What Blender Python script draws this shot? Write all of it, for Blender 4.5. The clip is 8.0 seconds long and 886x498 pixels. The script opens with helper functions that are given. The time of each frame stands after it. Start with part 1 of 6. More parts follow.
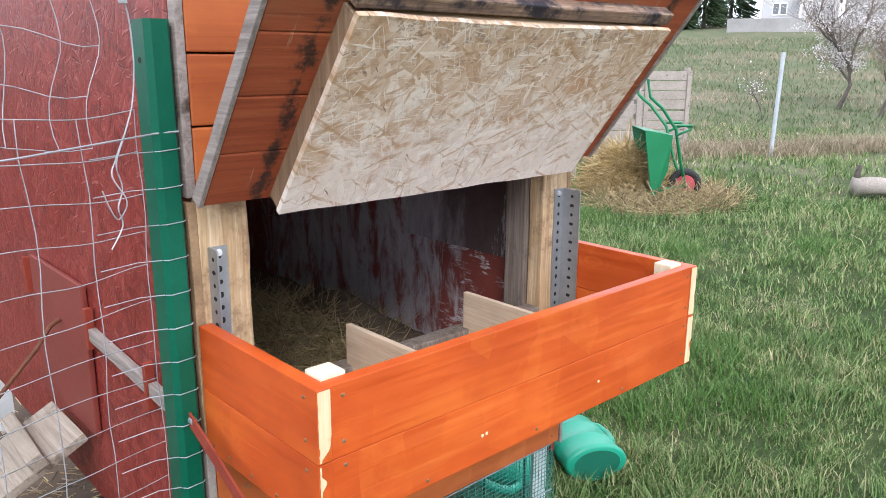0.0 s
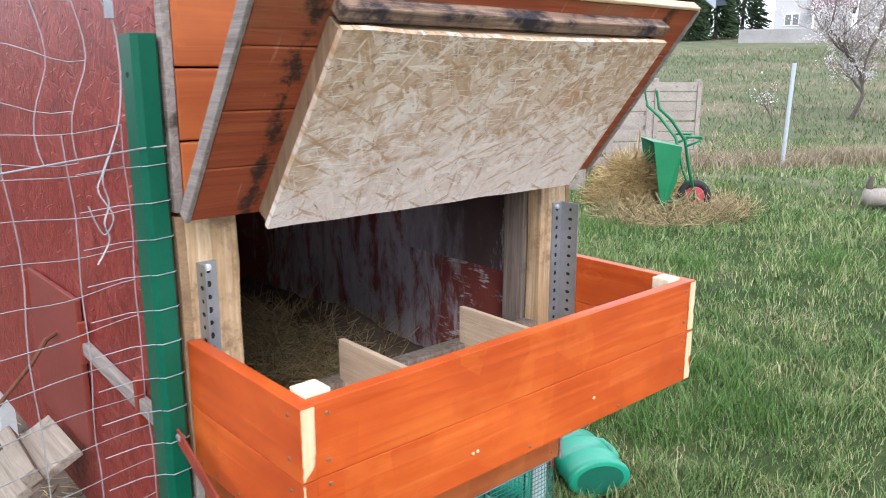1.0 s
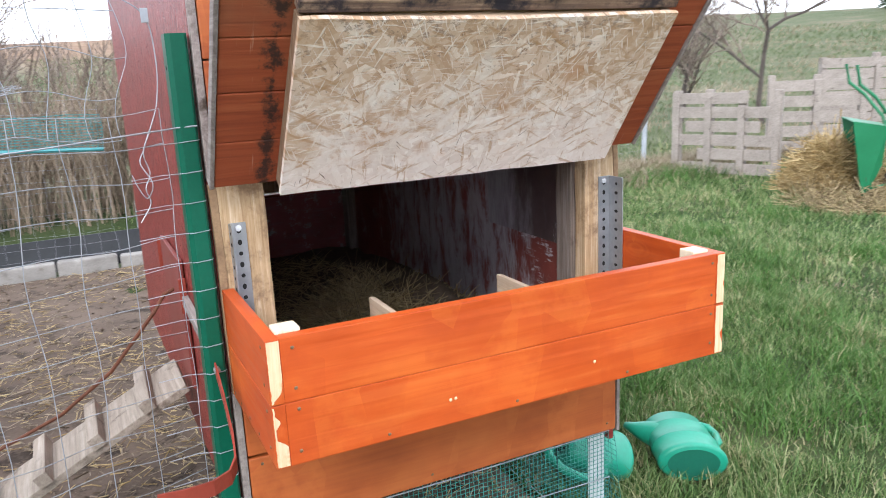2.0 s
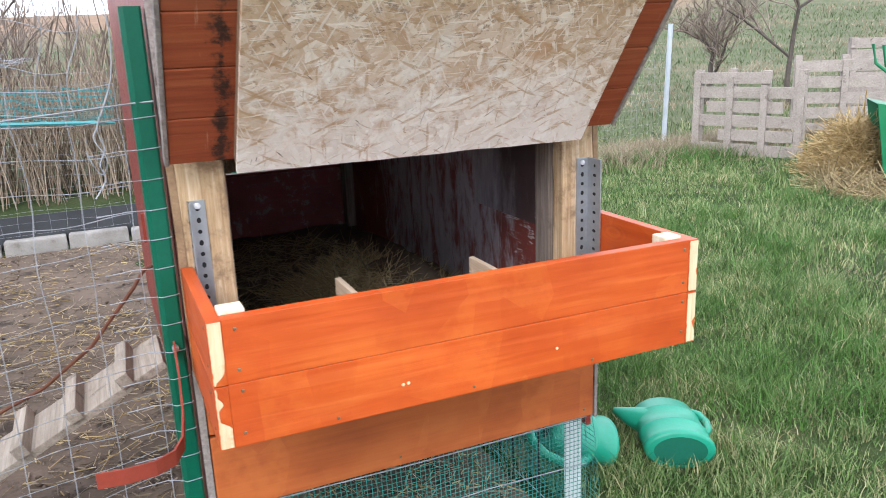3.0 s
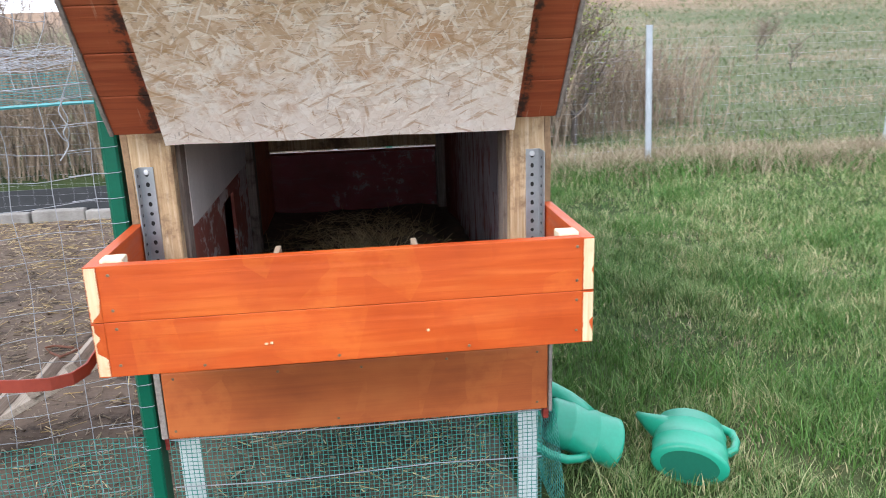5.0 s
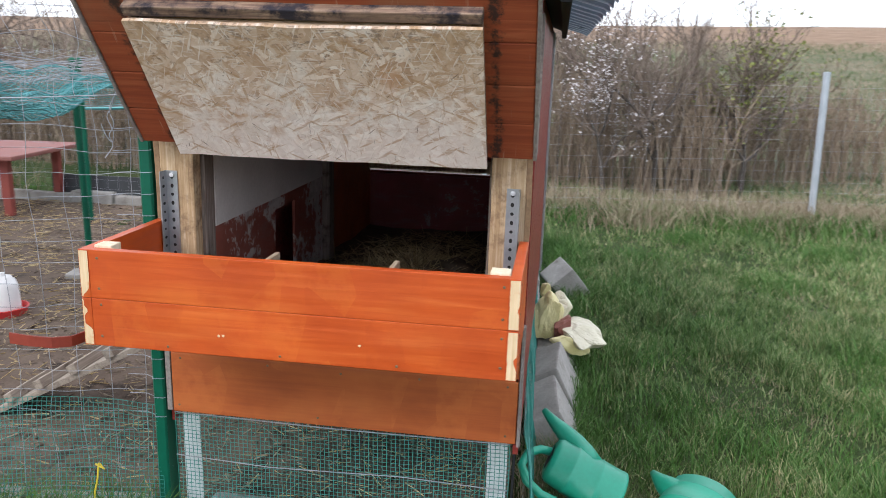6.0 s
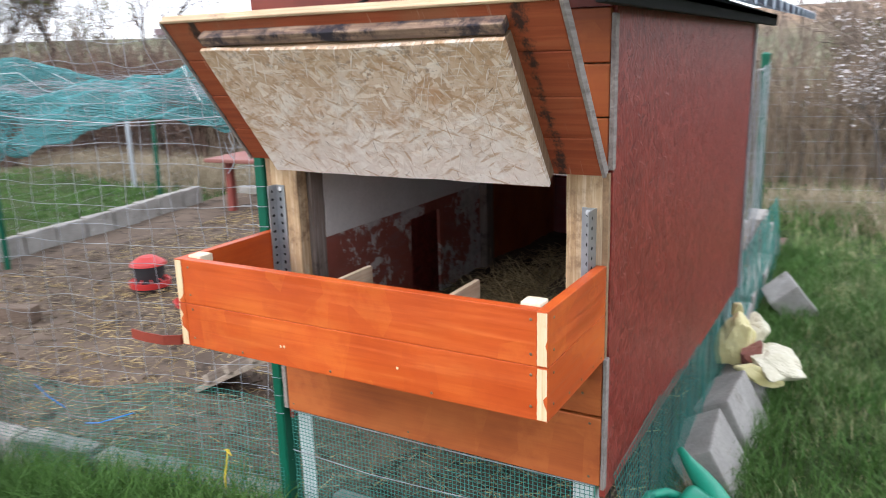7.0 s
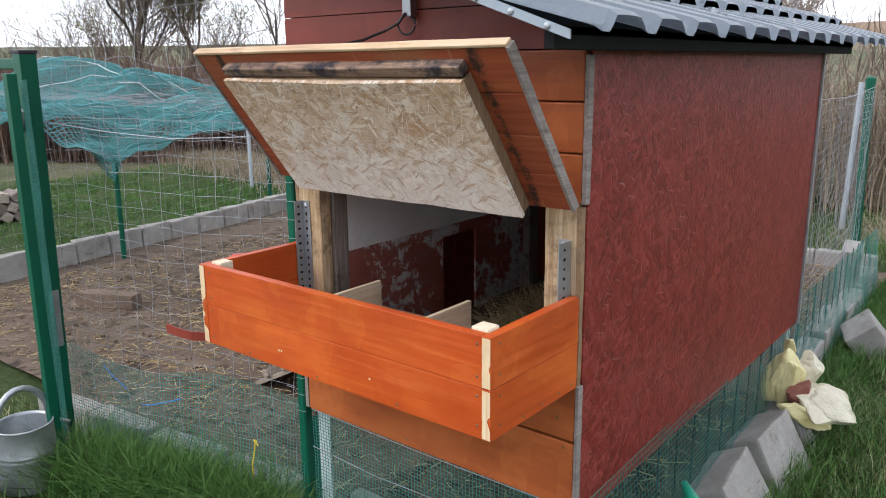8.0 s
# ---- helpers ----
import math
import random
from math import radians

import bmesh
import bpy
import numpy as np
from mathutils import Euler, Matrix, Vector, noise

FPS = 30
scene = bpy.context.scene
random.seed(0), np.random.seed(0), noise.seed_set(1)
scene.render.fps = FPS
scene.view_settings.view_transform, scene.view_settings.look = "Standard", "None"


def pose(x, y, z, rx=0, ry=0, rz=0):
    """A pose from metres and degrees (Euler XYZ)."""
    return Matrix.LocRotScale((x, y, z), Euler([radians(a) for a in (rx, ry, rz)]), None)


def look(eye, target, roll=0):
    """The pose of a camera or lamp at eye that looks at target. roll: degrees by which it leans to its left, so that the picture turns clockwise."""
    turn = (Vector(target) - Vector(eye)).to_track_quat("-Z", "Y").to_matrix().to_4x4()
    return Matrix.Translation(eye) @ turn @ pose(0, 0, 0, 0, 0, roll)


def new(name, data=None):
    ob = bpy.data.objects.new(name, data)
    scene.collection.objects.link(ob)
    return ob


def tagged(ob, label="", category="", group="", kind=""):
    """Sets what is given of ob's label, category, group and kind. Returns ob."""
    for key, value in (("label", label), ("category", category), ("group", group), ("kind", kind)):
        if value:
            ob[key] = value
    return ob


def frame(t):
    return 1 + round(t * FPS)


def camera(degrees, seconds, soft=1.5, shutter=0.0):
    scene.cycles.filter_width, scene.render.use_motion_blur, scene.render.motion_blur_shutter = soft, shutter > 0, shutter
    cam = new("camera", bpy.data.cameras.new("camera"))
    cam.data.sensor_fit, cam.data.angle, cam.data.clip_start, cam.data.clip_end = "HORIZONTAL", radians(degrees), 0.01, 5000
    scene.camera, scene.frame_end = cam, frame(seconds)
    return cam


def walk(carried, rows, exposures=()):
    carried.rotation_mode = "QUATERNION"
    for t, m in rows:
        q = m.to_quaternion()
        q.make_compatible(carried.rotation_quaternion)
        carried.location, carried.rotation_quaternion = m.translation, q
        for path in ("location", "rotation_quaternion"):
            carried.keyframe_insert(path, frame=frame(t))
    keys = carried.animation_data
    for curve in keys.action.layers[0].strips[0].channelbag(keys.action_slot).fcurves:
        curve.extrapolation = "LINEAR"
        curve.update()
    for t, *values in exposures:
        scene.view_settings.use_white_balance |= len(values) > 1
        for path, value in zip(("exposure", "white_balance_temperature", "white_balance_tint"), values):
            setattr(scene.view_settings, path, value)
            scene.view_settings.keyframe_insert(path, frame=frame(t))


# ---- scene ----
cam = camera(59.6, 8.0, 0.8, 0.5)
PATH = [
    (0, (0.023, -0.01, 1.507), (1.335, 1.421, 1.026), 0.3),
    (0.5, (0.033, 0.01, 1.5), (1.337, 1.45, 1.023), 0.2),
    (1, (0.062, -0.023, 1.51), (1.356, 1.433, 1.057), 0.1),
    (1.5, (0.173, -0.22, 1.492), (1.313, 1.364, 1.052), -0.9),
    (1.7, (0.239, -0.32, 1.484), (1.216, 1.371, 1.05), -1.9),
    (2.8, (0.454, -0.416, 1.479), (1.204, 1.368, 0.974), -3.1),
    (3, (0.465, -0.404, 1.477), (1.239, 1.366, 0.96), -2.2),
    (3.5, (0.654, -0.582, 1.463), (1.111, 1.299, 0.958), -0.5),
    (4, (0.793, -0.714, 1.462), (1.094, 1.197, 0.954), -1.4),
    (4.2, (0.844, -0.707, 1.464), (1.161, 1.196, 0.937), -1.4),
    (5.3, (1.296, -0.673, 1.464), (1.373, 1.254, 0.935), -1.1),
    (5.5, (1.408, -0.711, 1.477), (1.344, 1.222, 0.966), 0.8),
    (6, (1.693, -0.761, 1.503), (1.418, 1.162, 1.026), 1.8),
    (6.5, (1.928, -0.627, 1.503), (1.348, 1.225, 1.018), 2.2),
    (7, (2.175, -0.492, 1.542), (1.217, 1.194, 1.053), -1.6),
    (7.5, (2.418, -0.415, 1.579), (1.267, 1.149, 1.1), -0.1),
    (8, (2.526, -0.384, 1.602), (1.301, 1.127, 1.137), -0.6),
]
LIGHTS = [(0.0, 0.95, 6250, 14), (3.5, 0.98, 6250, 14), (5.5, 0.95, 6250, 14), (6.0, 0.52, 6350, 14), (6.5, 0.55, 6400, 14), (7.0, 0.82, 6400, 14), (7.5, 0.84, 6420, 14), (8.0, 0.42, 6450, 14)]
walk(cam, [(t, look(eye, target, roll)) for t, eye, target, roll in PATH], LIGHTS)

# ---- light ----
world = bpy.data.worlds.new("overcast_sky")
scene.world = world
world.use_nodes = True
wt = world.node_tree
wt.nodes.clear()
w_out = wt.nodes.new("ShaderNodeOutputWorld")
w_bg = wt.nodes.new("ShaderNodeBackground")
w_sky = wt.nodes.new("ShaderNodeTexSky")
w_sky.sky_type = "NISHITA"
w_sky.sun_disc = False
w_sky.sun_elevation = radians(38)
w_sky.sun_rotation = radians(216)
w_mix = wt.nodes.new("ShaderNodeMix")
w_mix.data_type = "RGBA"
w_mix.inputs["Factor"].default_value = 0.86
w_mix.inputs[7].default_value = (9.2, 9.8, 10.6, 1)
wt.links.new(w_sky.outputs[0], w_mix.inputs[6])
wt.links.new(w_mix.outputs[2], w_bg.inputs["Color"])
w_bg.inputs["Strength"].default_value = 0.15
wt.links.new(w_bg.outputs[0], w_out.inputs[0])
sun = new("sun", bpy.data.lights.new("sun", "SUN"))
sun.data.energy = 1.3
sun.data.angle = radians(25)
sun.data.color = (1.0, 0.96, 0.9)
sun.matrix_basis = look((-3, -4, 6), (1, 1.5, 0.6))


# ---- materials ----
class Nodes:
    """A small builder of node materials."""

    def __init__(self, name):
        self.m = bpy.data.materials.new(name)
        self.m.use_nodes = True
        self.t = self.m.node_tree
        self.b = self.t.nodes["Principled BSDF"]

    def node(self, kind, ins=None, **attrs):
        n = self.t.nodes.new("ShaderNode" + kind)
        if "operation" in attrs:
            n.operation = attrs["operation"]
        if "data_type" in attrs:
            n.data_type = attrs["data_type"]
        if "blend_type" in attrs:
            n.blend_type = attrs["blend_type"]
        if "interpolation_type" in attrs:
            n.interpolation_type = attrs["interpolation_type"]
        if "voronoi_dimensions" in attrs:
            n.voronoi_dimensions = attrs["voronoi_dimensions"]
        for k, v in (ins or {}).items():
            self.put(n.inputs[k], v)
        return n

    def put(self, socket, v):
        if isinstance(v, bpy.types.NodeSocket):
            self.t.links.new(v, socket)
        else:
            socket.default_value = v

    def math(self, op, a, b=0.0, c=0.0):
        n = self.node("Math", {0: a, 1: b, 2: c}, operation=op)
        return n.outputs[0]

    def place(self, stretch=(1, 1, 1), turn=(0, 0, 0), random_by=23.0):
        tc = self.node("TexCoord").outputs["Object"]
        if random_by:
            info = self.node("ObjectInfo").outputs["Random"]
            off = self.math("MULTIPLY", info, random_by)
            tc = self.node("VectorMath", {0: tc, 1: off}, operation="ADD").outputs[0]
        return self.node("Mapping", {"Vector": tc, "Scale": stretch, "Rotation": turn}).outputs[0]

    def noise(self, v, scale, detail=5.0, rough=0.6, distort=0.0):
        return self.node("TexNoise", {"Vector": v, "Scale": scale, "Detail": detail, "Roughness": rough, "Distortion": distort}).outputs["Fac"]

    def ramp(self, fac, stops):
        n = self.node("ValToRGB", {"Fac": fac})
        el = n.color_ramp.elements
        while len(el) < len(stops):
            el.new(0.5)
        for e, (p, c) in zip(el, stops):
            e.position = p
            e.color = (*c, 1) if len(c) == 3 else c
        return n.outputs["Color"]

    def step(self, fac, lo, hi):
        return self.node("MapRange", {"Value": fac, "From Min": lo, "From Max": hi}, interpolation_type="SMOOTHSTEP").outputs[0]

    def mix(self, fac, a, b, how="MIX"):
        n = self.node("Mix", data_type="RGBA", blend_type=how)
        self.put(n.inputs[0], fac)
        self.put(n.inputs[6], a if isinstance(a, bpy.types.NodeSocket) else (*a, 1))
        self.put(n.inputs[7], b if isinstance(b, bpy.types.NodeSocket) else (*b, 1))
        return n.outputs[2]

    def bump(self, height, strength, distance=0.004):
        n = self.node("Bump", {"Height": height, "Strength": strength, "Distance": distance})
        self.put(self.b.inputs["Normal"], n.outputs[0])

    def done(self, color, rough=0.7, metal=0.0, spec=0.5):
        self.put(self.b.inputs["Base Color"], color if isinstance(color, bpy.types.NodeSocket) else (*color, 1))
        self.put(self.b.inputs["Roughness"], rough)
        self.put(self.b.inputs["Metallic"], metal)
        self.put(self.b.inputs["Specular IOR Level"], spec)
        return self.m


def grey(v):
    return (v, v, v)


def along(axis, fine, coarse):
    return tuple(coarse if a == axis else fine for a in "xyz")


def stained_wood(name, axis, dark, mid, light, rough=0.45, patch=0.3):
    """Boards under a coloured stain: soft grain, square lap marks of the brush, ringed knots."""
    n = Nodes(name)
    grain = n.noise(n.place(along(axis, 26, 1.1)), 2.2, 6, 0.6, 0.7)
    cloud = n.noise(n.place(along(axis, 5, 2.2)), 1.7, 3, 0.5)
    c = n.ramp(n.math("MULTIPLY_ADD", grain, 0.42, n.math("MULTIPLY", cloud, 0.6)), [(0.30, dark), (0.52, mid), (0.78, light)])
    lap = n.node("TexVoronoi", {"Vector": n.place(tuple(11 if a == axis else 6.5 for a in "xyz")), "Scale": 1.0, "Randomness": 0.55})
    lap_r = n.node("SeparateColor", {0: lap.outputs["Color"]}).outputs[0]
    lap_f = n.math("MULTIPLY", n.step(lap_r, 0.72, 0.80), n.step(n.noise(n.place((9, 9, 9)), 2.5, 3), 0.35, 0.60))
    c = n.mix(n.math("MULTIPLY", lap_f, patch), c, light)
    lap_d = n.math("MULTIPLY", n.step(lap_r, 0.24, 0.16), n.step(n.noise(n.place((8, 8, 8)), 2.1, 3), 0.40, 0.62))
    c = n.mix(n.math("MULTIPLY", lap_d, patch * 0.8), c, dark)
    spot = n.node("TexVoronoi", {"Vector": n.place(along(axis, 9, 4)), "Scale": 1.0})
    some = n.step(n.node("SeparateColor", {0: spot.outputs["Color"]}).outputs[1], 0.55, 0.57)
    knot = n.math("MULTIPLY", n.step(spot.outputs["Distance"], 0.13, 0.05), some)
    rings = n.math("MULTIPLY_ADD", n.math("SINE", n.math("MULTIPLY", spot.outputs["Distance"], 95.0)), 0.5, 0.5)
    halo = n.math("MULTIPLY", n.math("MULTIPLY", n.step(spot.outputs["Distance"], 0.34, 0.10), some), rings)
    c = n.mix(n.math("MULTIPLY", halo, 0.30), c, light)
    c = n.mix(n.math("MULTIPLY", knot, 0.45), c, dark)
    tone = n.noise(n.place((3, 3, 3)), 1.9, 4)
    c = n.mix(0.30, c, n.ramp(tone, [(0.3, grey(0.5)), (0.7, grey(1.0))]), "MULTIPLY")
    n.bump(grain, 0.30, 0.002)
    return n.done(c, n.ramp(grain, [(0.3, grey(rough - 0.1)), (0.7, grey(rough + 0.12))]), spec=0.4)


def raw_wood(name, axis, dark, mid, light, dirt=0.0, dirt_color=(0.05, 0.035, 0.025)):
    n = Nodes(name)
    grain = n.noise(n.place(along(axis, 30, 1.3)), 2.6, 6, 0.7, 0.8)
    c = n.ramp(grain, [(0.27, dark), (0.5, mid), (0.72, light)])
    tone = n.noise(n.place((3, 3, 3)), 1.8, 4)
    c = n.mix(0.5, c, n.ramp(tone, [(0.3, grey(0.55)), (0.65, grey(1.0))]), "MULTIPLY")
    if dirt:
        blot = n.step(n.noise(n.place((4, 4, 4)), 2.2, 6, 0.7), 0.62 - dirt * 0.25, 0.8 - dirt * 0.25)
        c = n.mix(blot, c, dirt_color)
    n.bump(grain, 0.6, 0.003)
    return n.done(c, 0.75, spec=0.25)


def osb(name, palette, turn=(0, 0, 0), wash=None, rough=0.7, relief=0.8, size=1.0, slivers=(), spec=0.35, drift=(), depth=0.005, stains=()):
    """Strand board: several layers of long flakes laid at different angles, the topmost flake wins."""
    n = Nodes(name)
    best, color, high = None, None, None
    for k, a in enumerate((8, 52, 97, 141, 28, 118)):
        v = n.place((1, 1, 1), tuple(radians(t) for t in turn), 0)
        v = n.node("VectorMath", {0: v, 1: (k * 3.1, k * 1.7, 0)}, operation="ADD").outputs[0]
        warp = n.node("TexNoise", {"Vector": v, "Scale": 9.0, "Detail": 1.0}).outputs["Color"]
        v = n.node("VectorMath", {0: warp, 1: (0.03, 0.03, 0.0), 2: v}, operation="MULTIPLY_ADD").outputs[0]
        v = n.node("Mapping", {"Vector": v, "Rotation": (0, 0, radians(a))}).outputs[0]
        v = n.node("Mapping", {"Vector": v, "Scale": (13 / size, 62 / size, 0.01)}).outputs[0]
        cell = n.node("TexVoronoi", {"Vector": v, "Scale": 1.0}, voronoi_dimensions="2D")
        rnd = n.node("SeparateColor", {0: cell.outputs["Color"]})
        grain = n.noise(v, 3.0, 3)
        own = n.ramp(n.math("MULTIPLY_ADD", grain, 0.35, n.math("MULTIPLY", rnd.outputs[1], 0.8)), palette)
        edge = n.step(cell.outputs["Distance"], 0.75, 0.25)
        h = n.math("MULTIPLY_ADD", rnd.outputs[0], 0.8, n.math("MULTIPLY", edge, 0.25))
        if best is None:
            best, color = h, own
        else:
            over = n.step(n.math("SUBTRACT", h, best), -0.01, 0.02)
            color = n.mix(over, color, own)
            best = n.math("MAXIMUM", best, h)
    if wash:
        for col, sc, lo, hi, strength in wash:
            f = n.math("MULTIPLY", n.step(n.noise(n.place((1, 1, 1), (0, 0, 0), 0), sc, 5, 0.65), lo, hi), strength)
            color = n.mix(f, color, col)
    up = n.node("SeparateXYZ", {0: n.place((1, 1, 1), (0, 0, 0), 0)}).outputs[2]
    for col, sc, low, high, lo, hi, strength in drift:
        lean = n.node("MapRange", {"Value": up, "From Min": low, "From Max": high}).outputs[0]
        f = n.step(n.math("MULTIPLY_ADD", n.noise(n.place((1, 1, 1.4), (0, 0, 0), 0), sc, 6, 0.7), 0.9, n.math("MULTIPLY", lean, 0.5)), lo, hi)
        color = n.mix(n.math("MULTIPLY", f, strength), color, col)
    wide = n.node("SeparateXYZ", {0: n.place((1, 1, 1), (0, 0, 0), 0)}).outputs[0]
    for col, sx, sz, radius, strength in stains:
        d = n.math("SQRT", n.math("ADD", n.math("POWER", n.math("SUBTRACT", wide, sx), 2.0), n.math("POWER", n.math("SUBTRACT", up, sz), 2.0)))
        d = n.math("MULTIPLY_ADD", n.noise(n.place((1, 1, 1), (0, 0, 0), 0), 28, 5, 0.7), radius * 1.3, d)
        color = n.mix(n.math("MULTIPLY", n.step(d, radius * 1.75, radius * 0.95), strength), color, col)
    for k, (col, angle, sx, sy, lo, hi, strength, rise) in enumerate(slivers):
        v = n.place((1, 1, 1), tuple(radians(t) for t in turn), 0)
        warp = n.node("TexNoise", {"Vector": v, "Scale": 14.0, "Detail": 1.0}).outputs["Color"]
        v = n.node("VectorMath", {0: warp, 1: (0.012, 0.012, 0.0), 2: v}, operation="MULTIPLY_ADD").outputs[0]
        v = n.node("Mapping", {"Vector": v, "Rotation": (0, 0, radians(angle)), "Location": (k * 1.3, k * 2.1, 0)}).outputs[0]
        v = n.node("Mapping", {"Vector": v, "Scale": (sx, sy, 0.01)}).outputs[0]
        f = n.step(n.noise(v, 1.0, 2, 0.5), lo, hi)
        color = n.mix(n.math("MULTIPLY", f, strength), color, col)
        best = n.math("MULTIPLY_ADD", f, rise, best)
    fine = n.noise(n.place((1, 1, 1), (0, 0, 0), 0), 160, 3)
    n.bump(n.math("MULTIPLY_ADD", fine, 0.15, best), relief, depth)
    return n.done(color, rough, spec=spec)


def plain(name, c1, c2, scale=6.0, rough=0.6, metal=0.0, relief=0.2, spec=0.5, spots=None, fine=90.0, random_by=23.0):
    """Any surface with variation at two scales, and blots of a second colour where wanted."""
    n = Nodes(name)
    v = n.place((1, 1, 1), (0, 0, 0), random_by)
    a = n.noise(v, scale, 5, 0.6)
    f = n.noise(v, fine, 4, 0.6)
    c = n.ramp(n.math("MULTIPLY_ADD", f, 0.35, n.math("MULTIPLY", a, 0.75)), [(0.35, c1), (0.75, c2)])
    for col, sc, lo, hi in spots or ():
        c = n.mix(n.step(n.noise(v, sc, 6, 0.7), lo, hi), c, col)
    n.bump(f, relief, 0.003)
    return n.done(c, n.math("MULTIPLY_ADD", a, 0.25, rough - 0.12), metal, spec)


def leafy(name, stops, rough=0.6, through_light=0.25):
    """Blades, leaves and twigs in one mesh: each island takes a colour of its own."""
    n = Nodes(name)
    r = n.node("NewGeometry").outputs["Random Per Island"]
    flat = n.place((1, 1, 0.2), (0, 0, 0), 0)
    patch = n.math("MULTIPLY_ADD", n.noise(flat, 0.9, 3), 0.32, n.math("MULTIPLY_ADD", n.noise(flat, 3.6, 3), 0.36, n.math("MULTIPLY", n.noise(flat, 13.0, 2), 0.12)))
    c = n.ramp(n.math("MULTIPLY_ADD", r, 0.54, n.math("SUBTRACT", patch, 0.09)), stops)
    m = n.done(c, rough, spec=0.25)
    if through_light:
        n.put(n.b.inputs["Transmission Weight"], 0.0)
        n.put(n.b.inputs["Subsurface Weight"], 0.0)
    return m


ORANGE = ((0.37, 0.046, 0.007), (0.52, 0.083, 0.012), (0.68, 0.160, 0.026))
M_box_x = stained_wood("orange_stain_x", "x", *ORANGE)
M_box_y = stained_wood("orange_stain_y", "y", *ORANGE)
M_skirt = stained_wood("old_orange_stain", "x", (0.29, 0.062, 0.018), (0.43, 0.105, 0.026), (0.54, 0.155, 0.040), 0.5, 0.35)
M_upper = stained_wood("upper_orange_stain", "x", (0.28, 0.062, 0.018), (0.42, 0.108, 0.028), (0.54, 0.160, 0.042), 0.55, 0.3)
M_gable = stained_wood("gable_stain", "x", (0.13, 0.022, 0.014), (0.20, 0.032, 0.018), (0.27, 0.05, 0.026), 0.5, 0.3)
def lid_wood():
    """Red-brown boards, black with mould in a band along the pad."""
    n = Nodes("mouldy_lid_boards")
    v = n.place((1, 1, 1), (0, 0, 0), 0)
    grain = n.noise(n.place((1.2, 26, 26)), 2.4, 5, 0.6, 0.8)
    c = n.ramp(grain, [(0.2, (0.19, 0.035, 0.016)), (0.5, (0.30, 0.068, 0.026)), (0.85, (0.38, 0.11, 0.045))])
    c = n.mix(n.math("MULTIPLY", n.step(n.noise(v, 3.0, 4), 0.48, 0.7), 0.6), c, (0.27, 0.12, 0.06))
    c = n.mix(n.math("MULTIPLY", n.step(n.noise(n.place((40, 3, 3), (0, 0, 0), 0), 2.0, 4), 0.62, 0.72), 0.6), c, (0.46, 0.28, 0.20))
    across = n.node("SeparateXYZ", {0: v}).outputs[0]
    edge = n.math("ABSOLUTE", n.math("SUBTRACT", n.math("ABSOLUTE", n.math("SUBTRACT", across, 1.115)), 0.430))
    band = n.math("SUBTRACT", 1.0, n.math("DIVIDE", edge, 0.045))
    mould = n.step(n.math("MULTIPLY_ADD", n.noise(v, 24, 6, 0.75), 0.9, n.math("MULTIPLY", n.math("MAXIMUM", band, -0.6), 0.36)), 0.66, 0.84)
    c = n.mix(n.math("MULTIPLY", mould, 0.92), c, (0.022, 0.016, 0.015))
    n.bump(grain, 0.5, 0.003)
    return n.done(c, 0.6, spec=0.35)


M_lid = lid_wood()
M_lid_edge = raw_wood("grey_lid_edge", "y", (0.16, 0.13, 0.12), (0.27, 0.23, 0.21), (0.36, 0.32, 0.29), 0.2)
M_lid_top = raw_wood("bare_lid_rim", "x", (0.42, 0.26, 0.14), (0.62, 0.44, 0.28), (0.76, 0.60, 0.43), 0.2, (0.06, 0.05, 0.05))
M_sooty = raw_wood("sooty_batten", "x", (0.05, 0.04, 0.05), (0.22, 0.14, 0.10), (0.45, 0.32, 0.22), 0.75, (0.025, 0.022, 0.03))
M_pad_side = raw_wood("pad_side_wood", "z", (0.15, 0.09, 0.055), (0.25, 0.16, 0.10), (0.34, 0.24, 0.16), 0.25)
M_endgrain = raw_wood("bare_end_grain", "z", (0.58, 0.40, 0.22), (0.72, 0.54, 0.33), (0.80, 0.64, 0.44), 0.25, (0.62, 0.16, 0.03))
M_fresh = raw_wood("fresh_pale_wood", "z", (0.62, 0.50, 0.33), (0.74, 0.63, 0.46), (0.82, 0.73, 0.58))
M_ply = raw_wood("pale_plywood", "y", (0.42, 0.31, 0.21), (0.52, 0.40, 0.29), (0.60, 0.49, 0.37))
M_post = raw_wood("yellow_frame_post", "z", (0.28, 0.175, 0.092), (0.47, 0.325, 0.185), (0.68, 0.55, 0.40), 0.5, (0.19, 0.12, 0.07))
M_stud = raw_wood("weathered_stud", "z", (0.10, 0.075, 0.06), (0.20, 0.16, 0.135), (0.32, 0.27, 0.24), 0.2)
M_pallet = raw_wood("silver_pallet_wood", "x", (0.20, 0.17, 0.145), (0.33, 0.29, 0.255), (0.45, 0.41, 0.37), 0.15)
M_scrap = raw_wood("scrap_timber", "y", (0.20, 0.16, 0.125), (0.33, 0.275, 0.22), (0.44, 0.38, 0.32), 0.25)
TAN, PALE, SLIT, RUST = (0.42, 0.25, 0.125), (0.76, 0.68, 0.60), (0.13, 0.08, 0.05), (0.44, 0.22, 0.09)
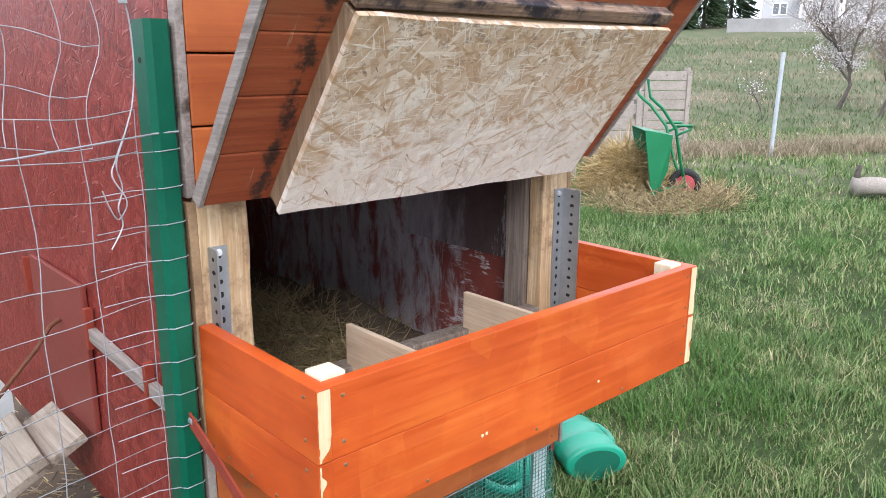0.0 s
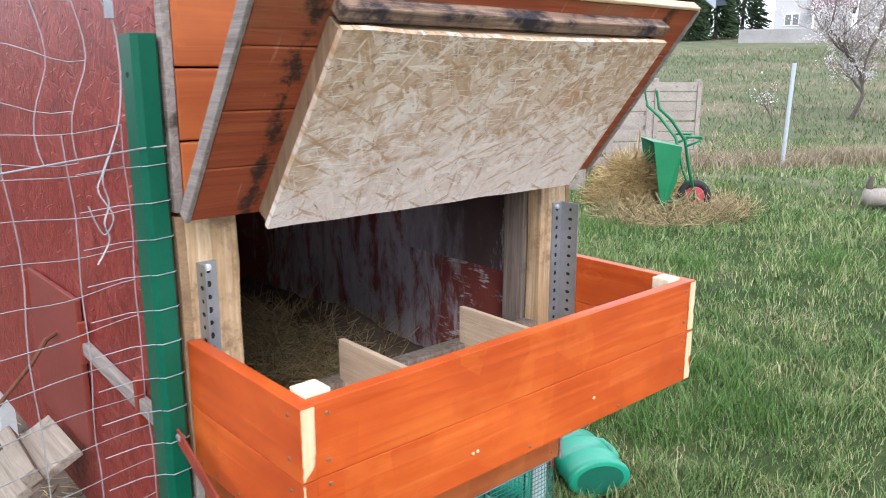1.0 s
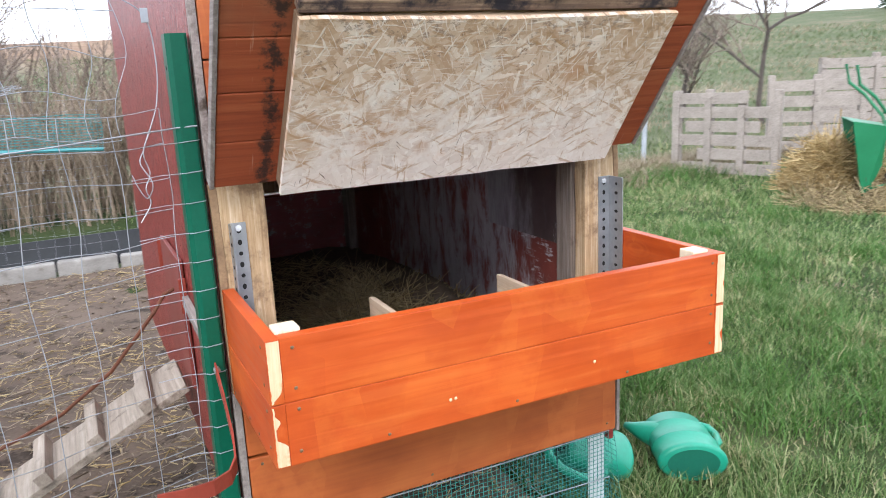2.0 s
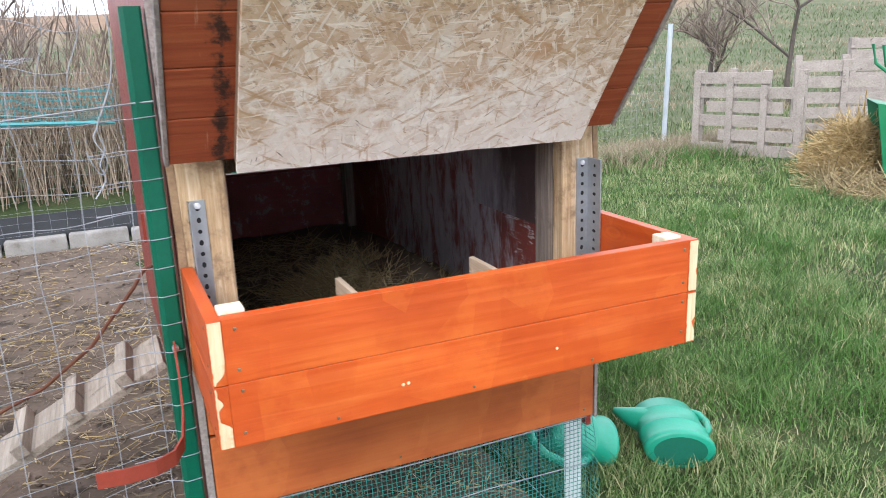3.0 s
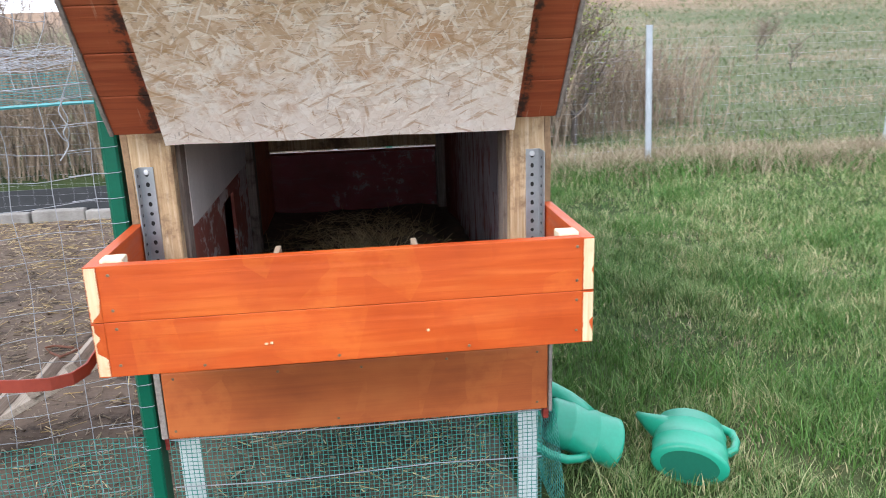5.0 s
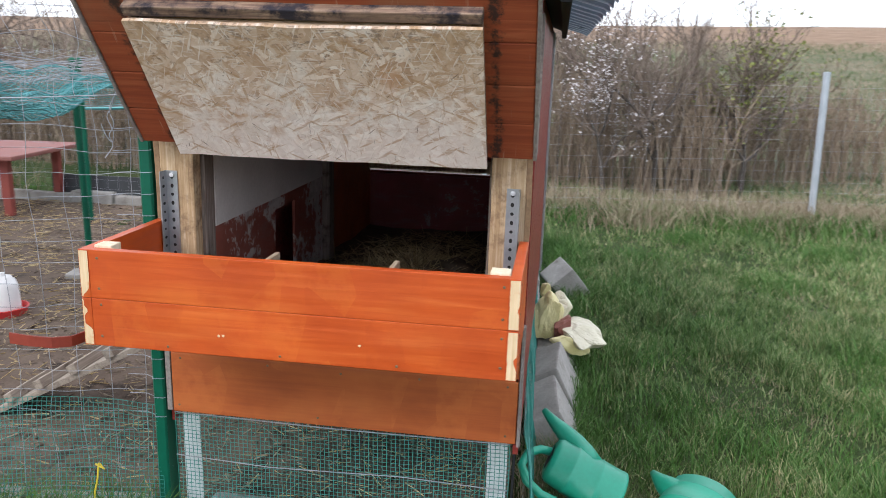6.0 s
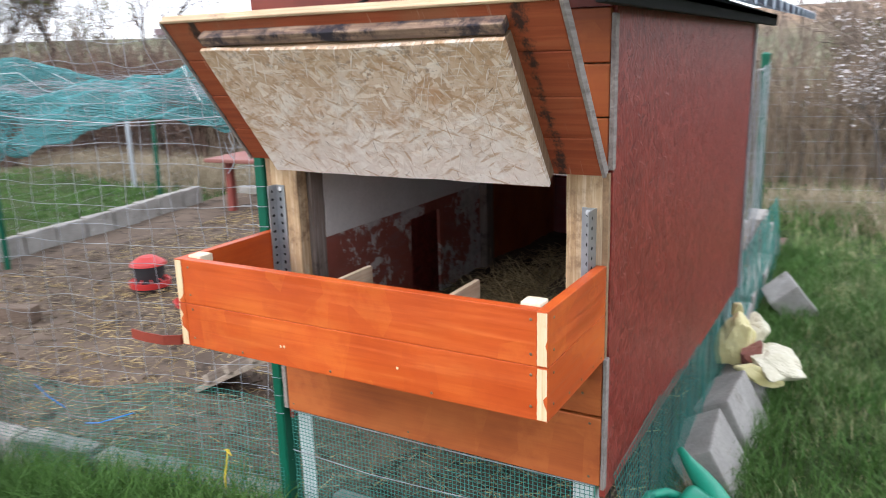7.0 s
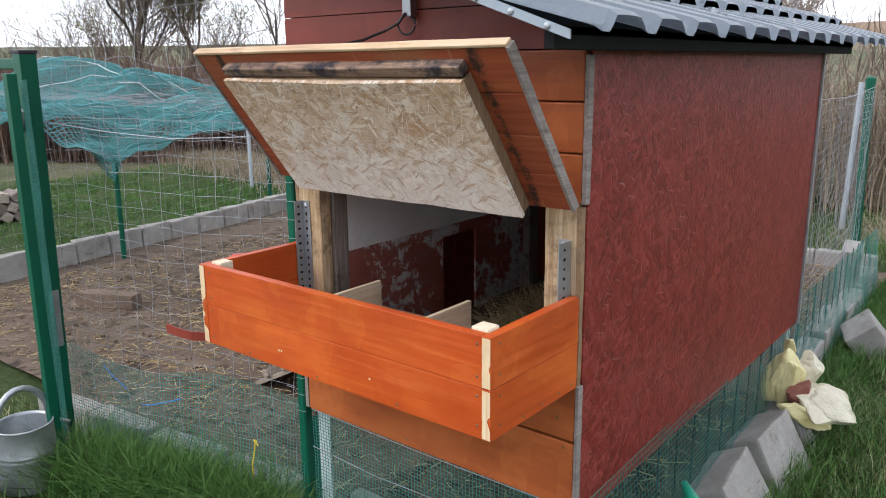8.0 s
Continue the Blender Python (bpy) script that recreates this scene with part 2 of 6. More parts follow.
M_osb_pad = osb("bare_strand_board", [(0.05, (0.35, 0.21, 0.125)), (0.22, (0.49, 0.33, 0.215)), (0.5, (0.59, 0.435, 0.315)), (0.75, (0.66, 0.52, 0.405)), (0.95, (0.77, 0.66, 0.56))],
                (90, 0, 0), [(RUST, 3.6, 0.60, 0.72, 0.55), ((0.36, 0.22, 0.12), 9.0, 0.60, 0.72, 0.45), ((0.80, 0.76, 0.71), 13.0, 0.55, 0.68, 0.5)], 0.8, 0.45, 0.95,
                [(TAN, 30, 9, 60, 0.60, 0.68, 0.65, 0.05), (TAN, 152, 9, 70, 0.60, 0.68, 0.65, 0.05), (TAN, 95, 10, 75, 0.62, 0.69, 0.6, 0.05),
                 (PALE, 65, 13, 150, 0.61, 0.68, 0.7, 0.2), (PALE, 117, 15, 170, 0.61, 0.68, 0.7, 0.2), (PALE, 5, 13, 160, 0.62, 0.69, 0.7, 0.2), (PALE, 172, 14, 180, 0.62, 0.69, 0.7, 0.2),
                 (SLIT, 42, 17, 220, 0.71, 0.75, 0.75, -0.6), (SLIT, 134, 19, 240, 0.71, 0.75, 0.75, -0.6), (SLIT, 84, 18, 230, 0.72, 0.76, 0.7, -0.6), (RUST, 12, 9, 40, 0.70, 0.78, 0.5, 0.0)],
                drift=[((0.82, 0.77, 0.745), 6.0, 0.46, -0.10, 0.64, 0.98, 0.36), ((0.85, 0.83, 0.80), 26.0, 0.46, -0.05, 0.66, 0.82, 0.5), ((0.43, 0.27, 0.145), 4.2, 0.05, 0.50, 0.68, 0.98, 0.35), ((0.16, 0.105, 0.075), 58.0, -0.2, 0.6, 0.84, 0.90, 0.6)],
                stains=[(RUST, 1.313, 0.272, 0.042, 0.75), ((0.46, 0.29, 0.16), 1.44, 0.375, 0.085, 0.55), ((0.47, 0.30, 0.17), 0.735, 0.395, 0.06, 0.5), ((0.50, 0.33, 0.19), 0.73, 0.13, 0.055, 0.6), ((0.48, 0.32, 0.19), 1.06, 0.36, 0.06, 0.4), (RUST, 1.17, 0.19, 0.02, 0.6), (RUST, 1.0, 0.10, 0.022, 0.45)])
# Pink slivers: chipped paint, and sky glints on the gloss put into colour.
CHIP_GLINT, GASH = (0.306, 0.0861, 0.0738), (0.061, 0.0098, 0.0082)
M_osb_red = osb("red_painted_strand_board", [(0.05, (0.107, 0.0139, 0.0107)), (0.35, (0.168, 0.0213, 0.0156)), (0.65, (0.209, 0.0295, 0.0221)), (0.95, (0.270, 0.0492, 0.0394))],
                (0, 90, 0), [((0.275, 0.0697, 0.0590), 22.0, 0.56, 0.70, 0.45), ((0.087, 0.0107, 0.0082), 15.0, 0.55, 0.68, 0.55), ((0.255, 0.0558, 0.0459), 2.4, 0.5, 0.75, 0.35), ((0.102, 0.0139, 0.0107), 1.5, 0.5, 0.7, 0.4)], 0.42, 0.38, 0.9,
                [(CHIP_GLINT, 20, 15, 75, 0.64, 0.72, 0.55, 0.6), (CHIP_GLINT, 75, 16, 80, 0.64, 0.72, 0.55, 0.6), (CHIP_GLINT, 130, 15, 75, 0.65, 0.73, 0.55, 0.6), (CHIP_GLINT, 165, 22, 170, 0.66, 0.73, 0.6, 0.7),
                 (GASH, 52, 11, 90, 0.65, 0.72, 0.6, -0.8), (GASH, 105, 11, 85, 0.65, 0.72, 0.6, -0.8), (GASH, 0, 12, 95, 0.66, 0.73, 0.6, -0.8)], 0.24, depth=0.006)
M_osb_edge = plain("strand_board_edge", (0.17, 0.10, 0.055), (0.34, 0.22, 0.12), 30, 0.85, relief=0.8, fine=200)


def peeled(name, red, bare, amount):
    """Red paint flaking off in ragged islands."""
    n = Nodes(name)
    v = n.place((1, 1, 1), (0, 0, 0), 0)
    c = n.ramp(n.noise(v, 6, 5), [(0.3, tuple(a * 0.7 for a in red)), (0.7, red)])
    ragged = n.math("MULTIPLY_ADD", n.noise(v, 26, 8, 0.75), 0.5, n.math("MULTIPLY", n.noise(v, 4.0, 4), 0.55))
    flake = n.step(ragged, 0.60 - amount, 0.62 - amount)
    c = n.mix(n.math("MULTIPLY", flake, 0.9), c, n.ramp(n.noise(v, 30, 5), [(0.3, tuple(a * 0.6 for a in bare)), (0.7, bare)]))
    smear = n.step(n.noise(n.place((3, 3, 14), (0, 0, 0), 0), 2.0, 6, 0.7), 0.50, 0.72)
    c = n.mix(n.math("MULTIPLY", smear, 0.35), c, (0.20, 0.16, 0.165))
    n.bump(flake, 0.5, 0.002)
    return n.done(c, 0.65, spec=0.3)


def rubbed(name):
    """Red wall rubbed to slate grey in its middle, with white scrapes near the opening."""
    n = Nodes(name)
    v = n.place((1, 1, 1), (0, 0, 0), 0)
    xyz = n.node("SeparateXYZ", {0: v})
    y, z = xyz.outputs[1], xyz.outputs[2]
    c = n.ramp(n.noise(v, 7, 5), [(0.3, (0.17, 0.042, 0.035)), (0.7, (0.27, 0.066, 0.050))])
    streak = n.noise(n.place((6, 6, 2.2), (radians(18), 0, 0), 0), 2.4, 8, 0.72, 0.5)
    here = n.math("MULTIPLY", n.step(y, 1.45, 1.85), n.step(y, 3.1, 2.5))
    grey_f = n.step(n.math("MULTIPLY_ADD", here, 0.20, streak), 0.56, 0.74)
    c = n.mix(n.math("MULTIPLY", grey_f, 0.88), c, n.ramp(streak, [(0.3, (0.30, 0.27, 0.30)), (0.75, (0.60, 0.58, 0.62))]))
    scratch = n.noise(n.place((10, 10, 60), (radians(-6), 0, 0), 0), 1.6, 7, 0.75)
    near = n.math("MULTIPLY", n.step(y, 1.80, 1.42), n.step(n.noise(v, 6.5, 4), 0.36, 0.56))
    c = n.mix(n.math("MULTIPLY", n.step(n.math("MULTIPLY_ADD", near, 0.28, scratch), 0.62, 0.70), 0.9), c, (0.60, 0.58, 0.61))
    low = n.step(n.math("MULTIPLY_ADD", n.noise(v, 9, 7, 0.7), 0.6, n.math("MULTIPLY", n.math("MULTIPLY", n.step(z, 1.0, 0.8), n.step(z, 0.60, 0.70)), 0.26)), 0.58, 0.66)
    c = n.mix(n.math("MULTIPLY", low, 0.7), c, (0.40, 0.36, 0.40))
    n.bump(streak, 0.4, 0.003)
    return n.done(c, 0.55, spec=0.4)


def dark_panel():
    """Brown-black board with upright white scrapes along its near end."""
    n = Nodes("dark_stained_panel")
    v = n.place((1, 1, 1), (0, 0, 0), 0)
    y = n.node("SeparateXYZ", {0: v}).outputs[1]
    c = n.ramp(n.noise(v, 6, 6, 0.7), [(0.3, (0.055, 0.036, 0.036)), (0.7, (0.115, 0.078, 0.078))])
    scrape = n.noise(n.place((30, 30, 5), (0, 0, 0), 0), 1.8, 8, 0.75)
    f = n.step(n.math("MULTIPLY_ADD", n.step(y, 1.56, 1.40), 0.20, scrape), 0.66, 0.74)
    c = n.mix(n.math("MULTIPLY", f, 0.85), c, (0.48, 0.45, 0.46))
    fade = n.step(n.math("MULTIPLY_ADD", n.noise(n.place((8, 8, 2.5), (0, 0, 0), 0), 2.2, 7, 0.7), 0.5, n.math("MULTIPLY", y, 0.8)), 1.50, 1.72)
    c = n.mix(n.math("MULTIPLY", fade, 0.9), c, n.ramp(scrape, [(0.3, (0.25, 0.22, 0.25)), (0.75, (0.50, 0.48, 0.52))]))
    n.bump(scrape, 0.3, 0.002)
    return n.done(c, 0.5, spec=0.4)


M_rubbed = rubbed("rubbed_red_wall")
M_peeled = peeled("flaking_red_wall", (0.31, 0.092, 0.066), (0.60, 0.56, 0.54), 0.065)
M_inner_back = peeled("dark_maroon_board", (0.27, 0.075, 0.078), (0.36, 0.28, 0.28), 0.0)
M_inner_dark = dark_panel()
M_inner_pale = plain("pale_grey_panel", (0.46, 0.43, 0.41), (0.62, 0.585, 0.555), 4, 0.75, relief=0.3, spots=[((0.16, 0.12, 0.11), 3, 0.66, 0.85)])
M_green = plain("green_powder_coat", (0.001, 0.075, 0.043), (0.002, 0.100, 0.057), 5, 0.40, relief=0.05, spec=0.3, spots=[((0.30, 0.36, 0.36), 26, 0.72, 0.74)])
M_zinc = plain("galvanised_steel", (0.30, 0.32, 0.34), (0.44, 0.46, 0.48), 18, 0.42, 0.75, 0.1)
M_pole = plain("grey_steel_pole", (0.34, 0.38, 0.42), (0.46, 0.50, 0.54), 8, 0.55, 0.3, 0.1)
M_hole = plain("dark_hole", (0.012, 0.012, 0.012), (0.02, 0.02, 0.02), 8, 0.9, relief=0)
M_screw = plain("dull_brown_screw", (0.12, 0.075, 0.045), (0.26, 0.18, 0.11), 18, 0.5, 0.4, 0.1)
M_wire = plain("galvanised_wire", (0.24, 0.255, 0.28), (0.38, 0.395, 0.42), 12, 0.5, 0.2, 0.1)
M_rust = plain("red_oxide_flat_bar", (0.20, 0.028, 0.015), (0.29, 0.045, 0.024), 15, 0.55, 0.1, 0.3, spots=[((0.22, 0.18, 0.16), 20, 0.66, 0.72)])
M_rod = plain("rusty_rod", (0.10, 0.035, 0.018), (0.17, 0.06, 0.03), 25, 0.8, 0.1, 0.4)
M_teal = plain("teal_plastic_net", (0.035, 0.20, 0.205), (0.06, 0.28, 0.295), 5, 0.45, relief=0)
M_dgreen = plain("dark_green_net", (0.022, 0.17, 0.14), (0.04, 0.25, 0.21), 5, 0.5, relief=0)
M_roof = plain("slate_grey_coated_steel", (0.25, 0.295, 0.34), (0.33, 0.375, 0.42), 3, 0.30, 0.25, 0.05)
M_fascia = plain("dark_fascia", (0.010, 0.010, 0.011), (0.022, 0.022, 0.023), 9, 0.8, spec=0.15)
M_can = plain("sea_green_plastic", (0.008, 0.22, 0.135), (0.012, 0.30, 0.19), 3, 0.38, relief=0.05, spots=[((0.06, 0.14, 0.09), 9, 0.68, 0.8)])
M_can_shade = plain("shaded_green_can", (0.004, 0.10, 0.062), (0.006, 0.13, 0.08), 3, 0.5)
M_barrow = plain("green_barrow_enamel", (0.004, 0.13, 0.05), (0.008, 0.18, 0.072), 4, 0.4, relief=0.05)
M_tyre = plain("black_rubber", (0.012, 0.012, 0.013), (0.03, 0.03, 0.03), 9, 0.8, relief=0.2)
M_rim = plain("pink_red_rim", (0.40, 0.05, 0.07), (0.50, 0.08, 0.10), 9, 0.5)
M_concrete = plain("pale_concrete", (0.20, 0.188, 0.172), (0.37, 0.352, 0.325), 7, 0.85, relief=0.8, spots=[((0.13, 0.115, 0.09), 5, 0.56, 0.74), ((0.42, 0.41, 0.39), 14, 0.62, 0.72)])
M_white = plain("white_plastic", (0.70, 0.70, 0.69), (0.82, 0.82, 0.81), 4, 0.4, relief=0.03)
M_red = plain("red_plastic", (0.50, 0.030, 0.028), (0.62, 0.05, 0.045), 4, 0.4, relief=0.03)
M_black = plain("black_plastic", (0.014, 0.015, 0.018), (0.03, 0.03, 0.034), 4, 0.5)
M_table = plain("pink_red_table_paint", (0.20, 0.072, 0.06), (0.28, 0.11, 0.09), 6, 0.6)
M_table_leg = plain("red_brown_leg_paint", (0.19, 0.035, 0.025), (0.26, 0.055, 0.04), 6, 0.6)
M_bag = plain("yellow_white_plastic_bag", (0.50, 0.46, 0.31), (0.68, 0.64, 0.50), 5, 0.35, relief=0.1, spots=[((0.24, 0.15, 0.12), 6, 0.66, 0.70)], fine=40)
M_dirt = plain("bare_run_soil", (0.088, 0.064, 0.049), (0.172, 0.130, 0.100), 2.6, 0.92, relief=1.0, spec=0.12,
               spots=[((0.050, 0.038, 0.030), 7.0, 0.52, 0.64), ((0.25, 0.20, 0.15), 34.0, 0.63, 0.70)], fine=60)
M_litter = plain("dark_coop_litter", (0.065, 0.050, 0.038), (0.135, 0.105, 0.078), 22, 0.95, relief=1.0, spec=0.1)
M_straw = leafy("straw_stalks", [(0.25, (0.24, 0.155, 0.06)), (0.5, (0.40, 0.285, 0.125)), (0.8, (0.54, 0.42, 0.22))])
M_chaff = leafy("brown_chaff", [(0.25, (0.07, 0.048, 0.032)), (0.5, (0.18, 0.135, 0.09)), (0.8, (0.34, 0.27, 0.19))])
M_hay = leafy("old_hay", [(0.25, (0.13, 0.095, 0.05)), (0.5, (0.25, 0.19, 0.10)), (0.8, (0.40, 0.315, 0.17))])
M_grass = leafy("lawn_blades", [(0.22, (0.022, 0.050, 0.014)), (0.42, (0.062, 0.130, 0.034)), (0.60, (0.130, 0.212, 0.064)), (0.75, (0.230, 0.280, 0.125)), (0.88, (0.44, 0.39, 0.23))])
M_tall = leafy("lush_grass_blades", [(0.2, (0.034, 0.085, 0.016)), (0.5, (0.055, 0.135, 0.024)), (0.85, (0.095, 0.19, 0.045))])
M_meadow = leafy("meadow_blades", [(0.25, (0.050, 0.085, 0.032)), (0.5, (0.085, 0.130, 0.050)), (0.8, (0.150, 0.175, 0.085))])
M_dry = leafy("dry_grass_blades", [(0.25, (0.16, 0.125, 0.078)), (0.55, (0.26, 0.21, 0.14)), (0.85, (0.36, 0.305, 0.215))])
M_reed = leafy("dry_brown_stems", [(0.2, (0.12, 0.088, 0.062)), (0.5, (0.23, 0.172, 0.122)), (0.85, (0.36, 0.285, 0.21))])
M_bramble = leafy("red_brown_bramble", [(0.2, (0.085, 0.052, 0.040)), (0.5, (0.16, 0.100, 0.075)), (0.85, (0.25, 0.165, 0.125))])
M_twig = leafy("grey_brown_twigs", [(0.25, (0.11, 0.085, 0.068)), (0.55, (0.20, 0.155, 0.126)), (0.85, (0.30, 0.24, 0.195))])
M_bud = leafy("young_leaves", [(0.2, (0.12, 0.15, 0.035)), (0.6, (0.19, 0.22, 0.06)), (0.9, (0.28, 0.27, 0.09))])
M_bloom = leafy("white_blossom", [(0.2, (0.50, 0.46, 0.46)), (0.8, (0.72, 0.69, 0.69))])
M_bark = plain("grey_bark", (0.05, 0.042, 0.036), (0.12, 0.10, 0.085), 12, 0.9, relief=0.8)
M_conifer = leafy("dark_conifer_needles", [(0.2, (0.02, 0.04, 0.018)), (0.8, (0.045, 0.075, 0.032))])
M_plaster = plain("white_house_plaster", (0.40, 0.40, 0.41), (0.48, 0.48, 0.49), 0.6, 0.9, fine=9)
M_house_grey = plain("grey_block_wall", (0.24, 0.235, 0.23), (0.33, 0.325, 0.32), 0.6, 0.9, fine=9)
M_house_roof = plain("plum_brown_roof_tiles", (0.10, 0.065, 0.072), (0.15, 0.10, 0.11), 1.5, 0.7, fine=12)
M_pane = plain("window_glass", (0.10, 0.12, 0.14), (0.15, 0.17, 0.19), 0.5, 0.12, relief=0)
M_blue = plain("blue_cable_tie", (0.01, 0.14, 0.45), (0.02, 0.2, 0.55), 5, 0.5)
M_yellow = plain("yellow_cord", (0.55, 0.42, 0.02), (0.68, 0.52, 0.04), 5, 0.6)
M_leg = plain("whitened_steel", (0.55, 0.57, 0.59), (0.70, 0.72, 0.74), 18, 0.5, 0.2, 0.1)
M_strip = plain("black_edging_sheet", (0.025, 0.028, 0.032), (0.055, 0.06, 0.066), 3, 0.45)


def ground_material():
    """Lawn near the coop, rough meadow beyond the fence, ploughed land on the far rise."""
    n = Nodes("meadow_ground")
    v = n.place((1, 1, 1), (0, 0, 0), 0)
    big, mid, fine = n.noise(v, 0.10, 4), n.noise(v, 0.9, 5), n.noise(v, 26, 5, 0.7)
    lawn = n.ramp(n.math("MULTIPLY_ADD", fine, 0.5, n.math("MULTIPLY", mid, 0.5)),
                  [(0.3, (0.022, 0.032, 0.012)), (0.48, (0.036, 0.056, 0.019)), (0.60, (0.066, 0.080, 0.034)), (0.74, (0.15, 0.125, 0.075))])
    meadow = n.ramp(n.math("MULTIPLY_ADD", fine, 0.25, n.math("MULTIPLY_ADD", mid, 0.4, n.math("MULTIPLY", big, 0.45))),
                    [(0.36, (0.060, 0.088, 0.040)), (0.52, (0.105, 0.118, 0.068)), (0.66, (0.175, 0.150, 0.105))])
    field = n.ramp(mid, [(0.3, (0.19, 0.125, 0.085)), (0.7, (0.27, 0.19, 0.13))])
    xyz = n.node("SeparateXYZ", {0: v})
    wide = n.math("SQRT", n.math("ADD", n.math("POWER", xyz.outputs[0], 2.0), n.math("POWER", xyz.outputs[1], 2.0)))
    wob = n.math("MULTIPLY_ADD", mid, 2.0, wide)
    c = n.mix(n.step(wob, 10.0, 14.0), lawn, meadow)
    north = n.math("SUBTRACT", xyz.outputs[1], n.math("MULTIPLY", n.math("ABSOLUTE", xyz.outputs[0]), 0.75))
    c = n.mix(n.math("MULTIPLY", n.step(wide, 45, 60), n.step(north, 8, 20)), c, field)
    n.bump(fine, 1.0, 0.02)
    return n.done(c, 0.95, spec=0.1)


M_ground = ground_material()


# ---- mesh tools ----
WORLD_OF = {}


def thing(name, at, label, category, group="", kind=""):
    ob = new(name)
    ob.location = at
    ob.empty_display_size = 0.1
    WORLD_OF[ob.name] = Matrix.Translation(at)
    return tagged(ob, label, category, group, kind)


def mesh_of(bm, name, material, smooth=False):
    me = bpy.data.meshes.new(name)
    bm.to_mesh(me)
    bm.free()
    me.materials.append(material)
    if smooth:
        me.polygons.foreach_set("use_smooth", [True] * len(me.polygons))
    return me


def part(name, shape, material, parent, label="", smooth=False, kind=""):
    """Links a bmesh or a mesh in world coordinates as one object under a thing or a part."""
    me = shape if isinstance(shape, bpy.types.Mesh) else mesh_of(shape, name, material, smooth)
    ob = new(name, me)
    if parent is not None:
        ob.parent = parent
        ob.matrix_parent_inverse = WORLD_OF.get(parent.name, Matrix()).inverted()
    if label or kind:
        tagged(ob, label, kind=kind)
    return ob


def single(name, shape, material, label, category, group="", kind="", smooth=False):
    """A thing that is one mesh."""
    me = shape if isinstance(shape, bpy.types.Mesh) else mesh_of(shape, name, material, smooth)
    return tagged(new(name, me), label, category, group, kind)


def add_box(bm, lo, hi, bevel=0.0, m=None, rough=0.0, cuts=0):
    """Adds a box, with worn or rounded edges, to bm."""
    one = bmesh.new()
    c = [(a + b) / 2 for a, b in zip(lo, hi)]
    s = [max(b - a, 1e-4) for a, b in zip(lo, hi)]
    bmesh.ops.create_cube(one, size=1.0, matrix=Matrix.Translation(c) @ Matrix.Diagonal((*s, 1)))
    if cuts:
        longest = max(e.calc_length() for e in one.edges)
        bmesh.ops.subdivide_edges(one, edges=[e for e in one.edges if e.calc_length() > 0.9 * longest], cuts=cuts, use_grid_fill=True)
    if bevel:
        one.normal_update()
        edges = [e for e in one.edges if len(e.link_faces) == 2 and e.calc_face_angle() > 0.5]
        bmesh.ops.bevel(one, geom=edges, offset=bevel, segments=2, affect="EDGES", profile=0.6)
    if rough:
        for v in one.verts:
            v.co += Vector(noise.noise_vector(v.co * 9.0 + Vector((c[0] * 3, c[1], c[2])))) * rough
    if m is not None:
        bmesh.ops.transform(one, matrix=m, verts=one.verts)
    where = {v: bm.verts.new(v.co) for v in one.verts}
    for f in one.faces:
        bm.faces.new([where[v] for v in f.verts])
    one.free()
    return bm


def box(lo, hi, bevel=0.003, m=None, rough=0.0, cuts=0):
    return add_box(bmesh.new(), lo, hi, bevel, m, rough, cuts)


def add_tube(bm, pts, radius, sides=6, cap=True, r_end=None):
    """A round bar through the points."""
    pts = [Vector(p) for p in pts]
    rings = []
    for k, p in enumerate(pts):
        d = (pts[min(k + 1, len(pts) - 1)] - pts[max(k - 1, 0)]).normalized()
        side = d.orthogonal().normalized() if abs(d.z) < 0.95 else Vector((1, 0, 0))
        side = (Vector((0, 0, 1)).cross(d)).normalized() if abs(d.z) < 0.95 else side
        up = d.cross(side)
        r = radius if r_end is None else radius + (r_end - radius) * k / (len(pts) - 1)
        rings.append([bm.verts.new(p + (side * math.cos(a) + up * math.sin(a)) * r) for a in (2 * math.pi * i / sides for i in range(sides))])
    for a, b in zip(rings, rings[1:]):
        for i in range(sides):
            bm.faces.new((a[i], a[(i + 1) % sides], b[(i + 1) % sides], b[i]))
    if cap:
        bm.faces.new(rings[0][::-1])
        bm.faces.new(rings[-1])
    return bm


def tube(pts, radius, sides=6, r_end=None):
    return add_tube(bmesh.new(), pts, radius, sides, True, r_end)


def lathe(profile, sides=24, m=None, squash=1.0):
    """Turns (radius, height) pairs round the z axis."""
    bm = bmesh.new()
    rings = []
    for r, z in profile:
        if r < 1e-5:
            rings.append([bm.verts.new((0, 0, z))])
        else:
            rings.append([bm.verts.new((r * math.cos(a), r * squash * math.sin(a), z)) for a in (2 * math.pi * i / sides for i in range(sides))])
    for a, b in zip(rings, rings[1:]):
        for i in range(sides):
            j = (i + 1) % sides
            f = [a[i % len(a)], a[j % len(a)], b[j % len(b)], b[i % len(b)]]
            f = list(dict.fromkeys(f))
            if len(f) > 2:
                bm.faces.new(f)
    if m is not None:
        bmesh.ops.transform(bm, matrix=m, verts=bm.verts)
    return bm


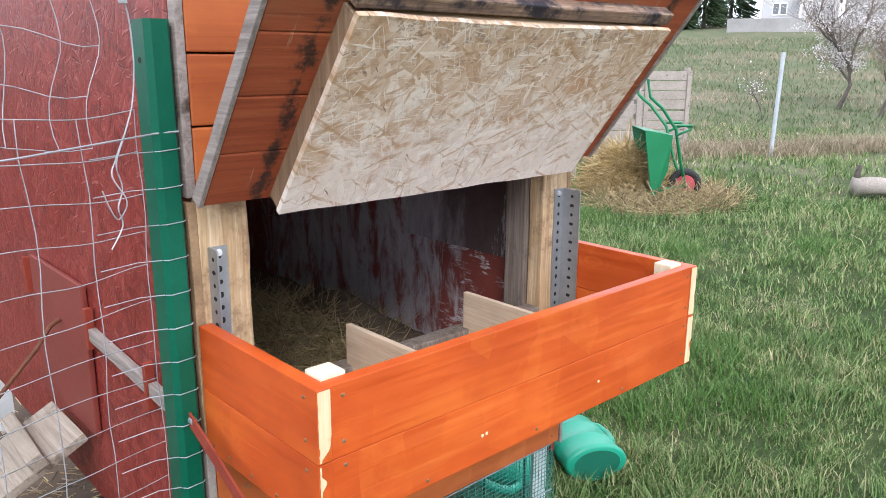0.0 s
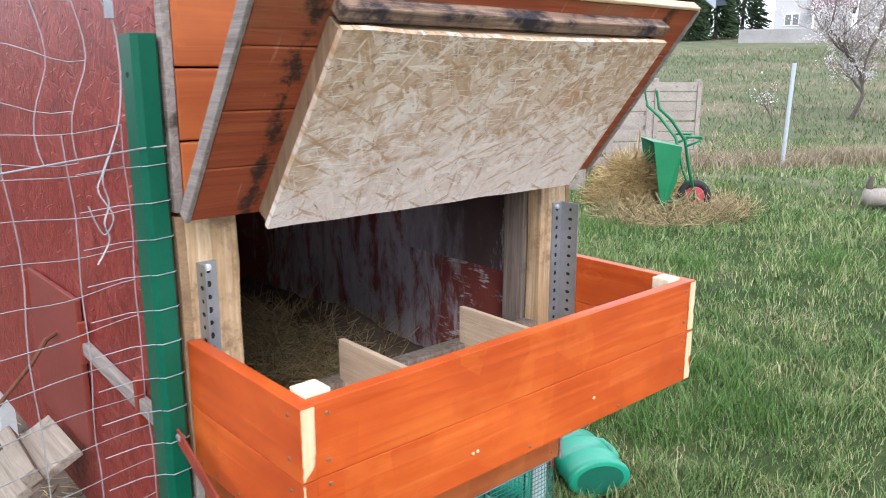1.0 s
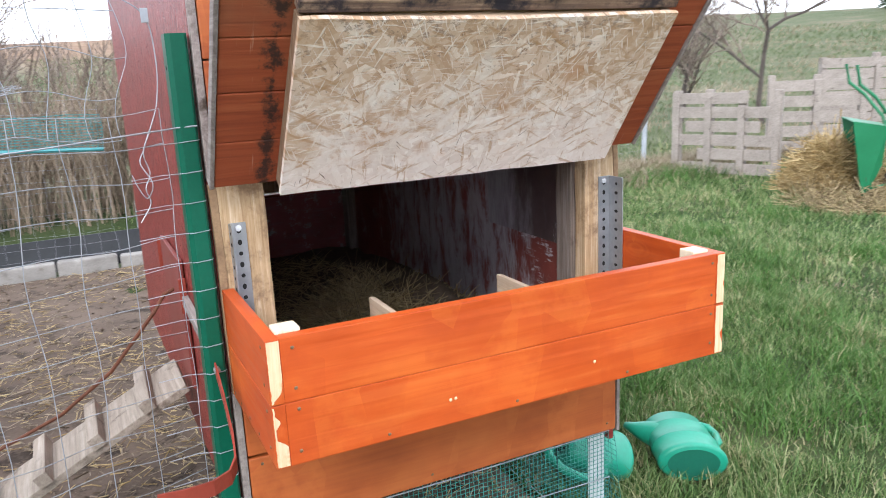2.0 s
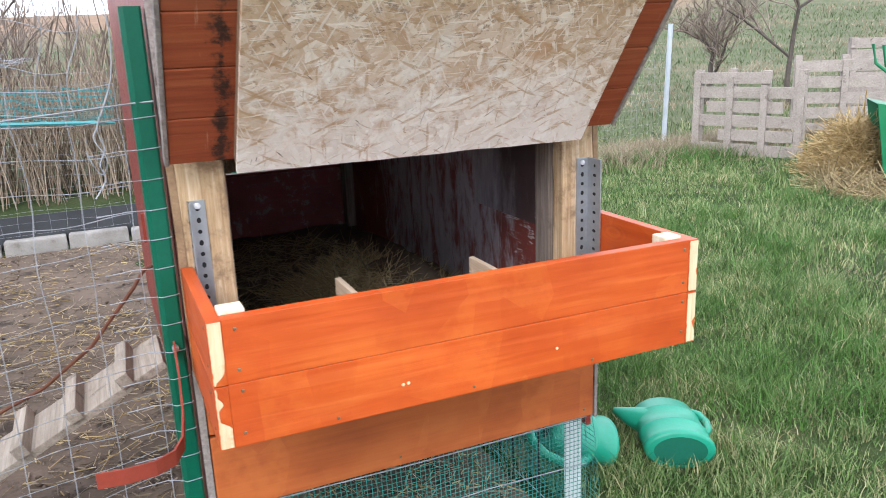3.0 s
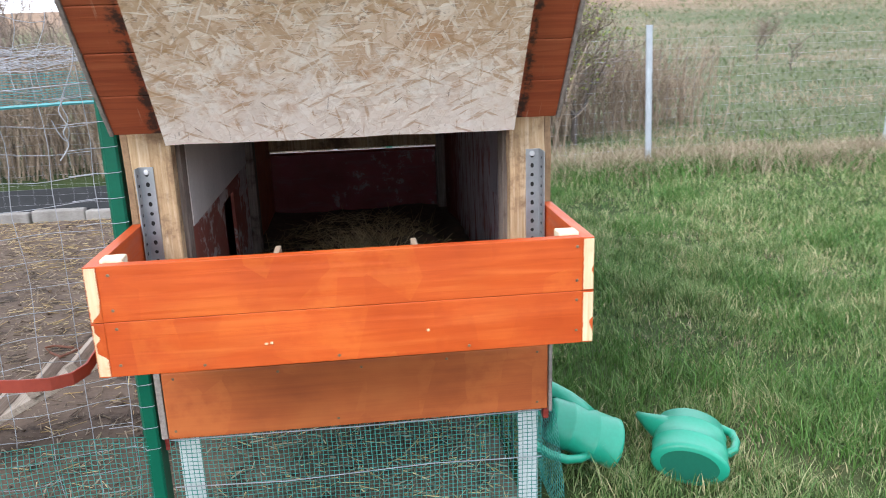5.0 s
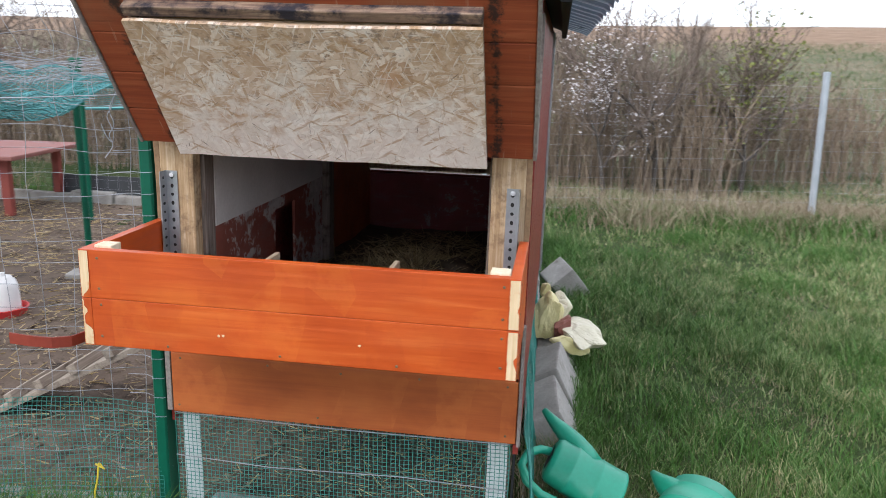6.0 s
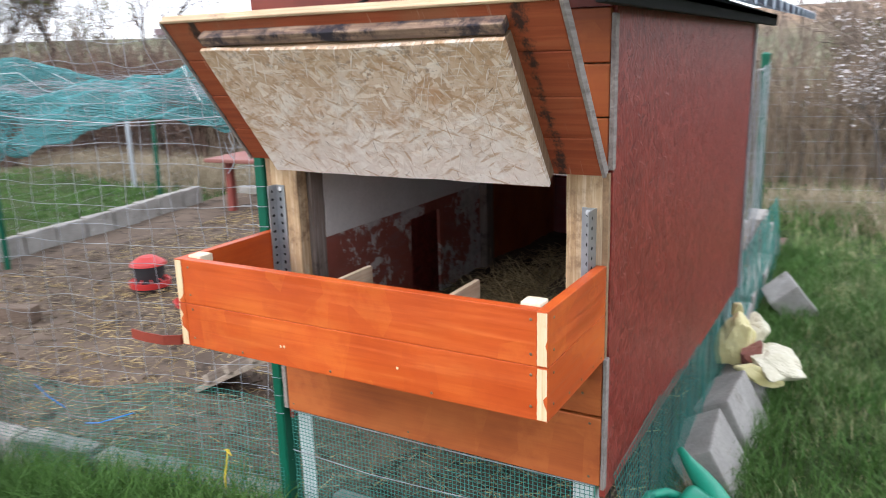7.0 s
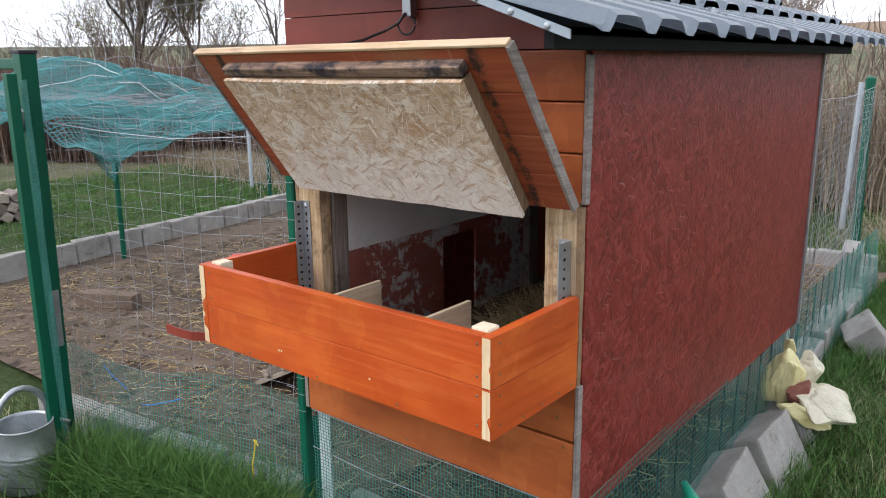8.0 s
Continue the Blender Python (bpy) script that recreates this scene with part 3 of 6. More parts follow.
def prism(outline, lo, hi, axis="y"):
    """A flat outline of (u, v) pairs pushed along an axis."""
    bm = bmesh.new()

    def at(u, v, w):
        return {"x": (w, u, v), "y": (u, w, v), "z": (u, v, w)}[axis]

    a = [bm.verts.new(at(u, v, lo)) for u, v in outline]
    b = [bm.verts.new(at(u, v, hi)) for u, v in outline]
    k = len(outline)
    bm.faces.new(a)
    bm.faces.new(b[::-1])
    for i in range(k):
        bm.faces.new((a[i], b[i], b[(i + 1) % k], a[(i + 1) % k]))
    bmesh.ops.recalc_face_normals(bm, faces=bm.faces)
    return bm


def mass(name, verts, faces, material):
    """A large mesh from number arrays: verts (n, 3), faces (m, 3 or 4)."""
    me = bpy.data.meshes.new(name)
    verts = np.asarray(verts, np.float32)
    faces = np.asarray(faces, np.int32)
    me.vertices.add(len(verts))
    me.vertices.foreach_set("co", verts.ravel())
    me.loops.add(faces.size)
    me.loops.foreach_set("vertex_index", faces.ravel())
    me.polygons.add(len(faces))
    me.polygons.foreach_set("loop_start", np.arange(0, faces.size, faces.shape[1], dtype=np.int32))
    me.polygons.foreach_set("loop_total", np.full(len(faces), faces.shape[1], np.int32))
    me.update(calc_edges=True)
    me.materials.append(material)
    return me


def blades(name, xy, z, height, width, lean, material, rng, segments=2):
    """Bent blades or stems standing at the points xy (n, 2)."""
    n = len(xy)
    a, b = rng.uniform(0, 2 * np.pi, n), rng.uniform(0, 2 * np.pi, n)
    height, width = height * rng.uniform(0.5, 1.25, n), width * rng.uniform(0.7, 1.3, n)
    lean = lean * rng.uniform(0.2, 1.4, n)
    side = np.stack([np.cos(a), np.sin(a), 0 * a], 1)
    out = np.stack([np.cos(b), np.sin(b), 0 * b], 1)
    base = np.column_stack([xy, z])
    rows = []
    for k in range(segments + 1):
        f = k / segments
        p = base + out * (lean * f**1.8 * height)[:, None] + np.array([0, 0, 1.0]) * (height * f * (1 - 0.22 * f * lean))[:, None]
        w = side * (width * (1 - f) ** 0.7 * 0.5)[:, None]
        rows += [p] if k == segments else [p - w, p + w]
    per = 2 * segments + 1
    verts = np.stack(rows, 1).reshape(-1, 3)
    first = (np.arange(n) * per)[:, None]
    tris = []
    for k in range(segments - 1):
        i = 2 * k
        tris += [(i, i + 1, i + 3), (i, i + 3, i + 2)]
    i = 2 * (segments - 1)
    tris += [(i, i + 1, i + 2)]
    faces = (first[:, None, :] + np.array(tris)[None]).reshape(-1, 3)
    return mass(name, verts, faces, material)


def stalks(name, start, way, length, width, material, rng):
    """Loose straws: thin three-sided bars lying any way."""
    n = len(start)
    way = way / np.linalg.norm(way, axis=1)[:, None]
    side = np.cross(way, rng.normal(size=(n, 3)))
    side /= np.linalg.norm(side, axis=1)[:, None]
    up = np.cross(way, side)
    width = width[:, None]
    end = start + way * length[:, None]
    ring = [side * width, (-0.5 * side + 0.87 * up) * width, (-0.5 * side - 0.87 * up) * width]
    verts = np.stack([start + r for r in ring] + [end + r for r in ring], 1).reshape(-1, 3)
    quads = np.array([(0, 1, 4, 3), (1, 2, 5, 4), (2, 0, 3, 5)])
    faces = ((np.arange(n) * 6)[:, None, None] + quads[None]).reshape(-1, 4)
    return mass(name, verts, faces, material)


def wires(lines, radius):
    """Many thin three-sided wires, each a list of points, as arrays of verts and quads."""
    verts, faces = [], []
    for pts in lines:
        pts = np.asarray(pts, float)
        d = np.gradient(pts, axis=0)
        d /= np.linalg.norm(d, axis=1)[:, None] + 1e-9
        ref = np.where(np.abs(d[:, 2:3]) > 0.8, [[1.0, 0, 0]], [[0, 0, 1.0]])
        s = np.cross(d, ref)
        s /= np.linalg.norm(s, axis=1)[:, None] + 1e-9
        u = np.cross(d, s)
        first = len(verts)
        for p, a, b in zip(pts, s, u):
            verts += [p + radius * a, p + radius * (-0.5 * a + 0.87 * b), p + radius * (-0.5 * a - 0.87 * b)]
        for k in range(len(pts) - 1):
            i = first + 3 * k
            faces += [(i + q, i + (q + 1) % 3, i + 3 + (q + 1) % 3, i + 3 + q) for q in range(3)]
    return verts, faces


def net(name, surface, nu, nv, radius, material, steps=8, hang=0.0, rng=None, skew=0.0):
    """A wire or plastic net over surface(u, v), nu by nv cells."""
    lines = []

    def at(u, v):
        p = np.array(surface(u, v), float)
        if hang:
            q = Vector((p[0] * 6, p[1] * 6, p[2] * 6))
            p = p + np.array(noise.noise_vector(q)) * hang
        return p

    for i in range(nu + 1):
        u = i / nu
        lines.append([at(min(max(u + skew * (k / steps - 0.5), 0), 1), k / steps) for k in range(steps + 1)])
    for j in range(nv + 1):
        v = j / nv
        lines.append([at(k / (2 * steps), v) for k in range(2 * steps + 1)])
    return mass(name, *wires(lines, radius), material)


def wall_sheet(p, q, z0, z1):
    """The upright plane from p to q, for net()."""
    return lambda u, v: (p[0] + (q[0] - p[0]) * u, p[1] + (q[1] - p[1]) * u, z0 + (z1 - z0) * v)


# ---- ground ----
def smooth(a, b, x):
    f = np.clip((x - a) / (b - a), 0, 1)
    return f * f * (3 - 2 * f)


def land(x, y):
    """Height of the land: flat about the coop, rising to a far ridge."""
    x, y = np.asarray(x, float), np.asarray(y, float)
    d = np.hypot(x, y)
    east = np.degrees(np.arctan2(x, y))
    rise = 0.024 + 0.025 * smooth(-75, 25, east)
    rise = rise - 0.010 * smooth(28, 58, east)
    far = smooth(13, 75, d) * (1.4 + rise * np.minimum(d, 190))
    bumps = 0.03 * np.sin(1.3 * x + 0.7 * y) * np.sin(0.9 * y - 0.6 * x + 1.0) * smooth(2.5, 6, d)
    return far + bumps


def make_ground():
    rings = np.r_[0.0, np.linspace(0.4, 9, 44), np.geomspace(9.4, 420, 70)]
    spokes = 180
    verts, faces = [], []
    for r in rings:
        a = np.linspace(0, 2 * np.pi, spokes, endpoint=False)
        x, y = 1.0 + r * np.cos(a), 1.0 + r * np.sin(a)
        verts.append(np.column_stack([x, y, land(x, y) - 0.012]))
    for i in range(len(rings) - 1):
        for k in range(spokes):
            j = (k + 1) % spokes
            faces.append((i * spokes + k, (i + 1) * spokes + k, (i + 1) * spokes + j, i * spokes + j))
    me = mass("ground", np.concatenate(verts), faces, M_ground)
    me.polygons.foreach_set("use_smooth", [True] * len(me.polygons))
    tagged(new("ground", me), "spring lawn and rough meadow rising to far fields", "ground", kind="structure")


make_ground()

RUN = (-3.55, 1.60, 1.22, 6.15)  # x0, x1, y0, y1 of the bare chicken run


def make_run_floor():
    nx, ny = 110, 100
    verts, faces = [], []
    for j in range(ny + 1):
        for i in range(nx + 1):
            y = RUN[2] + (RUN[3] - RUN[2]) * j / ny
            left = RUN[0] - 0.172 * (y - 0.9)
            x = left + (RUN[1] - left) * i / nx
            h = 0.018 + 0.016 * noise.noise(Vector((x * 2.3, y * 2.3, 0))) + 0.010 * noise.noise(Vector((x * 9, y * 9, 3)))
            verts.append((x, y, max(h, 0.0)))
    for j in range(ny):
        for i in range(nx):
            k = j * (nx + 1) + i
            faces.append((k, k + 1, k + nx + 2, k + nx + 1))
    me = mass("run_floor", verts, faces, M_dirt)
    me.polygons.foreach_set("use_smooth", [True] * len(me.polygons))
    tagged(new("run_floor", me), "bare trampled brown soil of the chicken run", "soil", kind="structure")


make_run_floor()

# ---- the coop ----
X0, X1, FRONT, BACK = 0.578, 1.634, 1.25, 3.35
EAVE_X, EAVE_Z, SLOPE = 1.74, 1.665, 0.36


def roof_z(x):
    return EAVE_Z + SLOPE * (EAVE_X - x)


coop = thing("chicken_coop", (1.1, 2.3, 0.0), "raised chicken coop of orange boards and red strand board, lid open", "chicken coop")


# front boards: skirt under the nest box, and the wall over the lid
for z0, z1 in ((0.447, 0.637), (0.644, 0.80)):
    part("plank", box((X0 + 0.022, FRONT, z0), (X1 - 0.004, FRONT + 0.02, z1), 0.004), M_skirt, coop)
for x, z in ((0.63, 0.62), (0.62, 0.47), (0.90, 0.62), (0.66, 0.69), (1.12, 0.615), (1.35, 0.62), (1.60, 0.62), (1.60, 0.47), (1.40, 0.68), (1.58, 0.70), (1.05, 0.47)):
    dot = lathe([(0.0, 0.0012), (0.003, 0.001), (0.004, 0.0)], 8, Matrix.Translation((x, FRONT - 0.0002, z)) @ Matrix.Rotation(radians(90), 4, "X"))
    part("screw", dot, M_screw, coop)
for k in range(3):
    z = 1.268 + 0.122 * k
    part("plank", box((X0 + 0.022, FRONT, z + 0.0015), (X1 - 0.004, FRONT + 0.02, z + 0.1205), 0.004), M_upper, coop)
for k in range(4):
    z = 1.634 + 0.11 * k
    right = min(X1 - 0.004, EAVE_X - (z + 0.11 - EAVE_Z) / SLOPE - 0.02)
    cut = right - (0.0 if k == 0 else 0.02)
    outline = [(X0 + 0.002, z + 0.0015), (min(X1 - 0.004, EAVE_X - (z - EAVE_Z) / SLOPE - 0.07), z + 0.0015), (cut, z + 0.1085), (X0 + 0.002, z + 0.1085)]
    if cut > X0 + 0.15:
        part("plank", prism(outline, FRONT, FRONT + 0.02, "y"), M_gable, coop)
# weathered corner battens that show as grey edges beside the boards
part("corner_batten", box((X0 + 0.004, FRONT - 0.003, 1.27), (X0 + 0.02, FRONT + 0.02, 1.63), 0.002), M_lid_edge, coop, "grey weathered batten")
part("corner_batten", box((X1 - 0.002, FRONT - 0.003, 1.27), (X1 + 0.010, FRONT + 0.02, 1.62), 0.002), M_lid_edge, coop, "grey weathered batten")
part("corner_batten", box((X1 - 0.002, FRONT - 0.003, 0.44), (X1 + 0.008, FRONT + 0.02, 0.80), 0.002), M_lid_edge, coop, "grey weathered batten")
part("corner_batten", box((X0 + 0.004, FRONT - 0.002, 0.45), (X0 + 0.02, FRONT + 0.02, 0.80), 0.002), M_lid_edge, coop, "grey weathered batten")

# side walls of painted strand board
def side_sheet(x_out, x_in, y0, y1, z0, z1):
    return box((min(x_out, x_in), y0, z0), (max(x_out, x_in), y1, z1), 0.002)


part("side_wall", side_sheet(X1 + 0.004, X1 - 0.012, FRONT + 0.021, BACK, 0.405, 1.66), M_osb_red, coop, "dark red painted strand board")


def sheet_with_hole(x_lo, x_hi, y0, y1, z0, z1, hole):
    """An upright sheet across x with a square hole (y0, y1, z0, z1) through it, as one body."""
    ys, zs = (y0, hole[0], hole[1], y1), (z0, hole[2], hole[3], z1)
    bm = bmesh.new()
    at = {(i, j, k): bm.verts.new((x, ys[i], zs[j])) for k, x in enumerate((x_lo, x_hi)) for i in range(4) for j in range(4)}
    for i in range(3):
        for j in range(3):
            if (i, j) != (1, 1):
                for k in (0, 1):
                    bm.faces.new([at[i, j, k], at[i + 1, j, k], at[i + 1, j + 1, k], at[i, j + 1, k]])
    rim = [[(i, 0) for i in range(4)], [(i, 3) for i in range(4)], [(0, j) for j in range(4)], [(3, j) for j in range(4)], [(1, 1), (2, 1), (2, 2), (1, 2), (1, 1)]]
    for run in rim:
        for p, q in zip(run, run[1:]):
            bm.faces.new([at[(*p, 0)], at[(*q, 0)], at[(*q, 1)], at[(*p, 1)]])
    bmesh.ops.recalc_face_normals(bm, faces=bm.faces)
    return bm


POP = (1.87, 2.08, 0.60, 0.955)
part("side_wall", box((X0 + 0.004, FRONT + 0.021, 0.405), (X0 + 0.018, BACK, 2.05), 0.002), M_osb_red, coop, "dark red painted strand board")
part("hatch", box((X0 - 0.012, 1.83, 0.60), (X0 + 0.001, 2.24, 0.985), 0.003), plain("smooth_red_hatch", (0.16, 0.028, 0.020), (0.21, 0.04, 0.03), 5, 0.5), coop, "smooth red sliding hatch")
part("hatch_rail", box((X0 - 0.016, 1.33, 0.845), (X0 + 0.002, 1.80, 0.875), 0.002, Matrix.Translation((0, 1.55, 0.86)) @ Matrix.Rotation(radians(4), 4, "X") @ Matrix.Translation((0, -1.55, -0.86))), M_lid_edge, coop, "grey wooden rail")
for y, z in ((1.80, 0.89), (1.46, 0.86), (2.28, 0.92)):
    part("hinge_strap", box((X0 - 0.020, y - 0.008, z - 0.05), (X0 - 0.001, y + 0.008, z + 0.05), 0.002), M_rust, coop, "rusty strap")

# inner linings
part("inner_wall", box((X1 - 0.045, FRONT + 0.13, 0.562), (X1 - 0.014, BACK - 0.04, 1.64), 0.0), M_rubbed, coop, "red inner board rubbed to slate grey")
part("inner_panel", box((X1 - 0.050, FRONT + 0.13, 0.957), (X1 - 0.046, FRONT + 0.62, 1.50), 0.001), M_inner_dark, coop, "dark stained panel")
part("inner_panel", box((0.7005, FRONT + 0.117, 1.0), (0.7065, 2.42, 1.59), 0.001), M_inner_pale, coop, "pale grey panel")


part("inner_wall", sheet_with_hole(0.690, 0.700, FRONT + 0.116, BACK - 0.05, 0.56, 1.60, POP), M_peeled, coop, "flaking red inner board with a pop hole")
part("back_wall", box((X0 + 0.004, BACK - 0.035, 0.405), (X1 + 0.003, BACK, 0.908), 0.002), M_osb_red, coop, "dark red strand board")
part("back_wall", prism([(X0 + 0.004, 0.919), (X1 + 0.003, 0.919), (X1 + 0.003, 1.66), (X0 + 0.004, 2.04)], BACK - 0.035, BACK, "y"), M_osb_red, coop, "dark red strand board")
part("back_panel", box((0.702, BACK - 0.044, 0.56), (X1 - 0.046, BACK - 0.036, 0.895), 0.001), M_inner_back, coop, "dark maroon inner board")
part("back_rail", box((0.702, BACK - 0.10, 0.928), (X1 - 0.046, BACK - 0.04, 0.990), 0.004), M_post, coop, "weathered rail")
part("floor_board", box((X0 + 0.02, FRONT + 0.021, 0.54), (X1 - 0.014, BACK - 0.04, 0.56), 0.0), M_stud, coop, "dirty floor board")
# Ceiling out of sight, paled to bounce more light onto the inner walls.
part("ceiling_board", prism([(X0 + 0.03, 1.60), (X1 - 0.05, 1.60), (X1 - 0.05, 1.615), (X0 + 0.03, 1.615)], FRONT + 0.022, BACK - 0.04, "y"), M_inner_pale, coop)
part("orange_panel", box((0.7005, 2.52, 0.58), (0.706, BACK - 0.06, 1.30), 0.001), M_skirt, coop, "brown stained inner panel")

# frame posts either side of the nest opening, with studs behind
for x0, x1 in ((X0 + 0.021, X0 + 0.118), (X1 - 0.105, X1 - 0.014)):
    part("frame_post", box((x0, FRONT + 0.004, 0.80), (x1, FRONT + 0.05, 1.268), 0.004, rough=0.004, cuts=8), M_post, coop, "yellowed frame post")
    part("bark_edge", box((x0 - 0.016 if x0 < 1 else x1 - 0.001, FRONT + 0.002, 0.80), (x0 + 0.001 if x0 < 1 else x1 + 0.014, FRONT + 0.02, 1.262), 0.002, rough=0.003, cuts=8), M_osb_edge, coop, "raw strand board edge")
part("stud", box((X0 + 0.03, FRONT + 0.055, 0.562), (X0 + 0.128, FRONT + 0.115, 1.60), 0.004, rough=0.003, cuts=8), M_stud, coop, "weathered grey stud")
part("stud", box((X1 - 0.115, FRONT + 0.055, 0.562), (X1 - 0.016, FRONT + 0.125, 1.60), 0.004, rough=0.003, cuts=8), M_stud, coop, "weathered grey stud")
part("stud", box((0.7005, 2.43, 0.57), (0.735, 2.50, 1.59), 0.003), M_stud, coop)
part("stud", box((X1 - 0.09, BACK - 0.12, 0.562), (X1 - 0.047, BACK - 0.05, 1.60), 0.003), M_stud, coop)
part("opening_sill", box((X0 + 0.118, FRONT + 0.004, 0.80), (X1 - 0.105, FRONT + 0.05, 0.868), 0.004), M_stud, coop, "grey sill")
part("opening_head", box((X0 + 0.118, FRONT + 0.024, 1.262), (X1 - 0.105, FRONT + 0.06, 1.33), 0.003), M_stud, coop)

# side edge trims
part("edge_trim", box((X1 + 0.004, BACK - 0.012, 0.40), (X1 + 0.016, BACK + 0.006, 1.65), 0.002), M_zinc, coop, "grey metal edge strip")
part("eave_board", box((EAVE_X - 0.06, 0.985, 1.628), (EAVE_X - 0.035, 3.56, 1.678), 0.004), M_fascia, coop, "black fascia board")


# roof: tile-profiled steel sheet on a single slope
def tile_sheet():
    """Pressed steel tiles: broad flat-topped waves, each course standing proud of the one below."""
    bm = bmesh.new()
    y0, y1 = 0.955, 4.12
    x0, x1 = 0.40, EAVE_X + 0.085
    wave, course, step = 0.205, 0.30, 0.026
    ny = int((y1 - y0) / wave * 14)
    xs = []
    low = x1
    while low > x0:
        high = max(low - course, x0)
        for f in (0.0, 0.06, 0.30, 0.65, 1.0):
            xs.append((low + (high - low) * f, step * (1 - f) if f else step * 0.75))
        low = high

    def rib(p):
        up, down = min(max((p - 0.16) / 0.12, 0), 1), min(max((0.96 - p) / 0.17, 0), 1)
        lift = min(up * up * (3 - 2 * up), down * down * (3 - 2 * down))
        return 0.033 * lift * (0.86 + 0.14 * math.sin(math.pi * p))

    grid = []
    for x, lift in xs:
        row = []
        for j in range(ny + 1):
            y = y0 + (y1 - y0) * j / ny
            row.append(bm.verts.new((x, y, EAVE_Z + SLOPE * (EAVE_X - x) + rib((y - y0) / wave % 1.0) + lift + 0.004)))
        grid.append(row)
    for a, b in zip(grid, grid[1:]):
        for j in range(ny):
            bm.faces.new((a[j], a[j + 1], b[j + 1], b[j]))
    bmesh.ops.solidify(bm, geom=bm.faces[:], thickness=0.003)
    return bm


roof = part("roof_sheet", tile_sheet(), M_roof, coop, "slate grey tile-profiled steel sheet")
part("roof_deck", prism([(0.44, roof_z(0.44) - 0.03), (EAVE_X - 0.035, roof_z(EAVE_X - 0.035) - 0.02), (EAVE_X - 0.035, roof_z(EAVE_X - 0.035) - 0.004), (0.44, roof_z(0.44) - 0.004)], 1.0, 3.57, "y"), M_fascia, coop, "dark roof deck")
part("verge_trim", prism([(0.42, roof_z(0.42) - 0.018), (EAVE_X + 0.02, roof_z(EAVE_X + 0.02) - 0.012), (EAVE_X + 0.02, roof_z(EAVE_X + 0.02) + 0.006), (0.42, roof_z(0.42) + 0.006)], 0.948, 0.954, "y"), M_roof, coop, "slate grey folded verge trim")
for k in range(8):
    x = EAVE_X - 0.03 - 0.085 * k
    part("roof_screw", lathe([(0, 0.004), (0.006, 0.003), (0.008, 0.0), (0.008, -0.002)], 10, Matrix.Translation((x, 0.947, roof_z(x) - 0.004)) @ Matrix.Rotation(radians(90), 4, "X")), M_zinc, coop)
for k, (dx, dy) in enumerate(((0.06, 0.35), (0.30, 0.5), (0.10, 1.05), (0.32, 1.4), (0.1, 1.9))):
    x = EAVE_X - dx
    part("roof_screw", lathe([(0, 0.02), (0.008, 0.018), (0.009, 0.004), (0.016, 0.0), (0.016, -0.004)], 10, Matrix.Translation((x, 0.955 + dy, roof_z(x) + 0.038))), M_zinc, coop)

# steel legs of perforated angle
def perforated_angle(name, x, y, z0, z1, label, flip=1, w=0.038, holes=True):
    t = 0.003
    out = [(x, y), (x + flip * w, y), (x + flip * w, y + t), (x + flip * t, y + t), (x + flip * t, y + w), (x, y + w)]
    leg = part(name, prism(out, z0, z1, "z"), M_zinc if holes else M_leg, coop, label)
    count = int((z1 - z0) / 0.024) if holes else 0
    for k in range(count):
        z = z0 + 0.015 + k * 0.024
        for u in (0.30, 0.68):
            if (k + (u > 0.5)) % 2 and u > 0.5:
                continue
            ring = lathe([(0.0, 0.0), (0.0042, 0.0)], 8, Matrix.Translation((x + flip * w * u, y - 0.0006, z)) @ Matrix.Rotation(radians(90), 4, "X"), 1.4 if k % 2 else 1.0)
            part("punched_hole", ring, M_hole, leg)
        if k % 2 == 0:
            ring = lathe([(0.0, 0.0), (0.005, 0.0)], 8, Matrix.Translation((x - flip * 0.0006, y + 0.02, z)) @ Matrix.Rotation(radians(90), 4, "Y"))
            part("punched_hole", ring, M_hole, leg)
    return leg


def box_bracket(x, sx):
    """Perforated angle: one flange on the post, the other standing out to carry the box side."""
    w, t, z0, z1 = 0.036, 0.003, 0.83, 1.178
    y = FRONT + 0.003
    deep = 0.058 if sx > 0 else 0.036
    out = [(x, y), (x - sx * w, y), (x - sx * w, y - t), (x - sx * t, y - t), (x - sx * t, y - deep), (x, y - deep)]
    leg = part("angle_bracket", prism(out, z0, z1, "z"), M_zinc, coop, "galvanised perforated angle")
    for k in range(14):
        z = z0 + 0.015 + k * 0.0242
        flat = lathe([(0.0, 0.0), (0.0046, 0.0)], 10, Matrix.Translation((x - sx * 0.020, y - t - 0.0006, z)) @ Matrix.Rotation(radians(90), 4, "X"), 1.0 if k % 2 else 1.35)
        part("punched_hole", flat, M_hole, leg)
        for off in (-0.0006, 0.0006 + t):
            slot = lathe([(0.0, 0.0), (0.0044, 0.0)], 8, Matrix.Translation((x - sx * off, y - 0.58 * deep, z)) @ Matrix.Rotation(radians(90 if (off > 0) == (sx < 0) else -90), 4, "Y"), 1.0 if k % 2 else 1.6)
            part("punched_hole", slot, M_hole, leg)
    top = lathe([(0, 0.004), (0.006, 0.003), (0.007, 0)], 10, Matrix.Translation((x - sx * 0.020, y - t - 0.0003, z1 - 0.012)) @ Matrix.Rotation(radians(90), 4, "X"))
    part("bolt", top, M_leg, leg)


box_bracket(0.614, -1)
box_bracket(1.606, 1)
legs = [("steel_leg", 0.617, FRONT + 0.022, 1), ("steel_leg", 1.606, FRONT + 0.022, -1), ("steel_leg", X0 + 0.062, BACK - 0.06, 1), ("steel_leg", X1 - 0.02, BACK - 0.06, -1)]
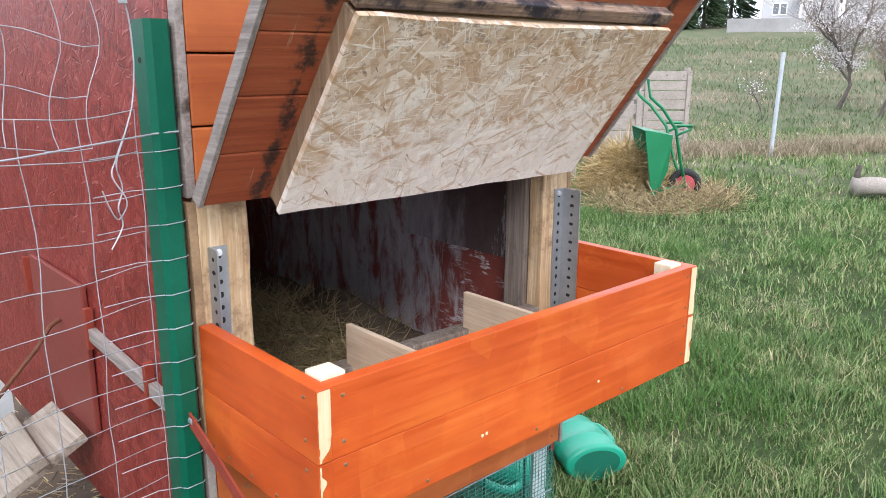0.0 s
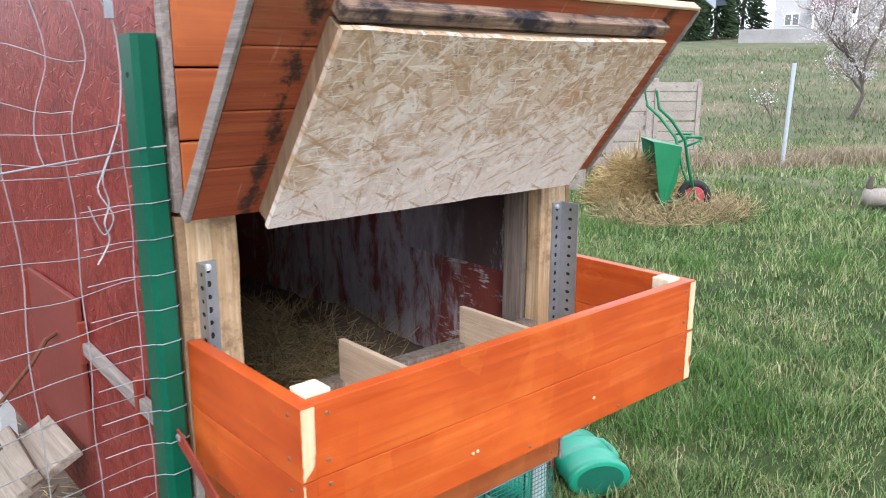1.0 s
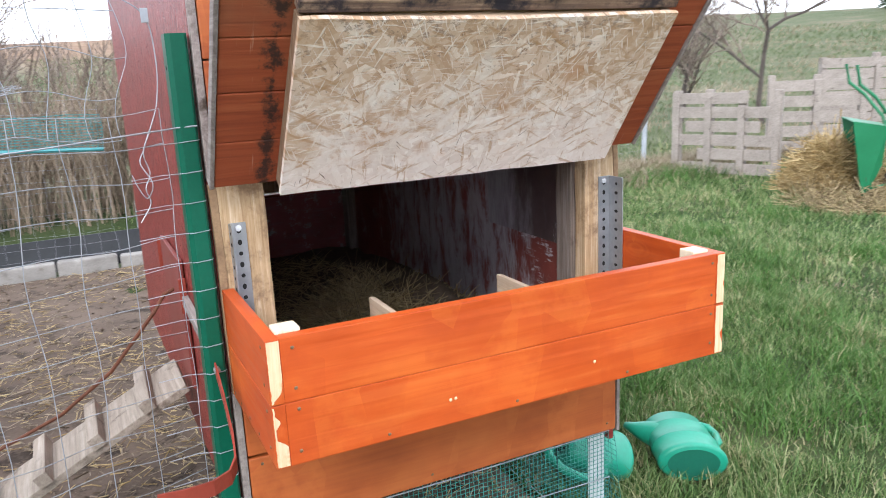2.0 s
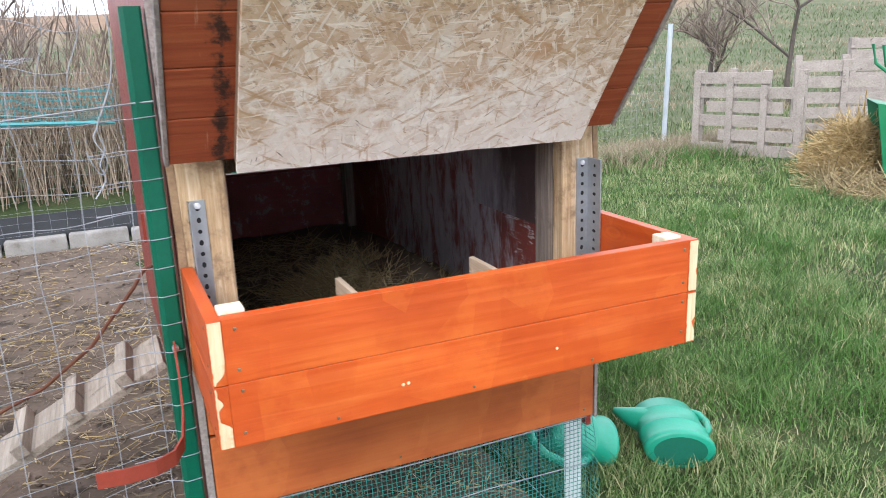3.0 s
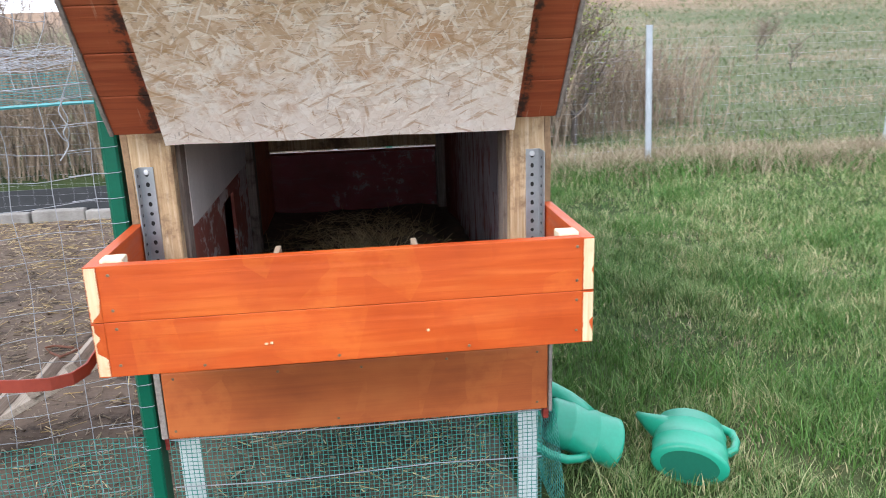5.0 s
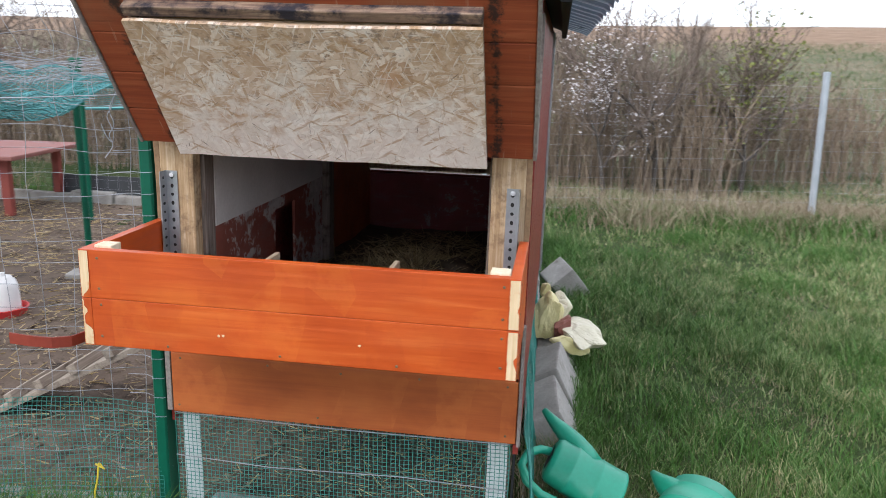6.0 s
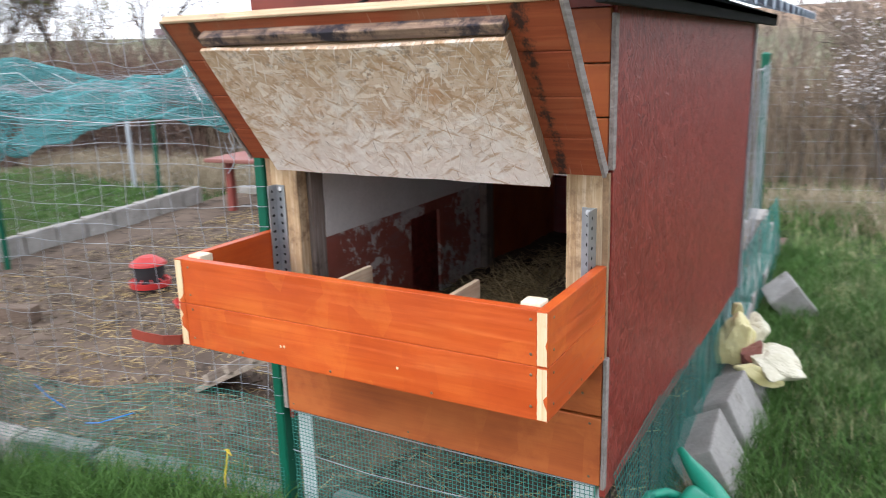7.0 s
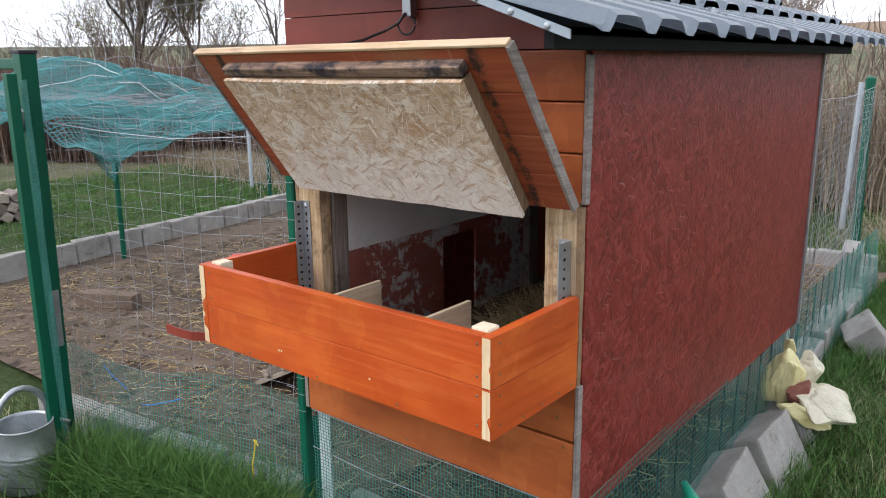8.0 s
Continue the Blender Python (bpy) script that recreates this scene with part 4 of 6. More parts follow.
for nm, x, y, fl in legs:
    perforated_angle(nm, x, y, -0.02, 0.58, "galvanised perforated steel leg", fl, 0.055, False)

# ---- nest box ----
nest = thing("nest_box", (1.1, 1.06, 0.80), "open orange-stained wooden nest box screwed to the coop front", "nest box")
BX0, BX1, BF, BZ0, BZ1 = 0.585, 1.635, 0.872, 0.800, 1.040
T = 0.025
MID = (BZ0 + BZ1) / 2


def bare_edge_board(x0, x1, z0, z1):
    return box((x0, BF, z0 + 0.0003), (x1, FRONT - 0.003, z1 - 0.0003), 0.0014)


for z0, z1 in ((BZ0, MID - 0.0004), (MID + 0.0004, BZ1)):
    part("front_board", box((BX0 + T, BF + 0.001, z0), (BX1 - T, BF + T, z1), 0.0014), M_box_x, nest, "orange stained board")
    for x0 in (BX0, BX1 - T):
        board = part("side_board", bare_edge_board(x0, x0 + T, z0, z1), M_box_y, nest, "orange stained board")
        bare = bmesh.new()
        n_seg = 22
        line = []
        for k in range(n_seg + 1):
            z = z0 + 0.003 + (z1 - z0 - 0.006) * k / n_seg
            gone = max(0.0, noise.noise(Vector((x0 * 9, z * 26, 4.0)))) * 0.065
            a = x0 + 0.0015 + 0.003 * abs(noise.noise(Vector((x0 * 5, z * 60, 1.0))))
            b = max(x0 + T - 0.001 - gone, a + 0.003)
            line.append((bare.verts.new((a, BF - 0.0008, z)), bare.verts.new((b, BF - 0.0008, z))))
        for p, q in zip(line, line[1:]):
            bare.faces.new((p[0], p[1], q[1], q[0]))
        part("bare_end", bare, M_endgrain, board, "unstained pale end grain")
part("box_floor", box((BX0 + T, BF + T, BZ0 + 0.002), (BX1 - T, FRONT - 0.003, BZ0 + 0.014), 0.001), M_ply, nest, "pale plywood floor")
for x0 in (BX0 + T + 0.001, BX1 - T - 0.046):
    part("corner_block", box((x0, BF + T + 0.0005, BZ0 + 0.015), (x0 + 0.045, BF + T + 0.045, BZ1 + 0.006), 0.003, rough=0.0015, cuts=3), M_fresh, nest, "fresh pale wood corner block")
for x in (0.922, 1.268):
    part("divider", box((x, BF + T + 0.001, BZ0 + 0.015), (x + 0.014, FRONT + 0.025, 0.957), 0.002), M_ply, nest, "pale plywood divider")
SCREWS = [(0.632, 1.02), (0.632, 0.945), (0.634, 0.905), (0.631, 0.825), (1.598, 1.02), (1.598, 0.945), (1.598, 0.90), (1.598, 0.83), (0.80, 0.812), (1.08, 0.812), (1.36, 0.812), (0.930, 0.850), (0.941, 0.851), (1.272, 0.855)]
for x, z in SCREWS:
    dot = lathe([(0.0, 0.0012), (0.0028, 0.001), (0.0036, 0.0)], 8, Matrix.Translation((x, BF + 0.0004, z)) @ Matrix.Rotation(radians(90), 4, "X"))
    part("screw", dot, M_screw if (x < 0.9 or x > 1.3 or z < 0.82) else M_endgrain, nest)
for sx, x in ((1, BX1 + 0.0004), (-1, BX0 - 0.0004)):
    for y, z in ((0.905, 1.02), (0.905, 0.95), (0.905, 0.90), (0.905, 0.83), (1.00, 0.815), (1.08, 0.815), (1.16, 0.815), (1.22, 0.815)):
        dot = lathe([(0.0, 0.0012), (0.0028, 0.001), (0.0036, 0.0)], 8, Matrix.Translation((x, y, z)) @ Matrix.Rotation(radians(90 * sx), 4, "Y"))
        part("screw", dot, M_screw, nest)

# ---- lid ----
lid = thing("hinged_cover", (1.1, 1.2, 1.265), "propped open wooden nest box cover with a bare strand board pad", "hinged cover")
LA = math.atan2(0.28, 0.37)
# lid frame: local x along the coop, local z up the lid, local -y towards the underside
LID = Matrix.Translation((0, 1.2, 1.262)) @ Matrix.Rotation(LA, 4, "X")
LX0, LX1 = 0.580, 1.640
for k in range(4):
    z0 = 0.1165 * k
    part("lid_board", box((LX0 + 0.006, 0.0, z0 + 0.001), (LX1 - 0.006, 0.020, z0 + 0.1155), 0.003, LID), M_lid, lid, "mouldy red-brown board")
for x0, x1 in ((LX0 - 0.004, LX0 + 0.005), (LX1 - 0.005, LX1 + 0.004)):
    part("edge_strip", box((x0, -0.004, 0.0), (x1, 0.022, 0.466), 0.002, LID, 0.002, 6), M_lid_edge, lid, "grey weathered edge strip")
part("top_edge", box((LX0 + 0.002, -0.003, 0.4665), (LX1 - 0.002, 0.021, 0.474), 0.002, LID, 0.001, 8), M_lid_top, lid, "bare sawn rim")
part("batten", box((0.709, -0.030, 0.4145), (1.521, -0.0005, 0.440), 0.003, LID, 0.002, 10), M_sooty, lid, "soot-stained batten")


def pad_sheet():
    """The pad's strand board, its top edge a little wavy as sawn by hand."""
    bm = bmesh.new()
    n = 40
    front, back = [], []
    x0, x1 = 0.708, 1.522
    for k in range(n + 1):
        f = k / n
        x = x0 + (x1 - x0) * f
        top = 0.412 - 0.006 * math.sin(f * math.pi) ** 2 + 0.003 * noise.noise(Vector((f * 9, 0, 0)))
        low = 0.004 + 0.004 * noise.noise(Vector((f * 7, 5, 0)))
        for y, rows in ((-0.044, front), (-0.033, back)):
            rows.append((bm.verts.new((x, y, low)), bm.verts.new((x, y, top))))
    for k in range(n):
        bm.faces.new((front[k][0], front[k + 1][0], front[k + 1][1], front[k][1]))
        bm.faces.new((back[k + 1][0], back[k][0], back[k][1], back[k + 1][1]))
        bm.faces.new((front[k][1], front[k + 1][1], back[k + 1][1], back[k][1]))
        bm.faces.new((front[k + 1][0], front[k][0], back[k][0], back[k + 1][0]))
    bm.faces.new((front[0][0], front[0][1], back[0][1], back[0][0]))
    bm.faces.new((front[n][1], front[n][0], back[n][0], back[n][1]))
    return bm


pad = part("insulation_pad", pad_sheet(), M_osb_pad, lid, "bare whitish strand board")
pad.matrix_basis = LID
for x0, x1, z0, z1, mt in ((0.710, 0.735, 0.008, 0.405, M_pad_side), (1.495, 1.520, 0.008, 0.405, M_pad_side), (0.736, 1.494, 0.008, 0.03, M_pad_side), (0.736, 1.494, 0.385, 0.404, M_lid_top)):
    part("pad_batten", box((x0, -0.0325, z0), (x1, -0.0003, z1), 0.001, LID), mt, lid, "dark side batten")
# prop cord and its clamp on the wall
part("prop_cord", tube([(1.105, FRONT - 0.03, 1.735), (1.09, FRONT - 0.04, 1.71), (1.06, FRONT - 0.06, 1.69), (1.03, FRONT - 0.12, 1.665), (0.99, FRONT - 0.22, 1.645), (0.97, 0.94, 1.64)], 0.004), M_black, lid, "black cord holding the lid open")
part("cord_loop", tube([(1.10 + 0.03 * math.cos(a), FRONT - 0.02, 1.705 + 0.025 * math.sin(a)) for a in np.linspace(0, 6.1, 14)], 0.003), M_black, lid)
part("cord_clamp", box((1.092, FRONT - 0.028, 1.725), (1.122, FRONT - 0.001, 1.775), 0.003), M_zinc, lid, "bright steel clamp")

# litter and hay inside
def smooth_fall(y):
    return 1.0 - 0.45 * min(max((y - 1.9) / 1.2, 0.0), 1.0)


def litter():
    bm = bmesh.new()
    bmesh.ops.create_grid(bm, x_segments=26, y_segments=50, size=0.5)
    for v in bm.verts:
        x, y = 0.702 + (v.co.x + 0.5) * (X1 - 0.748), FRONT + 0.07 + (v.co.y + 0.5) * (BACK - FRONT - 0.13)
        h = 0.09 + 0.04 * noise.noise(Vector((x * 4, y * 4, 1))) + 0.02 * noise.noise(Vector((x * 14, y * 14, 2)))
        h += 0.13 * math.exp(-((x - 1.30) / 0.20) ** 2 - ((y - 1.95) / 0.26) ** 2) - 0.05 * math.exp(-((y - 1.35) / 0.12) ** 2)
        v.co = (x, y, 0.56 + max(h * smooth_fall(y), 0.015))
    return bm


single("coop_litter", litter(), M_litter, "dark trampled hay litter on the coop floor", "litter", kind="stuff", smooth=True)


def hay_heap(name, cx, cy, z0, rx, ry, hz, count, length, material, seed, label, category, width=0.0016):
    rng = np.random.default_rng(seed)
    a, r = rng.uniform(0, 2 * np.pi, count), np.sqrt(rng.uniform(0, 1, count))
    x, y = cx + rx * r * np.cos(a), cy + ry * r * np.sin(a)
    top = z0 + hz * (1 - r**1.5) * (0.85 + 0.3 * np.sin(9 * a) * r)
    start = np.column_stack([x, y, top - rng.uniform(0, 0.25, count) * hz])
    way = np.column_stack([rng.normal(size=count), rng.normal(size=count), rng.normal(size=count) * 0.45 + 0.05])
    me = stalks(name, start, way, length * rng.uniform(0.4, 1.2, count), width * rng.uniform(0.6, 1.3, count), material, rng)
    tagged(new(name, me), label, category, kind="stuff")


hay_heap("hay_nest", 1.20, 1.92, 0.66, 0.26, 0.36, 0.125, 6000, 0.11, M_hay, 3, "tousled brown hay heap inside the coop", "hay", 0.0013)
hay_heap("loose_hay", 1.12, 2.2, 0.635, 0.40, 0.85, 0.025, 2600, 0.08, M_hay, 4, "loose hay strewn on the coop floor", "hay", 0.0011)

# ---- fences, posts and nets round the run ----
def round_post(name, x, y, z1, r, label, material, group="", lean=(0, 0), cap=None, z0=0.0):
    base = thing(name, (x, y, z0), label, "fence post", group)
    m = Matrix.Translation((x, y, z0)) @ Matrix.Rotation(radians(lean[0]), 4, "X") @ Matrix.Rotation(radians(lean[1]), 4, "Y")
    part("shaft", lathe([(0, -0.05), (r, -0.05), (r, z1), (0, z1)], 14, m), material, base, smooth=False)
    if cap:
        part("cap", lathe([(r + 0.004, z1 - 0.03), (r + 0.004, z1 + 0.008), (r * 0.6, z1 + 0.02), (0, z1 + 0.022)], 14, m), cap, base)
    return base


corner_post = thing("fence_post", (0.555, 1.28, 0), "dark green chipped steel fence post beside the coop", "fence post", "green fence posts")
part("shaft", prism([(0.543, 1.247), (0.570, 1.247), (0.575, 1.252), (0.575, 1.312), (0.570, 1.317), (0.543, 1.317), (0.534, 1.305), (0.534, 1.258)], -0.05, 1.565, "z"), M_green, corner_post)
part("bolt_hole", lathe([(0, 0), (0.005, 0)], 10, Matrix.Translation((0.5335, 1.28, 1.50)) @ Matrix.Rotation(radians(-90), 4, "Y"), 1.5), M_hole, corner_post)

# flat bar hinged to the corner post
bar = thing("flat_bar", (0.545, 1.24, 0.86), "red oxide steel flat bar bent outwards from the fence post", "metal bar")
mid = [(0.552, 1.238, 0.872), (0.548, 1.14, 0.838), (0.540, 1.03, 0.803), (0.530, 0.965, 0.785), (0.512, 0.925, 0.782), (0.478, 0.895, 0.786), (0.43, 0.876, 0.794), (0.385, 0.868, 0.801)]
strip = bmesh.new()
rows = []
for k, p in enumerate(mid):
    a, b = Vector(mid[max(k - 1, 0)]), Vector(mid[min(k + 1, len(mid) - 1)])
    s = (b - a).cross(Vector((0, 0, 1))).normalized() * 0.002
    rows.append([strip.verts.new(Vector(p) + s * i + Vector((0, 0, 0.014 * j))) for i, j in ((-1, -1), (1, -1), (1, 1), (-1, 1))])
for a, b in zip(rows, rows[1:]):
    for i in range(4):
        strip.faces.new((a[i], a[(i + 1) % 4], b[(i + 1) % 4], b[i]))
strip.faces.new(rows[0][::-1])
strip.faces.new(rows[-1])
part("strap", strip, M_rust, bar)
part("pivot_bolt", lathe([(0, 0.014), (0.007, 0.012), (0.007, 0)], 10, Matrix.Translation((0.553, 1.236, 0.872)) @ Matrix.Rotation(radians(90), 4, "X")), M_zinc, bar)

# knotted wire fence from the corner post to the gate
GATE = (-0.66, 0.97)
fence = thing("wire_fence", (0.0, 1.15, 0.0), "galvanised knotted wire fence between the coop and the gate", "wire fence")
part("field_wire", net("field_wire", wall_sheet((0.508, 1.258), (GATE[0], GATE[1] + 0.02), 0.05, 1.42), 13, 21, 0.0011, M_wire, 24, 0.016), M_wire, fence, "galvanised wire", kind="stuff")
part("post_wrap", mass("post_wrap", *wires([[(0.44, 1.285, z - 0.006), (0.50, 1.28, z), (0.5325, 1.262, z + 0.002), (0.541, 1.2455, z + 0.004), (0.572, 1.2455, z + 0.006), (0.577, 1.250, z + 0.007)] for z in [0.42 + 0.062 * k for k in range(16)]], 0.0012), M_wire), M_wire, fence, "wire ends wrapped round the post", kind="stuff")
part("upper_wire", net("upper_wire", wall_sheet((0.44, 1.24), (GATE[0], GATE[1] + 0.02), 1.385, 1.86), 15, 6, 0.0010, M_wire, 20, 0.040, skew=0.06), M_wire, fence, "slack upper wire", kind="stuff")
part("top_strand", tube([(0.575, 1.2455, 1.385), (0.535, 1.25, 1.383), (0.30, 1.155, 1.37), (0.1, 1.12, 1.36), (-0.2, 1.05, 1.375), (-0.6, 0.97, 1.41)], 0.0017, 5), M_wire, fence)
def slack(pts, steps=5):
    """A smooth curve through the points, for loose wire."""
    p = [Vector(pts[0])] + [Vector(q) for q in pts] + [Vector(pts[-1])]
    out = []
    for a, b, c, d in zip(p, p[1:], p[2:], p[3:]):
        for k in range(steps):
            t = k / steps
            out.append(0.5 * (2 * b + (c - a) * t + (2 * a - 5 * b + 4 * c - d) * t * t + (3 * b - a - 3 * c + d) * t**3))
    return out + [p[-1]]


part("wire_tail", tube(slack([(0.40, 1.235, 1.70), (0.44, 1.245, 1.645), (0.500, 1.25, 1.60), (0.512, 1.25, 1.52), (0.505, 1.25, 1.44), (0.485, 1.245, 1.385), (0.466, 1.24, 1.34), (0.474, 1.245, 1.30), (0.462, 1.238, 1.27), (0.468, 1.242, 1.24), (0.445, 1.236, 1.205)]), 0.0014, 5), M_wire, fence, "twisted loose wire end")
part("wire_tail", tube(slack([(0.484, 1.244, 1.385), (0.468, 1.248, 1.345), (0.458, 1.24, 1.32), (0.476, 1.236, 1.28), (0.464, 1.246, 1.25), (0.450, 1.24, 1.27), (0.440, 1.238, 1.30)]), 0.0013, 5), M_wire, fence)
part("wire_tag", box((0.494, 1.243, 1.585), (0.508, 1.246, 1.612), 0.001), M_zinc, fence, "small bright metal tag")
part("green_net", net("green_net", lambda u, v: (0.56 + (GATE[0] - 0.56) * u, 1.235 + (GATE[1] - 1.215) * u + 0.02 * v, 0.02 + (0.44 + 0.03 * math.sin(7 * u)) * v), 88, 32, 0.00115, M_dgreen, 10, 0.01), M_dgreen, fence, "fine dark green netting", kind="stuff")
for x0, z0, x1, z1, mt in ((-0.42, 0.42, -0.30, 0.34, M_blue), (-0.20, 0.30, 0.02, 0.37, M_blue)):
    part("cable_tie", tube([(x0, 1.02 + 0.13 * (x0 + 0.6), z0), ((x0 + x1) / 2, 1.05, (z0 + z1) / 2), (x1, 1.03 + 0.13 * (x1 + 0.6), z1)], 0.0021, 5), mt, fence, "blue cable tie")
part("cord", tube([(0.40, 1.16, 0.30), (0.395, 1.155, 0.25), (0.385, 1.15, 0.20), (0.38, 1.155, 0.15)], 0.0028, 5), M_yellow, fence, "yellow cord")
part("cord", tube([(0.405, 1.158, 0.30), (0.42, 1.155, 0.285), (0.39, 1.158, 0.297)], 0.0028, 5), M_yellow, fence, "yellow cord")

# mesh under the coop front and along its side
under = thing("mesh_skirt", (1.1, 1.29, 0.0), "green mesh closing the space under the coop", "wire mesh")
part("welded_mesh", net("welded_mesh", wall_sheet((X0 + 0.02, FRONT + 0.012), (X1 - 0.02, FRONT + 0.012), 0.01, 0.446), 76, 34, 0.00115, M_dgreen, 6, 0.004), M_dgreen, under, "fine green mesh", kind="stuff")
side = thing("side_net", (1.65, 3.4, 0.0), "dark green netting along the foot of the coop side", "netting")
part("net_sheet", net("net_sheet", lambda u, v: (X1 + 0.02 - 0.10 * u + 0.05 * (1 - v), 1.30 + 4.35 * u, 0.0 + 0.46 * v), 200, 26, 0.0010, M_dgreen, 8, 0.012), M_dgreen, side, "dark green netting", kind="stuff")
for k in range(26):
    y = 1.36 + 0.165 * k
    part("net_stake", tube([(X1 - 0.01 - 0.023 * (y - 1.3), y, -0.02), (X1 - 0.01 - 0.023 * (y - 1.3), y + 0.01, 0.43)], 0.003, 5), M_black, side)
part("hem_wire", tube([(X0 + 0.02, FRONT + 0.010, 0.44), (1.1, FRONT + 0.008, 0.436), (X1 - 0.02, FRONT + 0.010, 0.44)], 0.0018, 5), M_wire, under)
part("hem_wire", tube([(X0 + 0.02, FRONT + 0.006, 0.30), (0.9, FRONT + 0.004, 0.29), (1.3, FRONT + 0.004, 0.305), (X1 - 0.02, FRONT + 0.006, 0.295)], 0.0016, 5), M_wire, under)
part("wire_hem", tube([(X1 + 0.02, 1.3, 0.0), (X1 + 0.01, 3.0, 0.01), (X1 - 0.09, 5.6, 0.01)], 0.002, 5), M_wire, side)
back_fence = thing("back_fence", (1.55, 4.5, 0.0), "wire netting fence between the coop and the green end post", "wire fence")
part("netting", net("netting", wall_sheet((X1 - 0.02, BACK + 0.02), (1.43, 5.70), 0.05, 1.40), 46, 30, 0.0010, M_wire, 12, 0.02), M_wire, back_fence, kind="stuff")
part("top_strand", tube([(X1, BACK + 0.02, 1.43), (1.53, 4.5, 1.40), (1.43, 5.7, 1.42)], 0.002, 5), M_wire, back_fence)
round_post("fence_post", 1.42, 5.72, 1.47, 0.03, "round green steel end post", M_green, "green fence posts", (0, -1.0), M_green)
round_post("fence_post", 0.90, 7.80, 1.40, 0.026, "slim grey steel pole", M_pole, "grey poles", (0, 1.5))

# gate with its frame at the side of the run
gate = thing("garden_gate", (-0.70, 0.93, 0.0), "green steel gate post and frame covered in netting", "gate")
gm = Matrix.Translation((-0.60, 0.93, 0))
GATE_POST = Matrix.Translation((-0.665, 0.915, 0)) @ Matrix.Rotation(radians(3.0), 4, "Y")
part("gate_stile", box((-0.018, -0.018, 0.0), (0.018, 0.018, 1.585), 0.003, Matrix.Translation((-0.487, 0.846, 0)) @ Matrix.Rotation(radians(1.2), 4, "Y")), M_green, gate)
part("gate_post", box((0.0, 0.0, -0.03), (0.062, 0.062, 1.66), 0.004, GATE_POST), M_green, gate)
part("top_rail", box((-1.2, 0.012, 1.60), (0.0, 0.05, 1.64), 0.004, gm), M_green, gate)
part("post_cap", box((-0.004, -0.004, 1.6605), (0.066, 0.066, 1.674), 0.003, GATE_POST), M_black, gate)
part("gate_net", net("gate_net", lambda u, v: (-0.475 - 0.10 * u + 0.05 * v, 0.866 + 0.07 * u, 0.08 + 1.48 * v), 9, 130, 0.0012, M_dgreen, 8, 0.006, skew=0.0), M_dgreen, gate, kind="stuff")
part("hinge_plate", box((0.0625, 0.01, 0.50), (0.0655, 0.05, 0.74), 0.001, GATE_POST), M_zinc, gate, "galvanised hinge plate")
part("latch", box((-0.03, -0.012, -0.045), (0.03, 0.012, 0.045), 0.006, GATE_POST @ Matrix.Translation((0.028, -0.014, 1.42)) @ Matrix.Rotation(radians(20), 4, "Y")), M_zinc, gate)

# posts on the far kerbs
for x, y, h in ((-3.60, 2.87, 1.02), (-4.58, 5.22, 1.05), (-2.36, 5.45, 1.40), (-1.38, 3.90, 1.42)):
    round_post("fence_post", x, y, h, 0.022, "slim green steel fence post", M_green, "green fence posts", (0, random.uniform(-1.5, 1.5)), M_green)
for x, y, h in ((-6.12, 6.14, 1.0), (-4.15, 6.62, 1.12), (-0.95, 6.75, 1.30)):
    round_post("fence_post", x, y, h, 0.025, "slim grey steel pole", M_pole, "grey poles", (0, random.uniform(-2, 2)))

# draped bird netting over the run
def drape(u, v):
    """Netting slung over the run, gathered in folds and sagging between the posts."""
    x = 0.3 - 5.2 * u
    y = 1.3 + 4.6 * v
    post_lift = 0.15 * math.exp(-((x + 3.6) ** 2 + (y - 2.9) ** 2) / 0.4)
    fold = 0.10 * math.sin(5.0 * x + 2.4 * y) * math.sin(1.6 * y) + 0.22 * noise.noise(Vector((x * 0.9, y * 0.9, 0))) + 0.13 * abs(noise.noise(Vector((x * 2.3, y * 2.3, 2)))) + 0.05 * noise.noise(Vector((x * 5.5, y * 5.5, 4)))
    return (x, y, 1.24 + 0.22 * u - 0.12 * v + fold + post_lift)


nets = thing("bird_net", (-2.5, 3.5, 1.2), "teal bird netting and wire draped over the run", "netting")
part("net_sheet", net("net_sheet", lambda u, v: drape(0.20 + 0.80 * u, 0.02 + 0.52 * v), 190, 100, 0.0026, M_teal, 26, 0.02), M_teal, nets, "crumpled teal netting", kind="stuff")
for k, (ax, ay, bx, by) in enumerate(((-3.5, 2.2, -3.0, 3.3), (-2.9, 2.6, -2.5, 3.6), (-4.2, 2.6, -3.4, 2.9), (-1.9, 2.4, -2.2, 3.6), (-1.2, 2.8, -1.9, 3.2))):
    cord = []
    for f in np.linspace(0, 1, 9):
        cx, cy = ax + (bx - ax) * f, ay + (by - ay) * f
        cord.append((cx, cy, drape((0.3 - cx) / 5.2, (cy - 1.3) / 4.6)[2] + 0.012 + 0.02 * math.sin(7 * f + k)))
    part("white_cord", tube(cord, 0.0025, 5), M_white, nets, "white cord tied over the netting")
part("hanging_net", net("hanging_net", lambda u, v: (-2.9 - 1.0 * u + 0.05 * math.sin(9 * v), 2.3 + 0.9 * u, 1.32 - (0.25 + 0.32 * math.sin(math.pi * u)) * v), 44, 22, 0.0026, M_teal, 12, 0.05), M_teal, nets, "teal netting hanging from a post", kind="stuff")
part("wire_roof", net("wire_roof", lambda u, v: (0.10 - 4.9 * u, 1.75 + 4.4 * v, 1.46 - 0.20 * math.sin(math.pi * u) * math.sin(math.pi * v)), 38, 32, 0.0012, M_wire, 14, 0.06), M_wire, nets, "sagging roof wire", kind="stuff")
